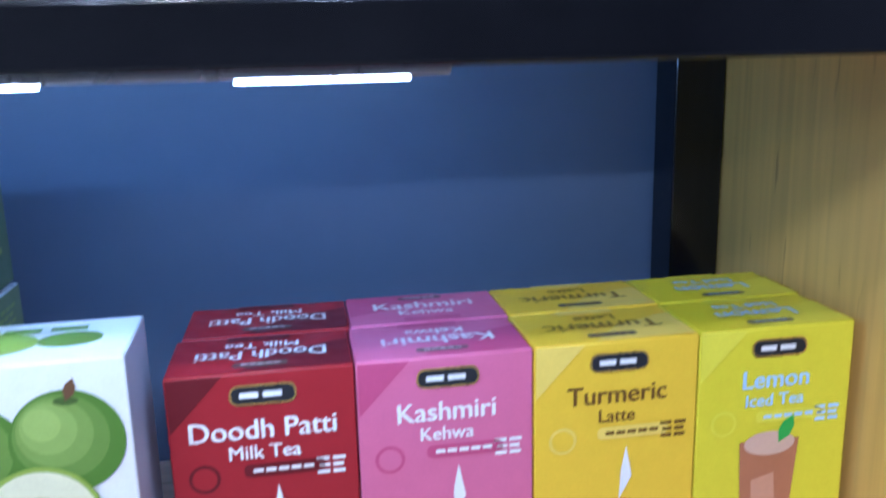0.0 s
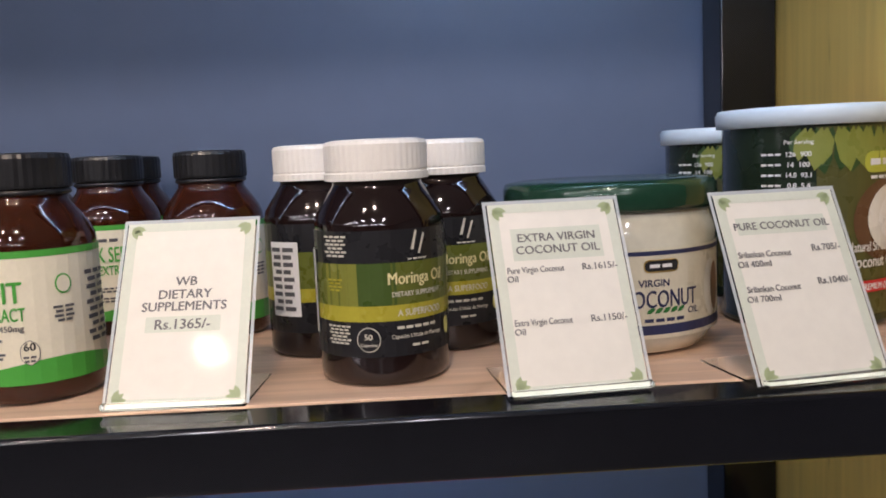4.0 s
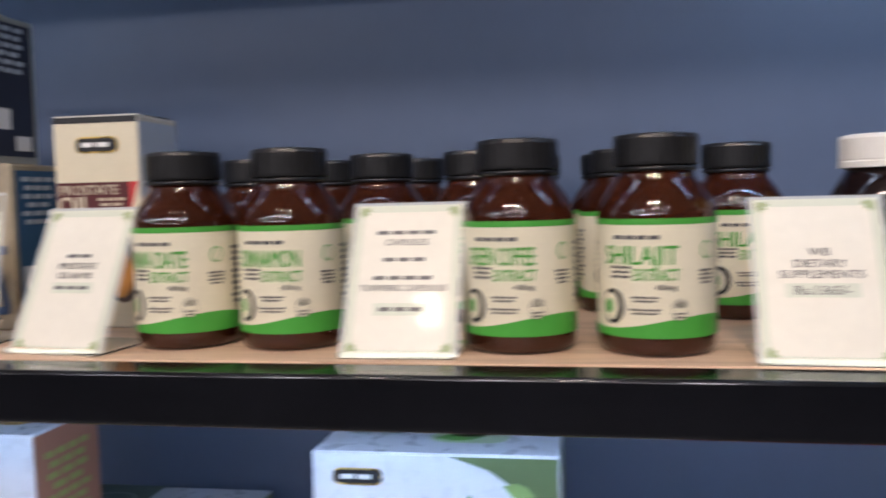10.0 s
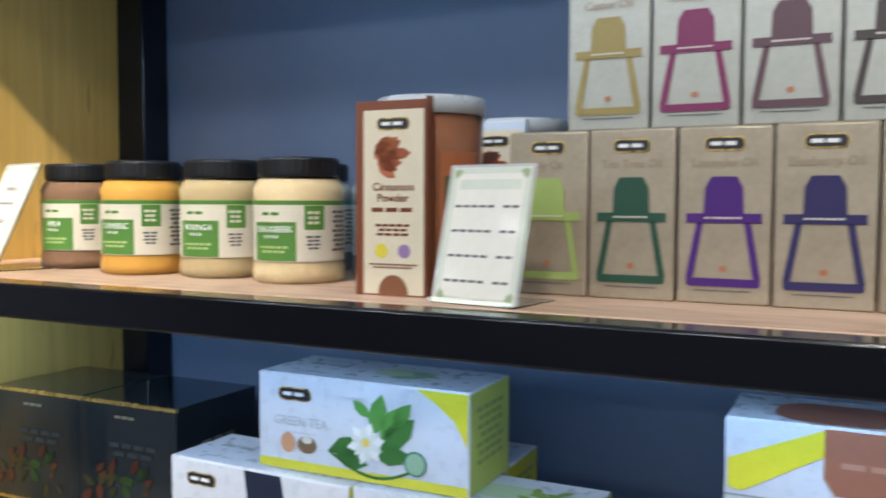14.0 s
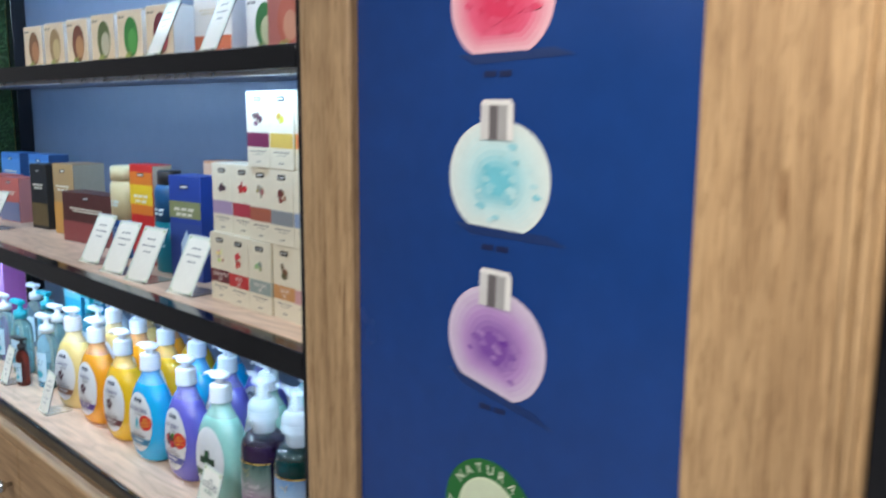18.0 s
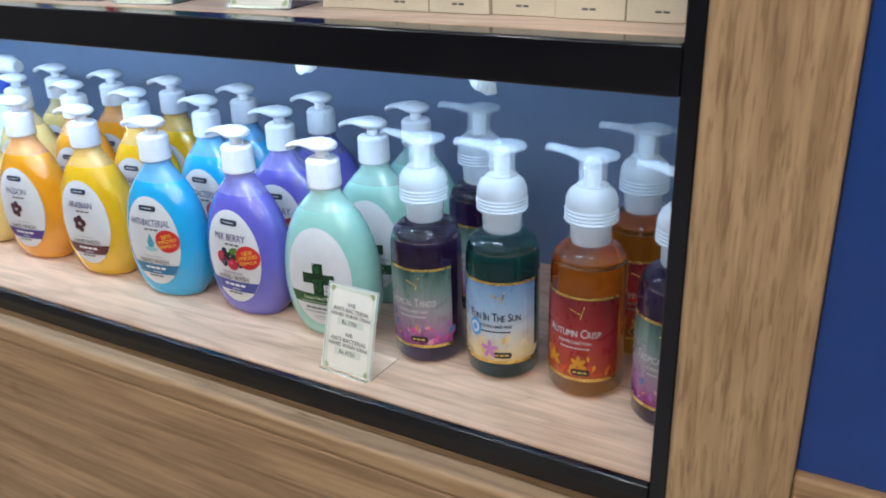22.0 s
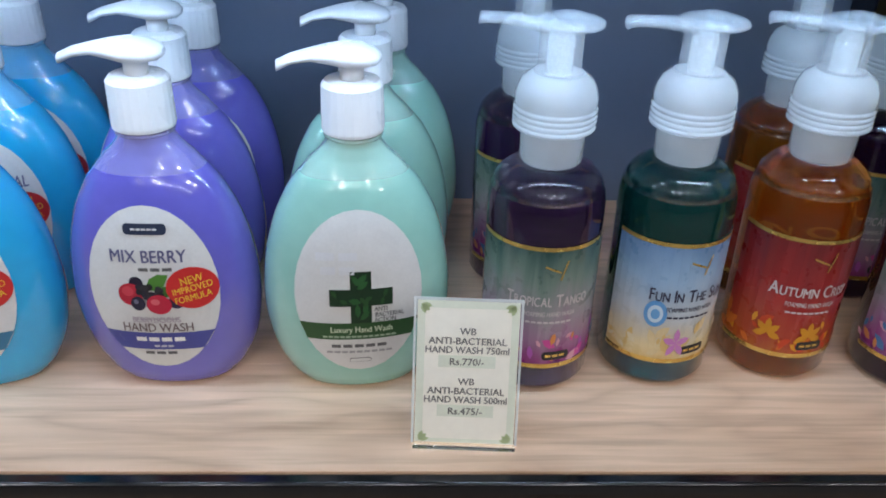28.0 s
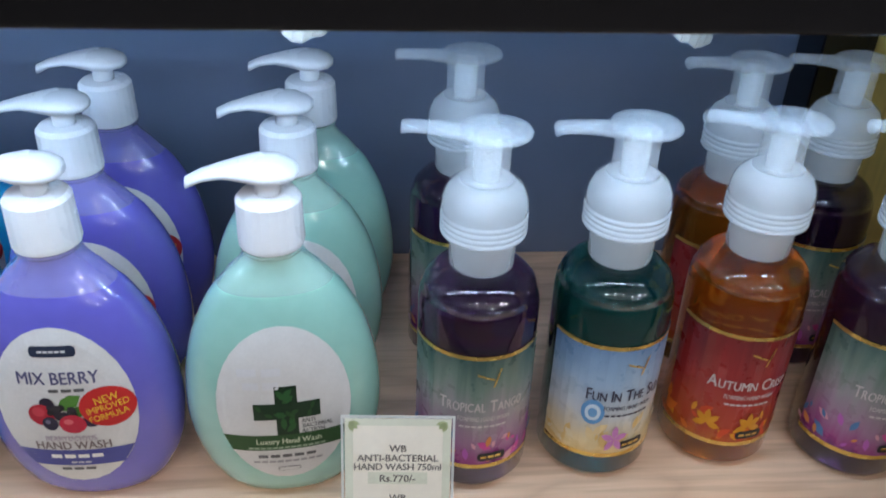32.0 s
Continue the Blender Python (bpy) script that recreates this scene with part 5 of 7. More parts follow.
    if kind == "olive":
        tp = [("r", -w * 0.36, 0.002, -w * 0.02, d - 0.002, ink(0.12, 0.16, 0.12), 1), ("e", -w * 0.19, d * 0.5, 0.020, 0.014, ink(0.30, 0.34, 0.28), 2), ("e", -w * 0.19, d * 0.5, 0.017, 0.0115, ink(0.12, 0.16, 0.12), 3)]
    if kind == "plain":
        tp += [leaf(w * 0.30 + 0.012 * math.cos(i * 1.3), d * 0.45 + 0.010 * math.sin(i * 1.3), 0.016, i * 0.9, 2 + 0.1 * i, ink(0.16 + 0.03 * (i % 3), 0.30, 0.05)) for i in range(12)]
        fr += [("p", [(0.0, 0.001), (0.040, 0.001), (0.026, h - 0.001), (-0.010, h - 0.001)], ink(0.015, 0.02, 0.04), 2), ("e", -0.045, 0.015, 0.016, 0.012, ink(0.06, 0.30, 0.50), 2)]
    return carton(name, label, w, d, h, ink(0.60, 0.62, 0.66, 0.3), fr, tp, sd, group="tea boxes")


LOW, MID = 0.1208, 0.1984
b1 = green_tea_box("green_tea_box", "white green tea box with dark stripe", ink(0.60, 0.55, 0.05), "GREEN TEA", "plain", 0.0600, 0.177, 0.076)
put(b1, [(x, y, Z2 + z, t) for x, y, t in ((-1.0575, 0.1010, 0), (-0.8785, 0.1060, 1), (-0.9690, 0.1930, 1), (-0.6745, 0.0985, 1), (-0.5460, 0.1985, 1)) for z in (0.0, 0.0604)])
b2 = green_tea_box("green_tea_box", "white green tea box with dark stripe and yellow end", ink(0.62, 0.56, 0.03), "GREEN TEA", "plain", 0.0765, 0.177, 0.076)
put(b2, [(-1.0575, 0.1010, Z2 + LOW, 0), (-0.8785, 0.1060, Z2 + LOW, 1), (-0.9690, 0.1930, Z2 + LOW, 1), (-0.6745, 0.0985, Z2 + LOW, 1)])
put(green_tea_box("green_tea_box", "white green tea box with olive band", ink(0.20, 0.24, 0.12), "GREEN TEA", "olive", 0.0720, 0.177, 0.067), [(-0.5460, 0.1985, Z2 + LOW, 1)])
put(green_tea_box("jasmine_tea_box", "white green tea box with jasmine flowers and yellow end", ink(0.50, 0.54, 0.10), "GREEN TEA", "jasmine", 0.0765, 0.186, 0.077), [(-0.9690, 0.1145, Z2 + MID, 1)])
put(green_tea_box("ginger_tea_box", "white ginger tea box with brown flap and yellow corner", ink(0.36, 0.17, 0.11), "", "ginger", 0.0860), [(-0.6235, 0.0965, Z2 + MID, 0.5)])
put(green_tea_box("green_tea_box", "flat white green tea box under the mint tea", ink(0.20, 0.24, 0.12), "GREEN TEA", "plain", 0.0505), [(-0.2930, 0.122, Z2 + 0.1488, 0)])
put(green_tea_box("mint_tea_box", "white green tea box with mint leaves and dark corner", ink(0.12, 0.16, 0.08), "GREEN TEA", "mint"), [(-0.2930, 0.118, Z2 + 0.2010, 1)])
lows = green_tea_box("green_tea_box", "white green tea box in the stack", ink(0.20, 0.24, 0.12), "GREEN TEA", "plain")
put(lows, [(-0.2930, 0.124, Z2, 0), (-0.2930, 0.124, Z2 + 0.0743, 0)])


def dark_box():
    w, d, h = 0.1205, 0.118, 0.110
    b = carton("premium_tea_box", "glossy black gift box of tea with gold edge in clear wrap", w, d, h, mat("black_gloss_card", (0.016, 0.020, 0.022), 0.12, 0, 0.15, 20, coat=0.7), (), (), [("b", 0.06, h * 0.5, 0.05, 0.04, 5, ink(0.12, 0.13, 0.12), 1)], group="premium tea boxes")
    rng = random.Random(6)
    for i in range(26):
        print_part("leaf_print", [leaf(rng.uniform(-0.045, 0.035), rng.uniform(0.012, 0.045), rng.uniform(0.008, 0.02), rng.uniform(0, 6.3), 1 + 0.1 * i, ink(*rng.choice(((0.022, 0.045, 0.010), (0.010, 0.022, 0.008), (0.07, 0.022, 0.010), (0.035, 0.03, 0.010)))))], flat_front(0.0), b)
    print_part("small_print", [("b", 0, h * 0.88, 0.026, 0.005, 1, ink(0.20, 0.18, 0.12), 2)], flat_front(0.0), b, "faded gold lettering")
    print_part("lettering", [("b", 0.01, h * 0.60, 0.06, 0.016, 2, ink(0.035, 0.04, 0.04), 2)], flat_front(0.0), b, "grey lettering")
    part("gold_edge", box(-w / 2 - 0.0004, w / 2 + 0.0004, -0.0004, 0.003, h - 0.0022, h + 0.0008), GOLD, b, "gold foil edge")
    return b


put(dark_box(), [(-1.3650, 0.138, Z2, 2), (-1.2430, 0.142, Z2, 2), (-1.3650, 0.138, Z2 + 0.1112, 2), (-1.2430, 0.142, Z2 + 0.1112, 2)])


# ---- blue picture panel ----
BLUE = mat("blue_picture_film", (0.010, 0.044, 0.205), 0.22, 0, 0.12, 5, 0.0, coat=0.3)
panel = structure("picture_panel", box(-1.9355, -1.5505, 0.004, 0.02, 0.9115, 2.0595), BLUE, "glossy deep blue picture panel with perfume bottles", "picture panel")
PX = -1.7430


def scent(v, a, b, c, tilt, cap=True):
    """A pictured round perfume bottle."""
    def tip(pts):
        s, k = math.sin(radians(tilt)), math.cos(radians(tilt))
        return [(PX + (x * k - y * s), v + (x * s + y * k)) for x, y in pts]
    body = [(0.0590 * math.copysign(abs(math.cos(t)) ** 0.85, math.cos(t)), max(-0.044, 0.051 * math.sin(t))) for t in [2 * math.pi * i / 36 for i in range(36)]]
    it = [("p", tip([(-0.050, -0.044), (0.058, -0.043), (0.080, -0.050), (-0.03, -0.053)]), ink(0.010, 0.03, 0.13), 1)]

    def blend(p, q, t):
        return ink(*[round(x + (y - x) * t, 3) for x, y in zip(p, q)])
    steps = 9
    for i in range(steps):
        t = i / (steps - 1)
        col = blend(a, b, t * 2) if t < 0.5 else blend(b, c, t * 2 - 1)
        k = 1 - 0.72 * t
        it.append(("p", tip([(x * k, y * (k * 0.96 + 0.04 * (1 - t)) - 0.003 * t) for x, y in body]), col, 1.5 + 0.35 * i))
    rng = random.Random(int(v * 1000))
    for i in range(22):
        x, y = rng.gauss(0, 0.016), rng.gauss(-0.004, 0.015)
        n = rng.uniform(0.003, 0.007)
        it.append(("p", tip([(x + n * math.cos(q * 1.05) * rng.uniform(0.6, 1.3), y + 0.6 * n * math.sin(q * 1.05) * rng.uniform(0.6, 1.3)) for q in range(6)]), blend(b, c, rng.uniform(0.2, 1.25) if c[2] < 0.5 else rng.uniform(0, 1)), 5 + 0.05 * i))
    def cap_tip(pts):
        a = radians(tilt * 0.15)
        return [(PX + x * math.cos(a) - y * math.sin(a), v + x * math.sin(a) + y * math.cos(a)) for x, y in pts]
    sil = [ink(0.55, 0.55, 0.56), ink(0.12, 0.11, 0.12), ink(0.35, 0.35, 0.36), ink(0.7, 0.7, 0.7)]
    for i, (x0, x1) in enumerate(((-0.020, -0.010), (-0.010, 0.0), (0.0, 0.011), (0.011, 0.018))):
        it.append(("p", cap_tip([(x0, 0.034), (x1, 0.034), (x1, 0.066), (x0, 0.066)]), sil[i], 7))
    it.append(("p", cap_tip([(-0.020, 0.064), (0.018, 0.064), (0.015, 0.069), (-0.017, 0.069)]), sil[3], 8))
    it.append(("b", PX, v - 0.062, 0.035, 0.009, 1, ink(0.008, 0.015, 0.07), 2))
    return it


PICS = [("perfume_picture", scent(1.577, (0.72, 0.42, 0.50), (0.66, 0.10, 0.20), (0.58, 0.03, 0.10), 1)), ("perfume_picture", scent(1.4240, (0.62, 0.70, 0.70), (0.48, 0.68, 0.72), (0.16, 0.50, 0.62), -2)), ("perfume_picture", scent(1.2740, (0.56, 0.48, 0.62), (0.40, 0.24, 0.52), (0.18, 0.07, 0.34), -12))]
art = [("r", PX - 0.085, 1.668, PX + 0.085, 1.680, ink(0.02, 0.03, 0.09), 3)]
# pale water sweep with dark rocks above the bottles
for i in range(5):
    c = ink(0.02 + 0.014 * i, 0.10 + 0.040 * i, 0.26 + 0.03 * i)
    for j in range(8):
        u0, u1 = -1.9345 + 0.0479 * j, -1.9345 + 0.0479 * (j + 1)
        v0, v1 = 1.692 + 0.012 * i + 0.9 * max(0.0, u0 + 1.80) ** 1.5, 1.692 + 0.012 * i + 0.9 * max(0.0, u1 + 1.80) ** 1.5
        art.append(("p", [(u0, v0), (u1, v1), (u1, 1.86), (u0, 1.86)], c, 1 + 0.3 * i))
rk = random.Random(21)
for i in range(26):
    u, v, q = rk.uniform(-1.90, -1.64), rk.uniform(1.745, 1.86), rk.uniform(0.015, 0.035)
    g = rk.uniform(0.06, 0.17)
    art.append(("p", [(u + q * rk.uniform(0.8, 1.2) * math.cos(t), v + 0.6 * q * rk.uniform(0.8, 1.2) * math.sin(t)) for t in (0, 1.1, 2.0, 3.1, 4.2, 5.2)], ink(round(g, 2), round(g * 0.92, 2), round(g * 1.15, 2)), 3 + 0.08 * i))
art.append(("r", -1.9345, 1.861, -1.5515, 2.055, ink(0.05, 0.16, 0.30), 2))
# round green seal
PICS.append(("water_picture", art))
art = [("e", -1.7460, 1.103, 0.058, 0.058, ink(0.02, 0.13, 0.03), 2), ("e", -1.7460, 1.103, 0.040, 0.040, ink(0.62, 0.68, 0.50), 3), ("e", -1.7460, 1.103, 0.038, 0.038, ink(0.55, 0.62, 0.46), 4), leaf(-1.776, 1.092, 0.060, -0.35, 5, ink(0.26, 0.52, 0.06)), leaf(-1.778, 1.108, 0.050, -0.9, 6, ink(0.10, 0.30, 0.03)), leaf(-1.7425, 1.070, 0.056, 0.95, 7, ink(0.30, 0.55, 0.08))]


def ring_text(word, cx, cy, r, a0, step, h):
    out = []
    for i, ch in enumerate(word):
        a = radians(a0 - step * i)
        co, tris, w = letters(ch)
        px, py, c, s = cx + r * math.cos(a), cy + r * math.sin(a), math.cos(a - math.pi / 2), math.sin(a - math.pi / 2)
        for t in tris:
            out.append(("p", [(px + h * (co[j][0] * c - co[j][1] * s), py + h * (co[j][0] * s + co[j][1] * c)) for j in t], ink(0.70, 0.74, 0.60), 4))
    return out


art += ring_text("NATURAL", -1.7460, 1.103, 0.049, 140, 17, 0.0095) + ring_text("FINEST", -1.7460, 1.103, 0.049, 250, 15, 0.0085)
PICS.append(("seal_picture", art))
art = [("e", -1.7825, 1.008, 0.022, 0.022, ink(0.05, 0.09, 0.26), 2), ("e", -1.7825, 1.008, 0.0205, 0.0205, BLUE, 3), ("p", [(-1.7885, 1.004), (-1.7805, 1.020), (-1.7805, 1.010), (-1.7745, 1.012), (-1.7825, 0.996), (-1.7825, 1.005)], ink(0.35, 0.42, 0.55), 4)]
PICS.append(("small_emblem", art))
for name, art in PICS:
    print_part(name, art, flat_front(0.004), panel, {"perfume_picture": "printed round perfume bottle", "water_picture": "printed water and dark rocks", "seal_picture": "round green printed seal"}.get(name, "small printed emblem"))

# ---- hand wash bottles ----
HW = [(0.0, 0.0355, 0.0215), (0.0015, 0.0390, 0.0240), (0.008, 0.0442, 0.0268), (0.020, 0.0503, 0.0290), (0.036, 0.0547, 0.0303), (0.056, 0.0568, 0.0312), (0.077, 0.0557, 0.0308), (0.0964, 0.0524, 0.0296), (0.115, 0.0466, 0.0270), (0.133, 0.0373, 0.0222), (0.147, 0.0254, 0.0168), (0.1545, 0.0180, 0.0152), (0.1605, 0.0150, 0.0146), (0.1670, 0.0141, 0.0141)]


def hw_size(z):
    for (za, xa, ya), (zb, xb, yb) in zip(HW_RINGS, HW_RINGS[1:]):
        if za <= z <= zb:
            t = (z - za) / (zb - za)
            return xa + (xb - xa) * t, ya + (yb - ya) * t
    return HW_RINGS[-1][1:]


def hw_front(u, v, k):
    v = 0.0717 + (v - 0.058) * 1.264
    rx, ry = hw_size(v)
    q = max(0.0, 1 - min(1.0, abs(u) / rx) ** 2.15) ** (1 / 2.15)
    return (u, -ry * q - 0.0006 - 0.00022 * k, v)


def dense(sections, n):
    """More rings between the given ones, on a smooth curve through them."""
    out = []
    for i in range(len(sections) - 1):
        p0, p1, p2, p3 = (sections[max(0, min(len(sections) - 1, i + j))] for j in (-1, 0, 1, 2))
        for j in range(n):
            t = j / n
            ring = []
            for a, b, c, d in zip(p0, p1, p2, p3):
                ring.append(0.5 * (2 * b + (c - a) * t + (2 * a - 5 * b + 4 * c - d) * t * t + (3 * b - a - 3 * c + d) * t ** 3))
            ring[0] = p1[0] + (p2[0] - p1[0]) * t
            out.append(tuple(ring))
    return out + [sections[-1]]


HW_RINGS = dense(HW, 4)


def pump_head(parent, z, m, spout=0.040, foam=False):
    """Collar, stem and a flattened nozzle that points to -x."""
    if not foam:
        part("collar", turned([(0.0150, z - 0.001), (0.0172, z), (0.0176, z + 0.002), (0.0170, z + 0.026), (0.0150, z + 0.0285), (0.008, z + 0.029)], 48, ribs=0.012), m, parent, "white screw collar")
        part("stem", turned([(0.0066, z + 0.028), (0.0066, z + 0.042)], 16), m, parent)
        zt, sh = z + 0.039, [(0.016, 0.004, 0.0, 0.004), (0.013, 0.0105, -0.002, 0.006), (0.006, 0.0150, -0.003, 0.0085), (-0.004, 0.0152, -0.003, 0.0095), (-0.013, 0.0110, -0.0015, 0.0085), (-0.022, 0.0078, 0.0, 0.0065), (-spout + 0.008, 0.0060, -0.0015, 0.0040), (-spout, 0.0040, -0.0055, 0.0005)]
    else:
        def up(pr):
            return [(r * 1.03, z + h * 1.08) for r, h in pr]
        part("collar", turned(up([(0.0160, -0.006), (0.0176, -0.0045), (0.0182, 0.012), (0.0180, 0.0131)]), 40), m, parent, "milky neck collar")
        rib = []
        for i in range(4):
            q = 0.0135 + i * 0.0030
            rib += [(0.0224, q), (0.0232, q + 0.0006), (0.0232, q + 0.0023), (0.0224, q + 0.0027)]
        bm = turned(up(rib + [(0.0226, 0.0260), (0.0228, 0.030), (0.0218, 0.0345), (0.0190, 0.0395), (0.0150, 0.0420), (0.0142, 0.0424)]), 48)
        part("cap", bm, m, parent, "milky domed ribbed cap")
        part("stem", turned(up([(0.0138, 0.0428), (0.0126, 0.0440), (0.0118, 0.0475), (0.0118, 0.0655)]), 32), MILKT, parent, "milky hollow stem")
        part("inner_tube", turned(up([(0.0074, 0.0150), (0.0074, 0.0600), (0.0060, 0.0650)]), 24), m, parent, "round inner tube")
        disc = turned(up([(0.0165, 0.0660), (0.0180, 0.0664), (0.0186, 0.0676), (0.0180, 0.0690), (0.0150, 0.0700), (0.0080, 0.0712), (0.0060, 0.0725), (0.0030, 0.0728)]), 36, 0.0035)
        part("press_disc", disc, MILKT, parent, "thin milky press disc")
        zt, sh = z + 0.0650 * 1.08, [(-0.0085, 0.0105, -0.0035, 0.0042), (-0.016, 0.0088, -0.0020, 0.0054), (-0.024, 0.0074, -0.0004, 0.0062), (-spout + 0.008, 0.0064, 0.0006, 0.0066), (-spout + 0.001, 0.0058, 0.0002, 0.0068), (-spout, 0.0054, -0.0010, 0.0056)]
        m = MILKT
    rings = []
    for x, hw, lo, hi in sh:
        mid, hh = (lo + hi) / 2 + zt, (hi - lo) / 2
        rings.append([(x, hw * math.cos(2 * math.pi * i / 16), mid + hh * math.sin(2 * math.pi * i / 16)) for i in range(16)])
    part("nozzle", add_rings(bmesh.new(), rings), m, parent, "pump nozzle")


def hand_wash(colour, name, title, lab, label):
    b = thing("hand_wash_bottle", label, "bottle", "hand wash bottles")
    liq = mat(name, colour, 0.12, 0, 0.05, 18, coat=1.0, sub=0.25)
    fill = 0.1368
    sec = [(z, rx - 0.0004, ry - 0.0004) for z, rx, ry in HW_RINGS if z <= 0.1605]
    part("soap", oval(sec, 40, 2.15), liq, b, "opaque coloured soap")
    skin = mat(name + "_shoulder", tuple(0.66 * v + 0.24 for v in colour), 0.05, 0, 0.04, 30, alpha=0.50, coat=1.0)
    cl = part("shoulder", oval([q for q in HW_RINGS if q[0] >= fill], 40, 2.15, cap=False), skin, b, "clear plastic shoulder filmed with soap")
    cl.visible_shadow = False
    ring = part("neck_ring", turned([(0.0142, 0.1600), (0.0166, 0.1606), (0.0168, 0.1622), (0.0150, 0.1630)], 36), skin, b, "clear neck ring")
    ring.visible_shadow = False
    pump_head(b, 0.1635, PUMPW)
    it = [("e", 0, 0.058, 0.0372, 0.0425, ink(0.60, 0.60, 0.59, 0.35), 0)] + lab
    if title:
        it += [("p", rounded(0, 0.0900, 0.024, 0.0052), ink(0.02, 0.03, 0.06), 2), ("b", 0, 0.0900, 0.015, 0.0016, 1, ink(0.60, 0.60, 0.58), 3), ("t", title, 0, 0.0770, 0.0062, 0.056, ink(0.10, 0.10, 0.20), 2), ("b", 0.004, 0.0705, 0.020, 0.003, 1, GREY, 2), ("t", "HAND WASH", 0, 0.0395, 0.0048, 0.042, ink(0.16, 0.12, 0.12), 3), ("b", 0, 0.0442, 0.026, 0.0022, 1, ink(0.42, 0.40, 0.42), 2)]
        it += [("b", 0, 0.0245, 0.020, 0.003, 1, GREY, 4)]
    print_part("label", it, hw_front, b, "white oval label")
    return b


def oval_edge(v):
    """Half width of the label at a height."""
    return 0.0372 * math.sqrt(max(0.0, 1 - ((v - 0.058) / 0.0425) ** 2))


def sash(m, lo, hi):
    """A band across the oval label."""
    out = []
    for i in range(10):
        p, q = -1 + 0.2 * i, -0.8 + 0.2 * i
        out.append(("p", [(p * oval_edge(lo), lo), (q * oval_edge(lo), lo), (q * oval_edge(hi), hi), (p * oval_edge(hi), hi)], m, 1))
    return out


def band(m):
    return sash(m, 0.0262, 0.0362) + [("b", 0.001, 0.0325, 0.030, 0.0042, 1, WHITE, 3), ("b", 0.002, 0.0285, 0.012, 0.0022, 1, ink(0.50, 0.52, 0.60), 3)]


def badge_text(word, v, h, w):
    """Lettering that climbs to the right across the badge."""
    co, tris, width = letters(word)
    k = min(h, w / width)
    a = radians(13)
    pts = [(0.0228 + k * x * math.cos(a) - h * y * math.sin(a), v + k * x * math.sin(a) / 1.264 + h * y * math.cos(a)) for x, y in co]
    return [("p", [pts[i] for i in t], ink(0.74, 0.52, 0.04), 5) for t in tris]


BADGE = [("e", 0.0228, 0.0606, 0.0146, 0.0108, ink(0.50, 0.022, 0.022), 4)] + badge_text("NEW", 0.0652, 0.0040, 0.014) + badge_text("IMPROVED", 0.0607, 0.0034, 0.023) + badge_text("FORMULA", 0.0560, 0.0034, 0.021)
berry = random.Random(15)
BERRY = [leaf(-0.004, 0.0600, 0.0160, 0.5, 2, ink(0.07, 0.20, 0.03)), leaf(0.002, 0.0585, 0.0130, 0.1, 2.4, ink(0.05, 0.14, 0.025)), ("e", -0.0085, 0.0635, 0.0040, 0.0034, ink(0.015, 0.012, 0.03), 2.6), ("e", -0.0125, 0.0575, 0.0072, 0.0058, ink(0.40, 0.015, 0.035), 3), ("e", -0.0140, 0.0592, 0.0034, 0.0026, ink(0.52, 0.05, 0.07), 3.3), ("e", 0.0130, 0.0535, 0.0046, 0.0034, ink(0.03, 0.02, 0.05), 3)]
BERRY += [("e", -0.001 + berry.uniform(-0.0065, 0.0065), 0.0588 + berry.uniform(-0.0034, 0.0034), 0.0019, 0.0016, ink(*berry.choice(((0.012, 0.012, 0.016), (0.03, 0.028, 0.035), (0.02, 0.018, 0.03)))), 3.5 + 0.05 * i) for i in range(26)]
BERRY += [("e", -0.0088, 0.0530, 0.0042, 0.0038, ink(0.02, 0.018, 0.04), 5), ("e", -0.0098, 0.0540, 0.0014, 0.0012, ink(0.16, 0.16, 0.24), 5.3), ("e", 0.0032, 0.0526, 0.0072, 0.0052, ink(0.45, 0.018, 0.045), 5.4), ("e", 0.0012, 0.0540, 0.0026, 0.0016, ink(0.60, 0.12, 0.14), 5.7), ("t", "BERRYLICIOUS", 0, 0.0440, 0.0030, 0.030, ink(0.36, 0.30, 0.36), 3)]
DROP = [("p", [(0, 0.067), (0.005, 0.058), (0.0035, 0.0535), (0, 0.052), (-0.0035, 0.0535), (-0.005, 0.058)], ink(0.06, 0.32, 0.38), 2), ("e", 0, 0.0515, 0.009, 0.0022, ink(0.30, 0.5, 0.5), 2)]
DARKF = [("e", -0.004 + 0.006 * math.cos(a), 0.058 + 0.005 * math.sin(a), 0.0040, 0.0036, ink(0.07, 0.02, 0.03), 2 + i % 3) for i, a in enumerate((0.2, 1.4, 2.6, 3.8, 5.0))]
CROSS = [("r", -0.0051, 0.0440, 0.0072, 0.0715, ink(0.008, 0.030, 0.012), 2), ("r", -0.0172, 0.0535, 0.0196, 0.0625, ink(0.008, 0.030, 0.012), 3)]
rng = random.Random(8)
CROSS += [leaf(rng.uniform(-0.003, 0.006), rng.uniform(0.047, 0.066), 0.0075, rng.uniform(0, 6), 5, ink(0.02, 0.09, 0.025)) for i in range(7)] + [leaf(rng.uniform(-0.015, 0.016), rng.uniform(0.056, 0.060), 0.005, rng.uniform(0, 6), 5, ink(0.02, 0.07, 0.02)) for i in range(7)]
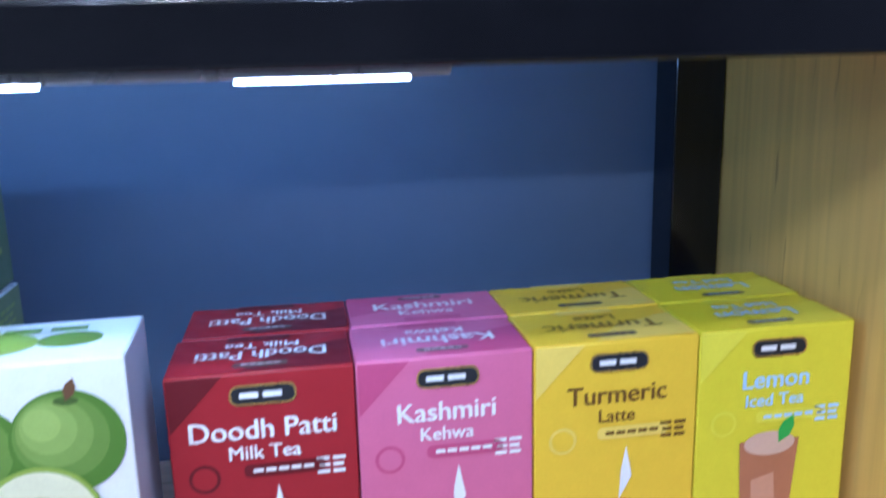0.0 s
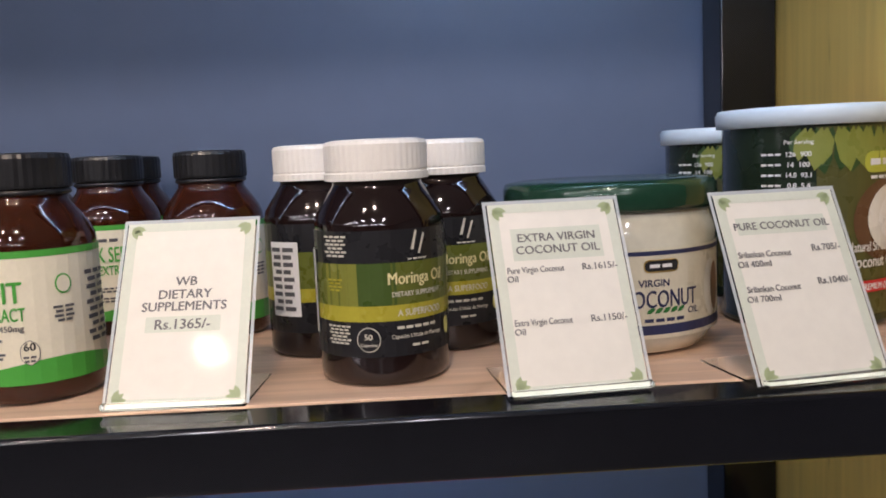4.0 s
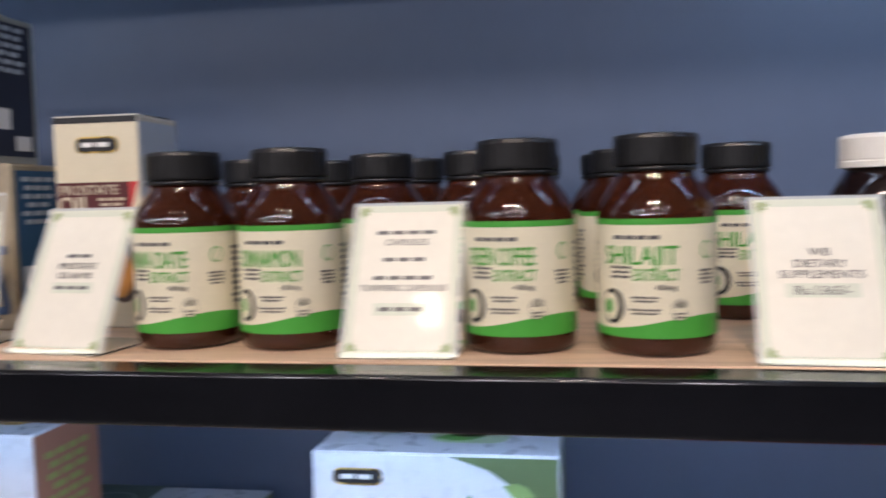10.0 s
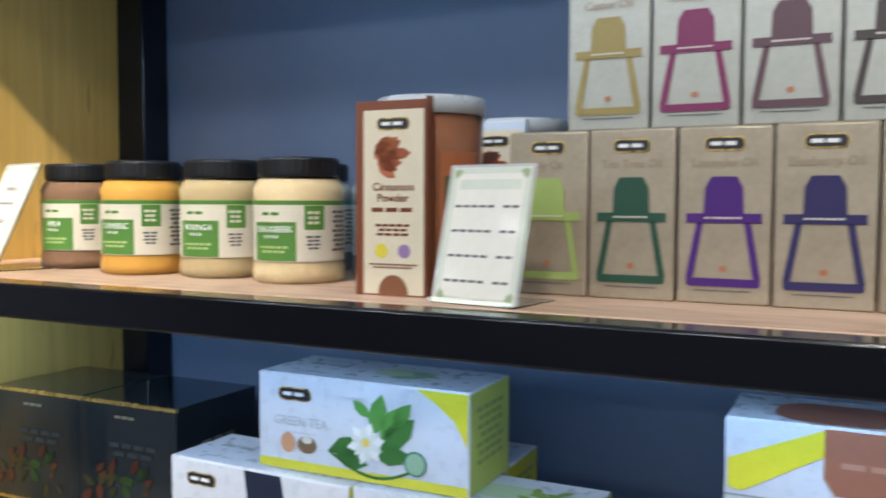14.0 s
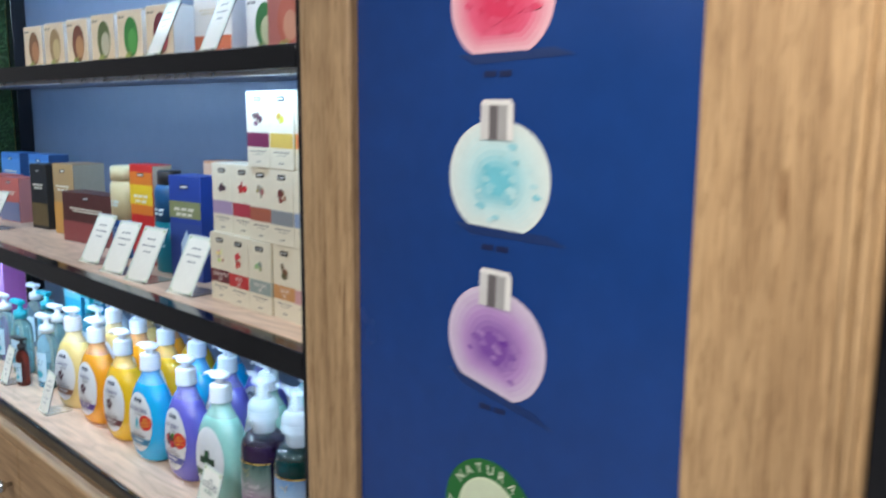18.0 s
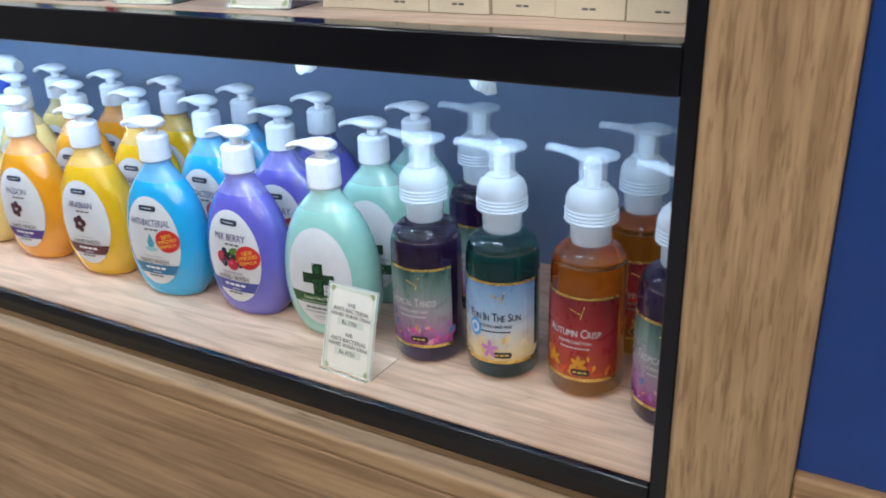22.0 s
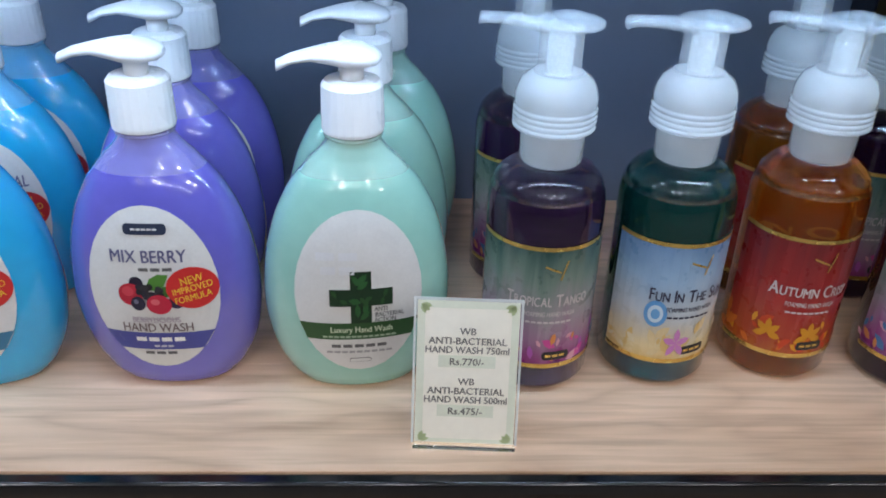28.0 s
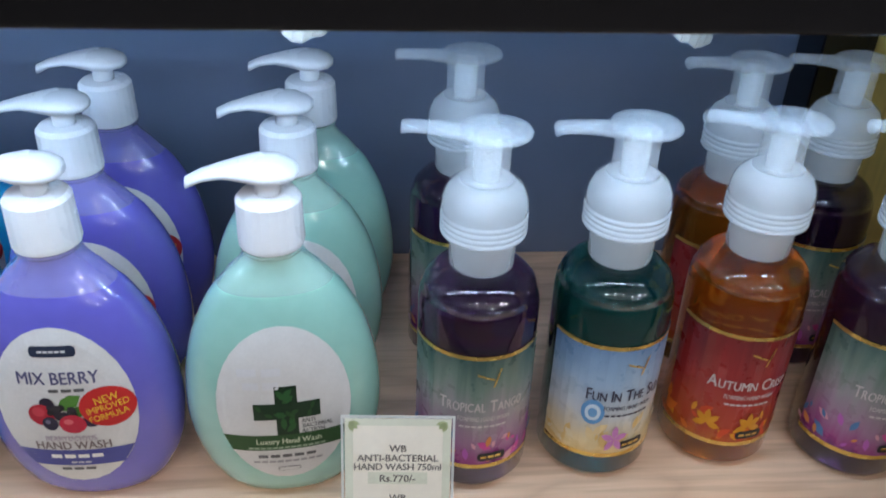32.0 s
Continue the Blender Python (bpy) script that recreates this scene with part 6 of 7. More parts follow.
CROSS += [("t", "ANTI", 0.0125, 0.0515, 0.0024, GREY, 2), ("t", "BACTERIAL", 0.0178, 0.0484, 0.0024, 0.018, GREY, 2), ("t", "ACTION", 0.0150, 0.0454, 0.0024, GREY, 2), ("b", -0.011, 0.0755, 0.026, 0.014, 2, ink(0.60, 0.61, 0.63), 2), *sash(ink(0.022, 0.075, 0.022), 0.0345, 0.0440), ("t", "Luxury Hand Wash", 0.001, 0.0408, 0.0033, 0.050, ink(0.55, 0.62, 0.45), 5), ("b", 0, 0.0366, 0.044, 0.0020, 1, ink(0.30, 0.40, 0.28), 5), ("b", 0, 0.0308, 0.034, 0.0034, 1, GREY, 3), ("b", 0, 0.0272, 0.040, 0.0024, 1, ink(0.3, 0.3, 0.31), 3), ("p", rounded(0, 0.0222, 0.013, 0.0026), GREY, 3), ("p", rounded(0, 0.0222, 0.0122, 0.0020), ink(0.60, 0.60, 0.59, 0.35), 4)]
KINDS = (
    ((0.28, 0.53, 0.455), "mint_soap", "", CROSS, "mint green hand wash bottle with white pump and cross label", ((-2.4130, 0.1065), (-2.4105, 0.194), (-2.4015, 0.269)), 2),
    ((0.125, 0.115, 0.48), "violet_soap", "MIX BERRY", BERRY + BADGE + band(ink(0.06, 0.07, 0.28)), "violet mixed berry hand wash bottle with white pump", ((-2.5285, 0.1090), (-2.5395, 0.194), (-2.5360, 0.267)), 3),
    ((0.02, 0.37, 0.66), "cyan_soap", "ANTI-BACTERIAL", DROP + BADGE + band(ink(0.03, 0.16, 0.28)), "bright cyan antibacterial hand wash bottle with white pump", ((-2.6480, 0.1030), (-2.6620, 0.202), (-2.6600, 0.268)), 4),
    ((0.72, 0.43, 0.01), "golden_soap", "ARABIAN", DARKF + band(ink(0.10, 0.025, 0.03)), "golden yellow hand wash bottle with white pump", ((-2.7720, 0.1090), (-2.7830, 0.201), (-2.7890, 0.270)), 5),
    ((0.72, 0.30, 0.01), "orange_soap", "PASSION", DARKF + band(ink(0.08, 0.04, 0.20)), "orange hand wash bottle with white pump", ((-2.8930, 0.1090), (-2.9030, 0.201), (-2.9080, 0.271)), 6),
    ((0.72, 0.55, 0.20), "cream_soap", "ALMOND", DARKF + band(ink(0.2, 0.08, 0.03)), "pale yellow hand wash bottle with white pump", ((-3.0140, 0.1110), (-3.0230, 0.202), (-3.0280, 0.272)), 6),
)
jit = random.Random(2)
for col, nm, title, lab, label, spots, turn in KINDS:
    put(hand_wash(col, nm, title, lab, label), [(x, y, Z3, turn + jit.uniform(-4, 4)) for x, y in spots])


# ---- foaming hand wash bottles ----
def foam_bottle(colour, name, lab, label):
    b = thing("foam_soap_bottle", label, "bottle", "foaming hand wash bottles")
    r = 0.0352
    pr = [(0.028, 0), (0.032, 0.001), (r, 0.006), (r, 0.113), (0.0350, 0.122), (0.0338, 0.1285), (0.0312, 0.1350), (0.0262, 0.1405), (0.0200, 0.1438)]
    cl = part("shoulder", turned([(0.0338, 0.1288)] + [p for p in pr if p[1] > 0.129], 40), mat(name + "_shoulder", tuple(0.75 * 0.9 + 0.25 * v for v in colour), 0.02, 0, 0.0, 10, trans=1.0, ior=1.10, coat=1.0), b, "clear plastic shoulder")
    cl.visible_shadow = False
    liq = mat(name, colour, 0.03, 0, 0.05, 15, trans=0.92, ior=1.25, coat=0.8)
    part("soap", turned([(q - 0.0002, z + 0.0003) for q, z in pr if z < 0.128] + [(0.0336, 0.1284), (0.0318, 0.1326), (0.0280, 0.1329)], 40), liq, b, "see-through coloured soap")
    pump_head(b, 0.1505, MILKY, 0.045, True)
    fr = round_front(r)
    print_part("label", lab, lambda u, v, k: fr(u, 0.0195 + (v - 0.009) * 1.30, k), b, "printed film label with gold edges")
    return b


def small_caps(text, u, v, h, w, m, k):
    """Capitals with a larger first letter to each word, centred at u."""
    glyphs, x = [], 0.0
    for word in text.split():
        for i, ch in enumerate(word):
            size = h if i == 0 else h * 0.76
            co, tris, width = letters(ch)
            glyphs.append((ch, x + width * size / 2, size))
            x += width * size + h * 0.12
        x += h * 0.42
    s = min(1.0, w / x)
    return [("t", ch, u + (p - x / 2) * s, v - (h - size) / 2, size, letters(ch)[2] * size * s, m, k) for ch, p, size in glyphs]


def foam_label(back, title, seed, bright):
    w = 0.047
    it = [("r", -w, 0.010, w, 0.074, back, 0), ("r", -w, 0.0725, w, 0.0745, GOLD, 1), ("r", -w, 0.0090, w, 0.0115, GOLD, 1)]
    r = random.Random(seed)
    for i in range(30):
        u = -w + 2 * w * r.random()
        it.append(leaf(u, 0.0125 + 0.013 * r.random() ** 1.5, r.uniform(0.004, 0.011), r.uniform(0.3, 2.8), 2 + i % 3, bright[i % len(bright)]))
    tone = ink(0.52, 0.46, 0.46) if title != "FUN IN THE SUN" else ink(0.03, 0.03, 0.06)
    for u0 in (0.006,):
        it += [("p", [(u0 + 0.004, 0.058), (u0 + 0.005, 0.058), (u0 + 0.0085, 0.068), (u0 + 0.0075, 0.068)], GOLD, 4), ("p", [(u0 - 0.005, 0.0645), (u0 + 0.0045, 0.0615), (u0 + 0.0045, 0.0625), (u0 - 0.005, 0.0655)], GOLD, 4)]
        it += [*small_caps(title, u0, 0.0475, 0.0066, 0.052, tone, 5), ("t", "FOAMING HAND WASH", u0, 0.0400, 0.0026, 0.030, tone, 5), ("b", u0, 0.0355, 0.028, 0.002, 1, tone, 5), ("p", rounded(u0 + 0.006, 0.0165, 0.017, 0.0048), INKY, 5), ("b", u0 + 0.006, 0.0165, 0.013, 0.0024, 1, GOLD, 6)]
    return it


LIFT = 0.105
TROP = foam_label(film("tropical_label_film", ((0.0, (0.07, 0.02, 0.10)), (0.14, (0.26, 0.04, 0.18)), (0.30, (0.30, 0.16, 0.26)), (0.52, (0.26, 0.25, 0.26)), (0.75, (0.13, 0.19, 0.16)), (1.0, (0.02, 0.065, 0.06))), 0.015, LIFT, 0.5), "TROPICAL TANGO", 5, (ink(0.55, 0.07, 0.28), ink(0.60, 0.22, 0.06), ink(0.06, 0.16, 0.34), ink(0.42, 0.10, 0.42), ink(0.60, 0.30, 0.36)))
SAND = ink(0.62, 0.50, 0.28)
FUN = foam_label(film("beach_label_film", ((0.0, (0.60, 0.36, 0.10)), (0.16, (0.66, 0.54, 0.30)), (0.30, (0.54, 0.50, 0.40)), (0.44, (0.46, 0.51, 0.55)), (0.72, (0.25, 0.38, 0.54)), (1.0, (0.10, 0.20, 0.37))), 0.015, LIFT, 0.28, (40, 40, 30)), "FUN IN THE SUN", 7, (SAND, ink(0.60, 0.42, 0.16), ink(0.64, 0.56, 0.38)))
for u0 in (0.0,):
    FUN += [("e", u0 - 0.015, 0.0370, 0.0068, 0.0072, ink(0.10, 0.28, 0.55), 5), ("e", u0 - 0.015, 0.0370, 0.0045, 0.0048, ink(0.50, 0.62, 0.72), 6), ("e", u0 - 0.015, 0.0370, 0.0026, 0.0028, ink(0.12, 0.30, 0.55), 7)]
    FUN += [leaf(u0, 0.021, 0.0085, radians(90 + 72 * i), 6, ink(0.50, 0.20, 0.46)) for i in range(5)]
AUT = foam_label(film("autumn_label_film", ((0.0, (0.42, 0.13, 0.02)), (0.18, (0.36, 0.05, 0.02)), (0.5, (0.30, 0.022, 0.022)), (1.0, (0.13, 0.012, 0.015))), 0.015, LIFT, 0.55), "AUTUMN CRISP", 9, (ink(0.65, 0.28, 0.02), ink(0.60, 0.15, 0.02), ink(0.55, 0.06, 0.02)))
for u0 in (-0.015, 0.010):
    AUT += [leaf(u0, 0.022, 0.0085, radians(90 + 52 * (i - 2)), 6, ink(0.55, 0.24, 0.015)) for i in range(5)]
put(foam_bottle((0.10, 0.04, 0.15), "plum_foam_soap", TROP, "plum purple foaming hand wash bottle with milky pump"), [(-2.3000, 0.1125, Z3, -6), (-2.3000, 0.230, Z3, 5), (-2.0510, 0.1090, Z3, -10), (-2.0480, 0.219, Z3, -4)])
put(foam_bottle((0.007, 0.14, 0.14), "teal_foam_soap", FUN, "teal foaming hand wash bottle with milky pump"), [(-2.2200, 0.1182, Z3, 5)])
put(foam_bottle((0.74, 0.23, 0.02), "amber_foam_soap", AUT, "amber foaming hand wash bottle with milky pump"), [(-2.1365, 0.1242, Z3, -8), (-2.1180, 0.217, Z3, 4)])

price_card(-2.3490, 0.0275, Z3, -3, [("t", "WB", 0.79, 0.0040, 0), ("t", "ANTI-BACTERIAL", 0.725, 0.0040, 0), ("t", "HAND WASH 750ml", 0.665, 0.0040, 0), ("band", 0.55, 0.585, 0.0036, 0), ("t", "Rs.770/-", 0.585, 0.0042, 0), ("t", "WB", 0.45, 0.0040, 0), ("t", "ANTI-BACTERIAL", 0.385, 0.0040, 0), ("t", "HAND WASH 500ml", 0.325, 0.0040, 0), ("band", 0.55, 0.245, 0.0036, 0), ("t", "Rs.475/-", 0.245, 0.0042, 0)], lean=16, h=0.088, w=0.0585)
BARS = [("bar", 0.4, 0.78, 0.004, 0), ("bar", 0.6, 0.66, 0.004, 0), ("bar", 0.35, 0.55, 0.004, 0), ("bar", 0.5, 0.36, 0.004, 0), ("bar", 0.35, 0.25, 0.004, 0)]
for x, y, t in ((-3.010, 0.036, -4), (-3.270, 0.043, -4)):
    price_card(x, y, Z3, t, BARS, lean=16, h=0.085, w=0.052)
for x, y, t in ((-2.777, 0.055, 5), (-2.654, 0.043, 7), (-2.556, 0.040, 6), (-2.421, 0.046, 4), (-3.360, 0.060, 5)):
    price_card(x, y, 1.2037, t, BARS[:3], lean=27, w=0.065, h=0.095)
for x, y, t in ((-2.440, 0.030, -8), (-2.285, 0.030, -8)):
    price_card(x, y, Z1, t, BARS[:3], lean=24, h=0.090)

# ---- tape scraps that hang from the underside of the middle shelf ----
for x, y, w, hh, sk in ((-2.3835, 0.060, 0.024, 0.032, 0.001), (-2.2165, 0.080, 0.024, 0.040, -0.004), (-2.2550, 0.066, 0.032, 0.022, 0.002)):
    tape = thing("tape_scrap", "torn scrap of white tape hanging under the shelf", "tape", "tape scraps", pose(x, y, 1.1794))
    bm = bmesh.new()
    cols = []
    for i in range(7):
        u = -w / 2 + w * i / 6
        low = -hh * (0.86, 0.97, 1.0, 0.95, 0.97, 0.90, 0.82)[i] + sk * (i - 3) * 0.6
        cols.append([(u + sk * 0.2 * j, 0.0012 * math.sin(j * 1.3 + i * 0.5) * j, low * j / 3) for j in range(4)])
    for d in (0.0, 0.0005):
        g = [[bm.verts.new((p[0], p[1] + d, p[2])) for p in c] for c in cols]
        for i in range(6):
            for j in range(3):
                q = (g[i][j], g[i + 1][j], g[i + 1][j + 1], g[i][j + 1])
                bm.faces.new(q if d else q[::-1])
    # white tape coloured dark grey, to offset the strong light of the strip close by
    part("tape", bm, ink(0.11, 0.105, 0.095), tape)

Z2 = 1.2037
# ---- oil cartons stacked in three tiers on the middle shelf ----
TW, TD, TH = 0.0538, 0.048, 0.1003


def tier_box(c, pic, name):
    cream = ink(0.66, 0.60, 0.46)
    fr = [("r", -TW / 2 + 0.0004, 0.0004, TW / 2 - 0.0004, TH - 0.0004, cream, 0), ("r", -TW / 2 + 0.0006, TH * 0.27, TW / 2 - 0.0006, TH * 0.46, c, 1), ("p", rounded(0, TH * 0.90, 0.0195, 0.0070), INKY, 1), ("b", 0, TH * 0.90, 0.014, 0.003, 1, WHITE, 2)]
    if name:
        fr += [("t", name, 0, TH * 0.395, 0.0050, TW * 0.8, ink(0.70, 0.62, 0.56), 2), ("t", "OIL", 0, TH * 0.325, 0.0050, ink(0.70, 0.62, 0.56), 2)]
    fr += [("b", 0, TH * 0.215, TW * 0.66, 0.0026, 1, GREY, 1), ("b", 0, TH * 0.175, TW * 0.4, 0.0014, 1, GREY, 1), ("b", 0, TH * 0.075, 0.012, 0.003, 1, GREY, 1)]
    r = random.Random(len(name) + int(pic[0] * 900))
    for i in range(9):
        a = r.uniform(0, 6.3)
        q = r.uniform(0.001, 0.0085)
        fr.append(("e", q * math.cos(a), TH * 0.655 + q * math.sin(a), r.uniform(0.002, 0.0055), r.uniform(0.002, 0.005), ink(*[min(0.8, v * r.uniform(0.7, 1.6)) for v in pic]), 1 + i % 4))
    return carton("essential_oil_box", "slim cream card box of essential oil with coloured band", TW, TD, TH, cream, fr, (), [("r", 0.001, 0.001, TD - 0.001, TH - 0.001, ink(0.64, 0.58, 0.44), 0), ("r", 0.001, TH * 0.27, TD - 0.001, TH * 0.46, c, 1)], group="essential oil boxes")


TIERS = (
    ((ink(0.13, 0.03, 0.035), (0.50, 0.44, 0.26), "EUCALYPTUS"), (ink(0.45, 0.04, 0.04), (0.45, 0.05, 0.05), "ROSE"), (ink(0.26, 0.31, 0.28), (0.30, 0.36, 0.20), "TEA TREE"), (ink(0.48, 0.24, 0.09), (0.14, 0.06, 0.03), "CLOVE"), (ink(0.50, 0.28, 0.28), (0.55, 0.45, 0.30), "GARLIC"), (ink(0.05, 0.17, 0.04), (0.15, 0.25, 0.08), "MINT")),
    ((ink(0.33, 0.24, 0.36), (0.06, 0.05, 0.07), ""), (ink(0.36, 0.04, 0.06), (0.45, 0.04, 0.04), ""), (ink(0.33, 0.10, 0.06), (0.30, 0.22, 0.16), ""), (ink(0.22, 0.23, 0.24), (0.16, 0.05, 0.04), ""), (ink(0.24, 0.30, 0.42), (0.30, 0.20, 0.14), ""), (ink(0.3, 0.2, 0.1), (0.2, 0.2, 0.1), "")),
    (None, None, (ink(0.15, 0.02, 0.06), (0.10, 0.04, 0.06), ""), (ink(0.55, 0.38, 0.08), (0.55, 0.36, 0.06), ""), (ink(0.55, 0.16, 0.05), (0.06, 0.10, 0.03), ""), (ink(0.2, 0.3, 0.1), (0.3, 0.3, 0.1), "")),
)
for k, row in enumerate(TIERS):
    for i, kind in enumerate(row):
        if kind:
            put(tier_box(*kind), [(-2.3435 + i * 0.0545 + (0.0025 * k if i > 1 else 0), 0.072 + (0.003 if (i + k) % 3 == 0 else 0.0) + (0.010 if k == 1 and i < 2 else 0), Z2 + k * (TH + 0.0008), (0.8, -0.5, 0.3, -0.9, 0.6, 0)[i])])

# ---- cosmetics further along the middle shelf ----
NAVY, ROYAL = ink(0.015, 0.03, 0.16), ink(0.03, 0.08, 0.42)


def plain_carton(label, w, d, h, base, bands, marks=True, side=None, seed=1, nm="cosmetics_box"):
    """bands: (from, to, colour) shares of the height; a few printed patches by seed."""
    sd = [("r", 0.001, 0.001, d - 0.001, h - 0.001, side, 0)] if side else ()
    b = carton(nm, label, w, d, h, base, (), (), sd, group="cosmetics boxes")
    for i, (lo, hi, c) in enumerate(bands):
        print_part("colour_band", [("r", -w / 2 + 0.0006, h * lo, w / 2 - 0.0006, h * hi, c, 1 + 0.3 * i)], flat_front(0.0), b, "printed colour band")
    if marks:
        print_part("maker_plate", [("p", rounded(0, h * 0.90, min(0.022, w * 0.4), 0.007), INKY, 2), ("r", -min(0.008, w * 0.15), h * 0.90 - 0.0012, min(0.008, w * 0.15), h * 0.90 + 0.0012, WHITE, 3)], flat_front(0.0), b, "small dark plate")
    print_part("lettering", [("b", 0, h * 0.66, w * 0.66, h * 0.10, 2, ink(0.66, 0.62, 0.5), 3)], flat_front(0.0), b, "pale lettering")
    return b


bl = plain_carton("royal blue carton with a pale figure and gold band", 0.083, 0.050, 0.171, ink(0.02, 0.05, 0.26), [(0.60, 0.76, ink(0.20, 0.22, 0.10)), (0.02, 0.55, ink(0.03, 0.06, 0.24))], side=ROYAL)
print_part("picture", [("p", [(-0.010, 0.020), (0.006, 0.018), (0.012, 0.060), (0.004, 0.085), (-0.012, 0.060)], ink(0.40, 0.52, 0.66), 4), ("p", [(0.012, 0.045), (0.020, 0.050), (0.022, 0.078), (0.014, 0.070)], ink(0.60, 0.50, 0.10), 4)], flat_front(0.0), bl)
put(bl, [(-2.5120, 0.1110, Z2, 8)])


def tube(label, r, h, low, high, capm, capr, split=0.5, nm="lotion_bottle"):
    b = thing(nm, label, "bottle", "lotion bottles")
    part("lower_body", turned([(r * 0.9, 0), (r, 0.002), (r, h * split)], 28, sy=0.72), low, b)
    part("upper_body", turned([(r, h * split), (r, h * 0.80), (r * 0.8, h * 0.86)], 28, sy=0.72), high, b)
    part("cap", turned([(capr, h * 0.85), (capr, h - 0.002), (capr * 0.9, h)], 28, sy=0.8), capm, b, "cap")
    wrap = lambda u, v, k: (r * math.sin(u / r), -0.72 * r * math.cos(u / r) - 0.0004 - 0.0002 * k, v)
    print_part("lettering", [("b", 0, h * 0.6, r, h * 0.08, 2, ink(0.55, 0.7, 0.75), 1)], wrap, b, "pale lettering")
    print_part("small_print", [("b", 0, h * 0.3, r, h * 0.1, 3, ink(0.4, 0.6, 0.7), 1)], wrap, b, "pale small print")
    print_part("label", [("r", -r * 0.7, h * 0.15, r * 0.7, h * split, low, 0)], lambda u, v, k: (r * math.sin(u / r), -0.72 * r * math.cos(u / r) - 0.0004 - 0.0002 * k, v), b)
    return b


put(tube("teal bottle with dark blue upper part and black cap", 0.0323, 0.1746, ink(0.01, 0.19, 0.26), ink(0.01, 0.08, 0.20), INKY, 0.023), [(-2.6070, 0.1347, Z2, 5)])
put(plain_carton("red and yellow carton with a white cut edge", 0.0736, 0.0400, 0.1792, ink(0.45, 0.02, 0.02), [(0.50, 0.93, ink(0.58, 0.16, 0.02)), (0.60, 0.80, ink(0.68, 0.46, 0.02))], side=ink(0.6, 0.55, 0.4)), [(-2.7020, 0.1283, Z2, 6)])
put(tube("cream bottle with blue lower band", 0.0338, 0.1720, ink(0.03, 0.13, 0.42), ink(0.64, 0.56, 0.32), ink(0.66, 0.58, 0.34), 0.030, 0.42), [(-2.7970, 0.1420, Z2, 5)])
put(plain_carton("dark brown flat carton with red and gold print", 0.1960, 0.0520, 0.1047, ink(0.07, 0.022, 0.02), [(0.02, 0.42, ink(0.22, 0.05, 0.05))], side=ink(0.12, 0.04, 0.04)), [(-2.9883, 0.1429, Z2, 6)])
put(plain_carton("gold carton with orange print and pale side", 0.0838, 0.0750, 0.1569, ink(0.34, 0.22, 0.10), [(0.02, 0.46, ink(0.46, 0.24, 0.06))], side=ink(0.46, 0.43, 0.33)), [(-3.1550, 0.1630, Z2, 8)])
put(plain_carton("black carton with gold print", 0.0724, 0.0500, 0.1493, ink(0.015, 0.016, 0.018), [(0.05, 0.4, ink(0.10, 0.07, 0.03))], side=ink(0.03, 0.03, 0.03)), [(-3.2934, 0.1594, Z2, 8)])
put(plain_carton("coral pink carton with blue foot", 0.0963, 0.0550, 0.1080, ink(0.45, 0.12, 0.10), [(0.02, 0.45, ink(0.16, 0.18, 0.30))], side=ink(0.55, 0.25, 0.25)), [(-3.4695, 0.1510, Z2, 8), (-3.5885, 0.1540, Z2, 8)])
put(plain_carton("blue and yellow carton with a round picture", 0.1021, 0.0550, 0.1575, ink(0.05, 0.16, 0.42), [(0.4, 0.9, ink(0.08, 0.22, 0.50)), (0.02, 0.3, ink(0.50, 0.36, 0.04))], side=ink(0.05, 0.12, 0.3)), [(-3.5572, 0.2560, Z2, 8), (-3.7074, 0.2360, Z2, 8)])
put(plain_carton("orange carton behind the bottles", 0.0759, 0.0500, 0.1827, ink(0.55, 0.24, 0.10), [(0.8, 0.98, ink(0.60, 0.40, 0.28))], side=ink(0.6, 0.4, 0.3)), [(-2.6545, 0.2515, Z2, 6)])
put(plain_carton("navy carton with pink top behind the bottles", 0.0758, 0.0500, 0.1830, NAVY, [(0.86, 0.99, ink(0.55, 0.40, 0.44))], side=NAVY), [(-2.5298, 0.2467, Z2, 6)])

# ---- soap cartons with oval windows on the shelf above ----
def window_box(c1, c2, tint, nm="soap_box", h=0.086):
    w, d = 0.074, 0.052
    fr = [("e", 0.005, h * 0.50, 0.021, 0.032, c1, 1), ("e", 0.010, h * 0.42, 0.014, 0.020, c2, 2), leaf(-0.018, 0.006, 0.03, 0.4, 1, ink(0.32, 0.36, 0.10)), ("b", -0.022, h * 0.88, 0.02, 0.005, 1, GREY, 1)]
    return carton("soap_box", "cream soap carton with an oval fruit picture", w, d, h, tint, fr, (), [("r", 0.001, 0.001, d - 0.001, h - 0.001, WHITE, 0)], group="soap boxes")


tan = ink(0.66, 0.54, 0.38)
for i, (c1, c2) in enumerate((((0.16, 0.06, 0.04), (0.45, 0.25, 0.12)), ((0.10, 0.13, 0.05), (0.45, 0.42, 0.30)), ((0.05, 0.20, 0.05), (0.10, 0.32, 0.08)), ((0.14, 0.03, 0.04), (0.36, 0.08, 0.09)), ((0.2, 0.1, 0.05), (0.4, 0.2, 0.1)), ((0.3, 0.2, 0.1), (0.5, 0.4, 0.2)))):
    put(window_box(ink(*c1), ink(*c2), tan), [(-2.530 - (0.0, 0.105, 0.21, 0.32, 0.43, 0.54)[(3 - i) % 6], 0.090, Z1, 6)])
put(plain_carton("white carton with coral foot and green spot", 0.085, 0.060, 0.100, WHITE, [(0.02, 0.32, ink(0.55, 0.16, 0.08))], side=ink(0.60, 0.62, 0.70)), [(-2.3850, 0.100, Z1, 8)])
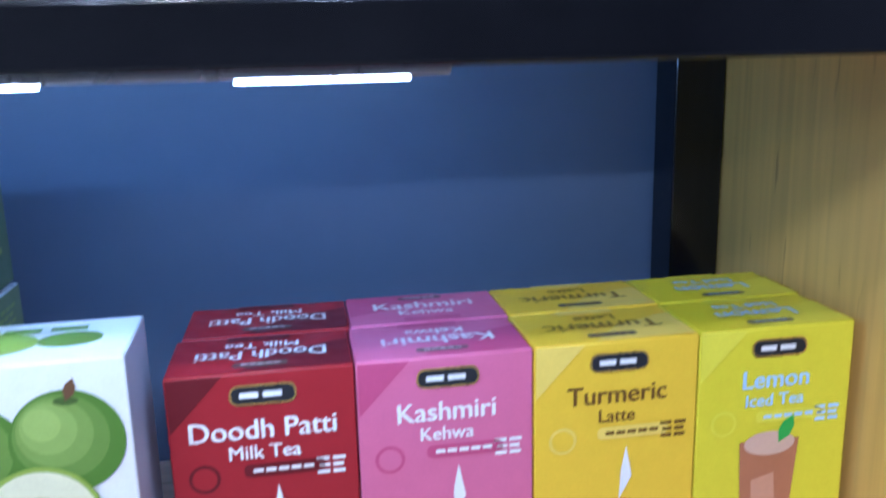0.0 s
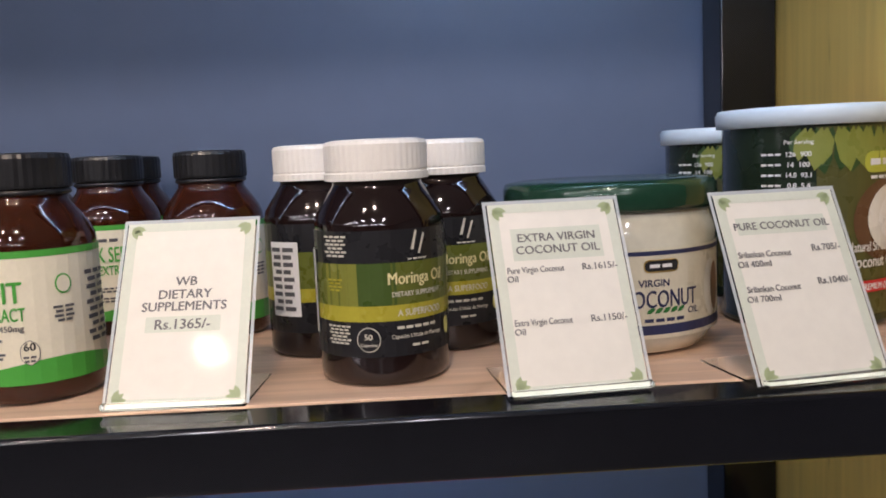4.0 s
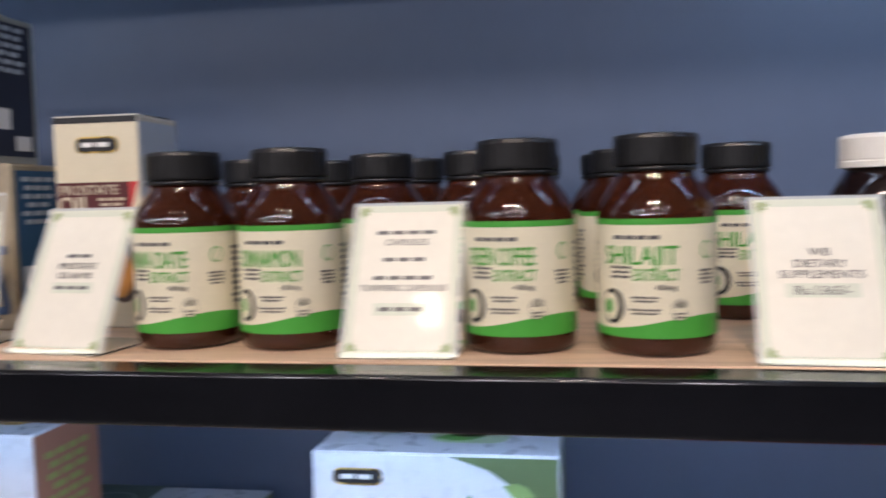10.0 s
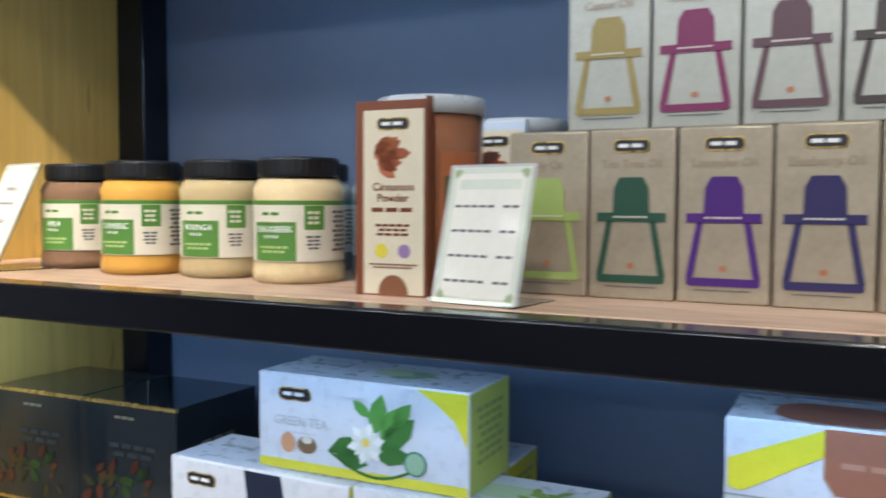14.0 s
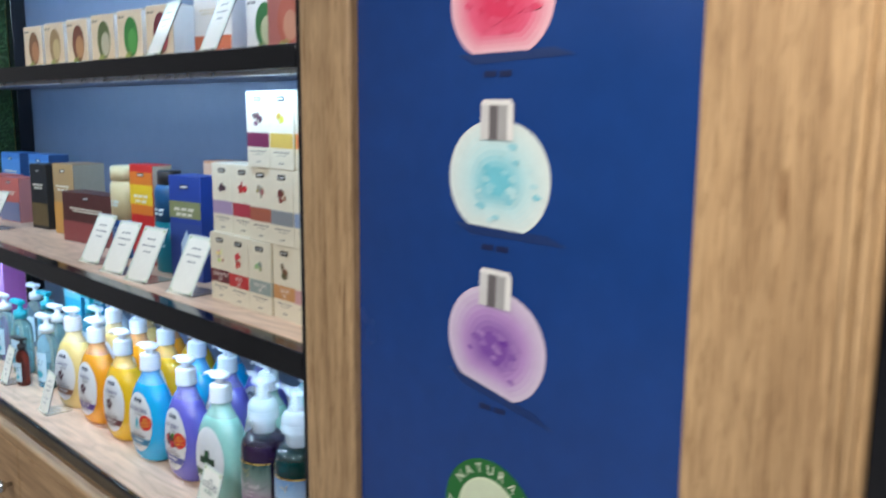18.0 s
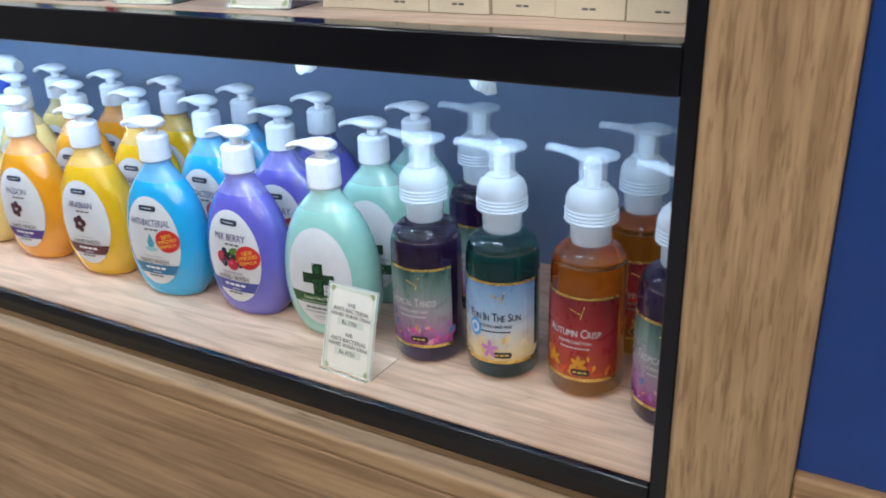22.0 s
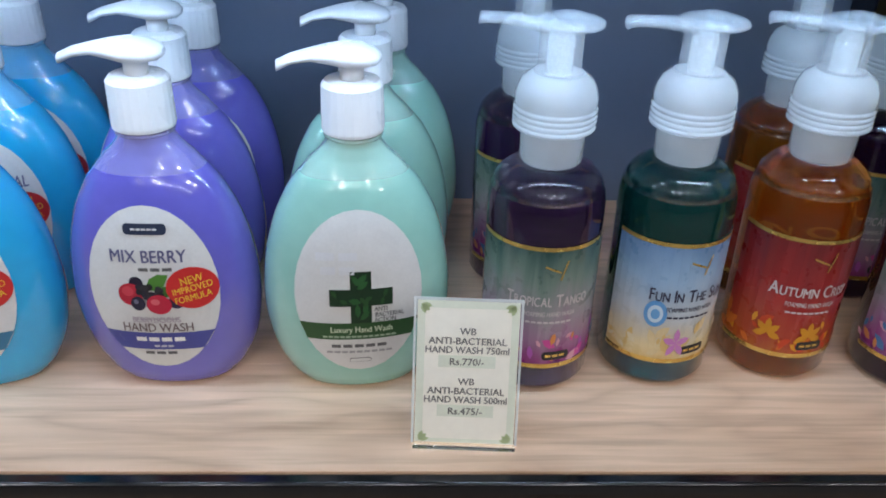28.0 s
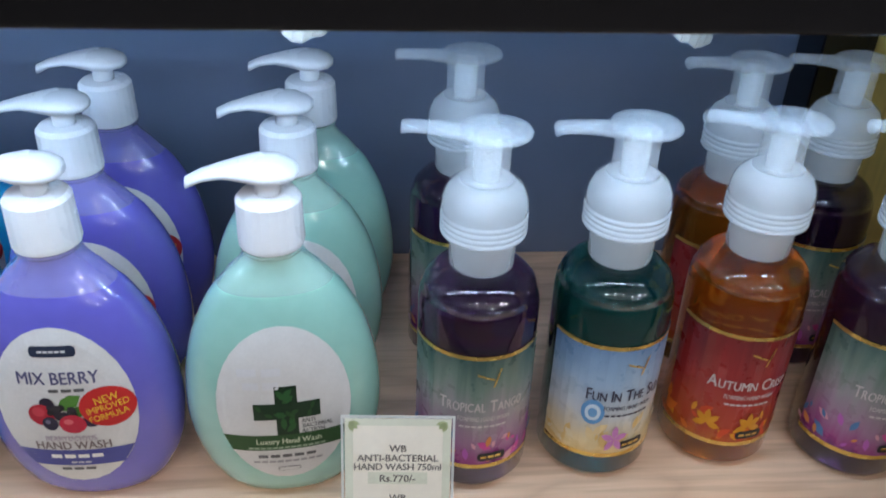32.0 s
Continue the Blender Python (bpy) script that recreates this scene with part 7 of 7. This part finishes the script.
put(window_box(ink(0.05, 0.18, 0.06), ink(0.5, 0.5, 0.3), WHITE), [(-2.3000, 0.130, Z1, 6)])
put(window_box(ink(0.42, 0.12, 0.08), ink(0.48, 0.24, 0.16), ink(0.40, 0.14, 0.12)), [(-2.2150, 0.110, Z1, 6)])
put(window_box(ink(0.42, 0.06, 0.09), ink(0.5, 0.18, 0.2), ink(0.30, 0.05, 0.07)), [(-2.1300, 0.110, Z1, 6), (-2.0500, 0.112, Z1, 6)])

# ---- clear body wash bottles at the far end of the lower shelf ----
def clear_bottle(tint, cap, label, h=0.165, r=0.030):
    b = thing("body_wash_bottle", label, "bottle", "body wash bottles")
    liq = mat("wash_%d_%d_%d" % tuple(v * 99 for v in tint), tint, 0.05, 0, 0.05, 15, trans=0.85, ior=1.3)
    part("bottle", turned([(r * 0.85, 0), (r, 0.003), (r, h * 0.58), (r * 0.85, h * 0.68), (r * 0.45, h * 0.74), (r * 0.42, h * 0.78)], 28, sy=0.75), liq, b, "see-through plastic body")
    part("collar", turned([(r * 0.52, h * 0.76), (r * 0.52, h * 0.86), (r * 0.2, h * 0.87), (r * 0.2, h * 0.94)], 20), cap, b)
    part("nozzle", box(-0.036, 0.012, -0.009, 0.009, h * 0.94, h, 0.003), cap, b)
    print_part("label", [("r", -r * 0.75, h * 0.10, r * 0.75, h * 0.50, ink(0.45, 0.62, 0.70), 0), ("b", 0, h * 0.36, r, h * 0.1, 2, ink(0.05, 0.2, 0.35), 1), ("e", 0, h * 0.2, r * 0.4, h * 0.05, ink(0.05, 0.35, 0.45), 1)], lambda u, v, k: (r * math.sin(u / r), -0.75 * r * math.cos(u / r) - 0.0005 - 0.0002 * k, v), b)
    return b


BLUEW, TEALC = (0.55, 0.80, 0.88), mat("teal_pump_plastic", (0.02, 0.30, 0.36), 0.3)
put(clear_bottle(BLUEW, PUMPW, "pale blue see-through body wash bottle with white pump"), [(-3.1780, 0.115, Z3, 8), (-3.2598, 0.170, Z3, 8), (-3.4670, 0.120, Z3, 8), (-3.1725, 0.230, Z3, 4), (-3.5433, 0.220, Z3, 6), (-3.6306, 0.130, Z3, 6)])
put(clear_bottle((0.40, 0.74, 0.80), TEALC, "aqua see-through body wash bottle with teal pump", 0.175), [(-3.3797, 0.190, Z3, 8), (-3.3252, 0.110, Z3, 8), (-3.2707, 0.255, Z3, 8)])
put(clear_bottle((0.22, 0.04, 0.03), BLKCAP, "small dark red bottle with black pump", 0.11, 0.018), [(-3.2270, 0.075, Z3, 8)])
sp = thing("spray_bottle", "white trigger spray bottle with blue collar", "bottle", m=pose(-3.1289, 0.255, Z3, 0, 0, 10))
part("body", turned([(0.034, 0), (0.037, 0.004), (0.037, 0.11), (0.030, 0.135), (0.014, 0.155), (0.014, 0.17)], 28, sy=0.7), ink(0.55, 0.68, 0.76), sp)
part("collar", turned([(0.017, 0.166), (0.018, 0.168), (0.018, 0.188), (0.015, 0.19)], 28, ribs=0.03), ROYAL, sp, "blue ribbed collar")
bm = add_rings(bmesh.new(), [[(x, hw * math.cos(2 * math.pi * i / 12), z + hh * math.sin(2 * math.pi * i / 12)) for i in range(12)] for x, hw, z, hh in ((0.034, 0.010, 0.205, 0.009), (0.020, 0.013, 0.207, 0.015), (-0.010, 0.013, 0.209, 0.014), (-0.040, 0.010, 0.212, 0.010), (-0.050, 0.007, 0.212, 0.007))])
part("spray_head", bm, PUMPW, sp, "white spray head")
part("trigger", box(-0.034, -0.028, -0.005, 0.005, 0.165, 0.202, 0.002), PUMPW, sp)
put(plain_carton("cyan carton with yellow foot standing against the back", 0.085, 0.040, 0.235, ink(0.05, 0.42, 0.60), [(0.02, 0.2, ink(0.62, 0.50, 0.05)), (0.55, 0.9, ink(0.20, 0.55, 0.66))], side=ink(0.05, 0.3, 0.5)), [(-3.4670, 0.285, Z3, 6), (-3.3579, 0.295, Z3, 6)])
put(plain_carton("lilac carton with magenta edge", 0.085, 0.060, 0.240, ink(0.42, 0.22, 0.50), [(0.02, 0.3, ink(0.35, 0.08, 0.28))], side=ink(0.35, 0.1, 0.3)), [(-3.7178, 0.180, Z3, 6)])

# ---- artificial hedge on the far side panel of the soap bay ----
structure("hedge_backing", box(-3.8895, -3.8865, 0.030, 0.311, 0.879, 2.14), mat("hedge_backing_green", (0.02, 0.05, 0.018), 0.8, 0, 0.4, 60, 0.3), "dark green backing mat of the hedge", "hedge backing")
r = random.Random(12)
verts, faces = [], []
for i in range(9000):
    y, z = r.uniform(0.035, 0.308), r.uniform(0.88, 2.10)
    if any(s - 0.045 < z < s + 0.004 for s in SHELVES):
        continue
    a, l, w = r.uniform(0, 6.3), r.uniform(0.006, 0.014), r.uniform(0.0015, 0.003)
    dx, dy, dz = r.uniform(0.004, 0.013), l * math.cos(a), l * math.sin(a)
    n = len(verts)
    x = -3.8864
    verts += [(x, y - w * math.sin(a), z + w * math.cos(a)), (x, y + w * math.sin(a), z - w * math.cos(a)), (x + dx, y + dy, z + dz)]
    faces.append((n, n + 1, n + 2))
me = bpy.data.meshes.new("artificial_hedge")
me.from_pydata(verts, [], faces)
me.materials.append(mat("hedge_green", (0.035, 0.10, 0.03), 0.6, 0, 0.5, 60))
tagged(new("artificial_hedge", me), "dense green artificial hedge mat on the side panel", "hedge", kind="stuff")
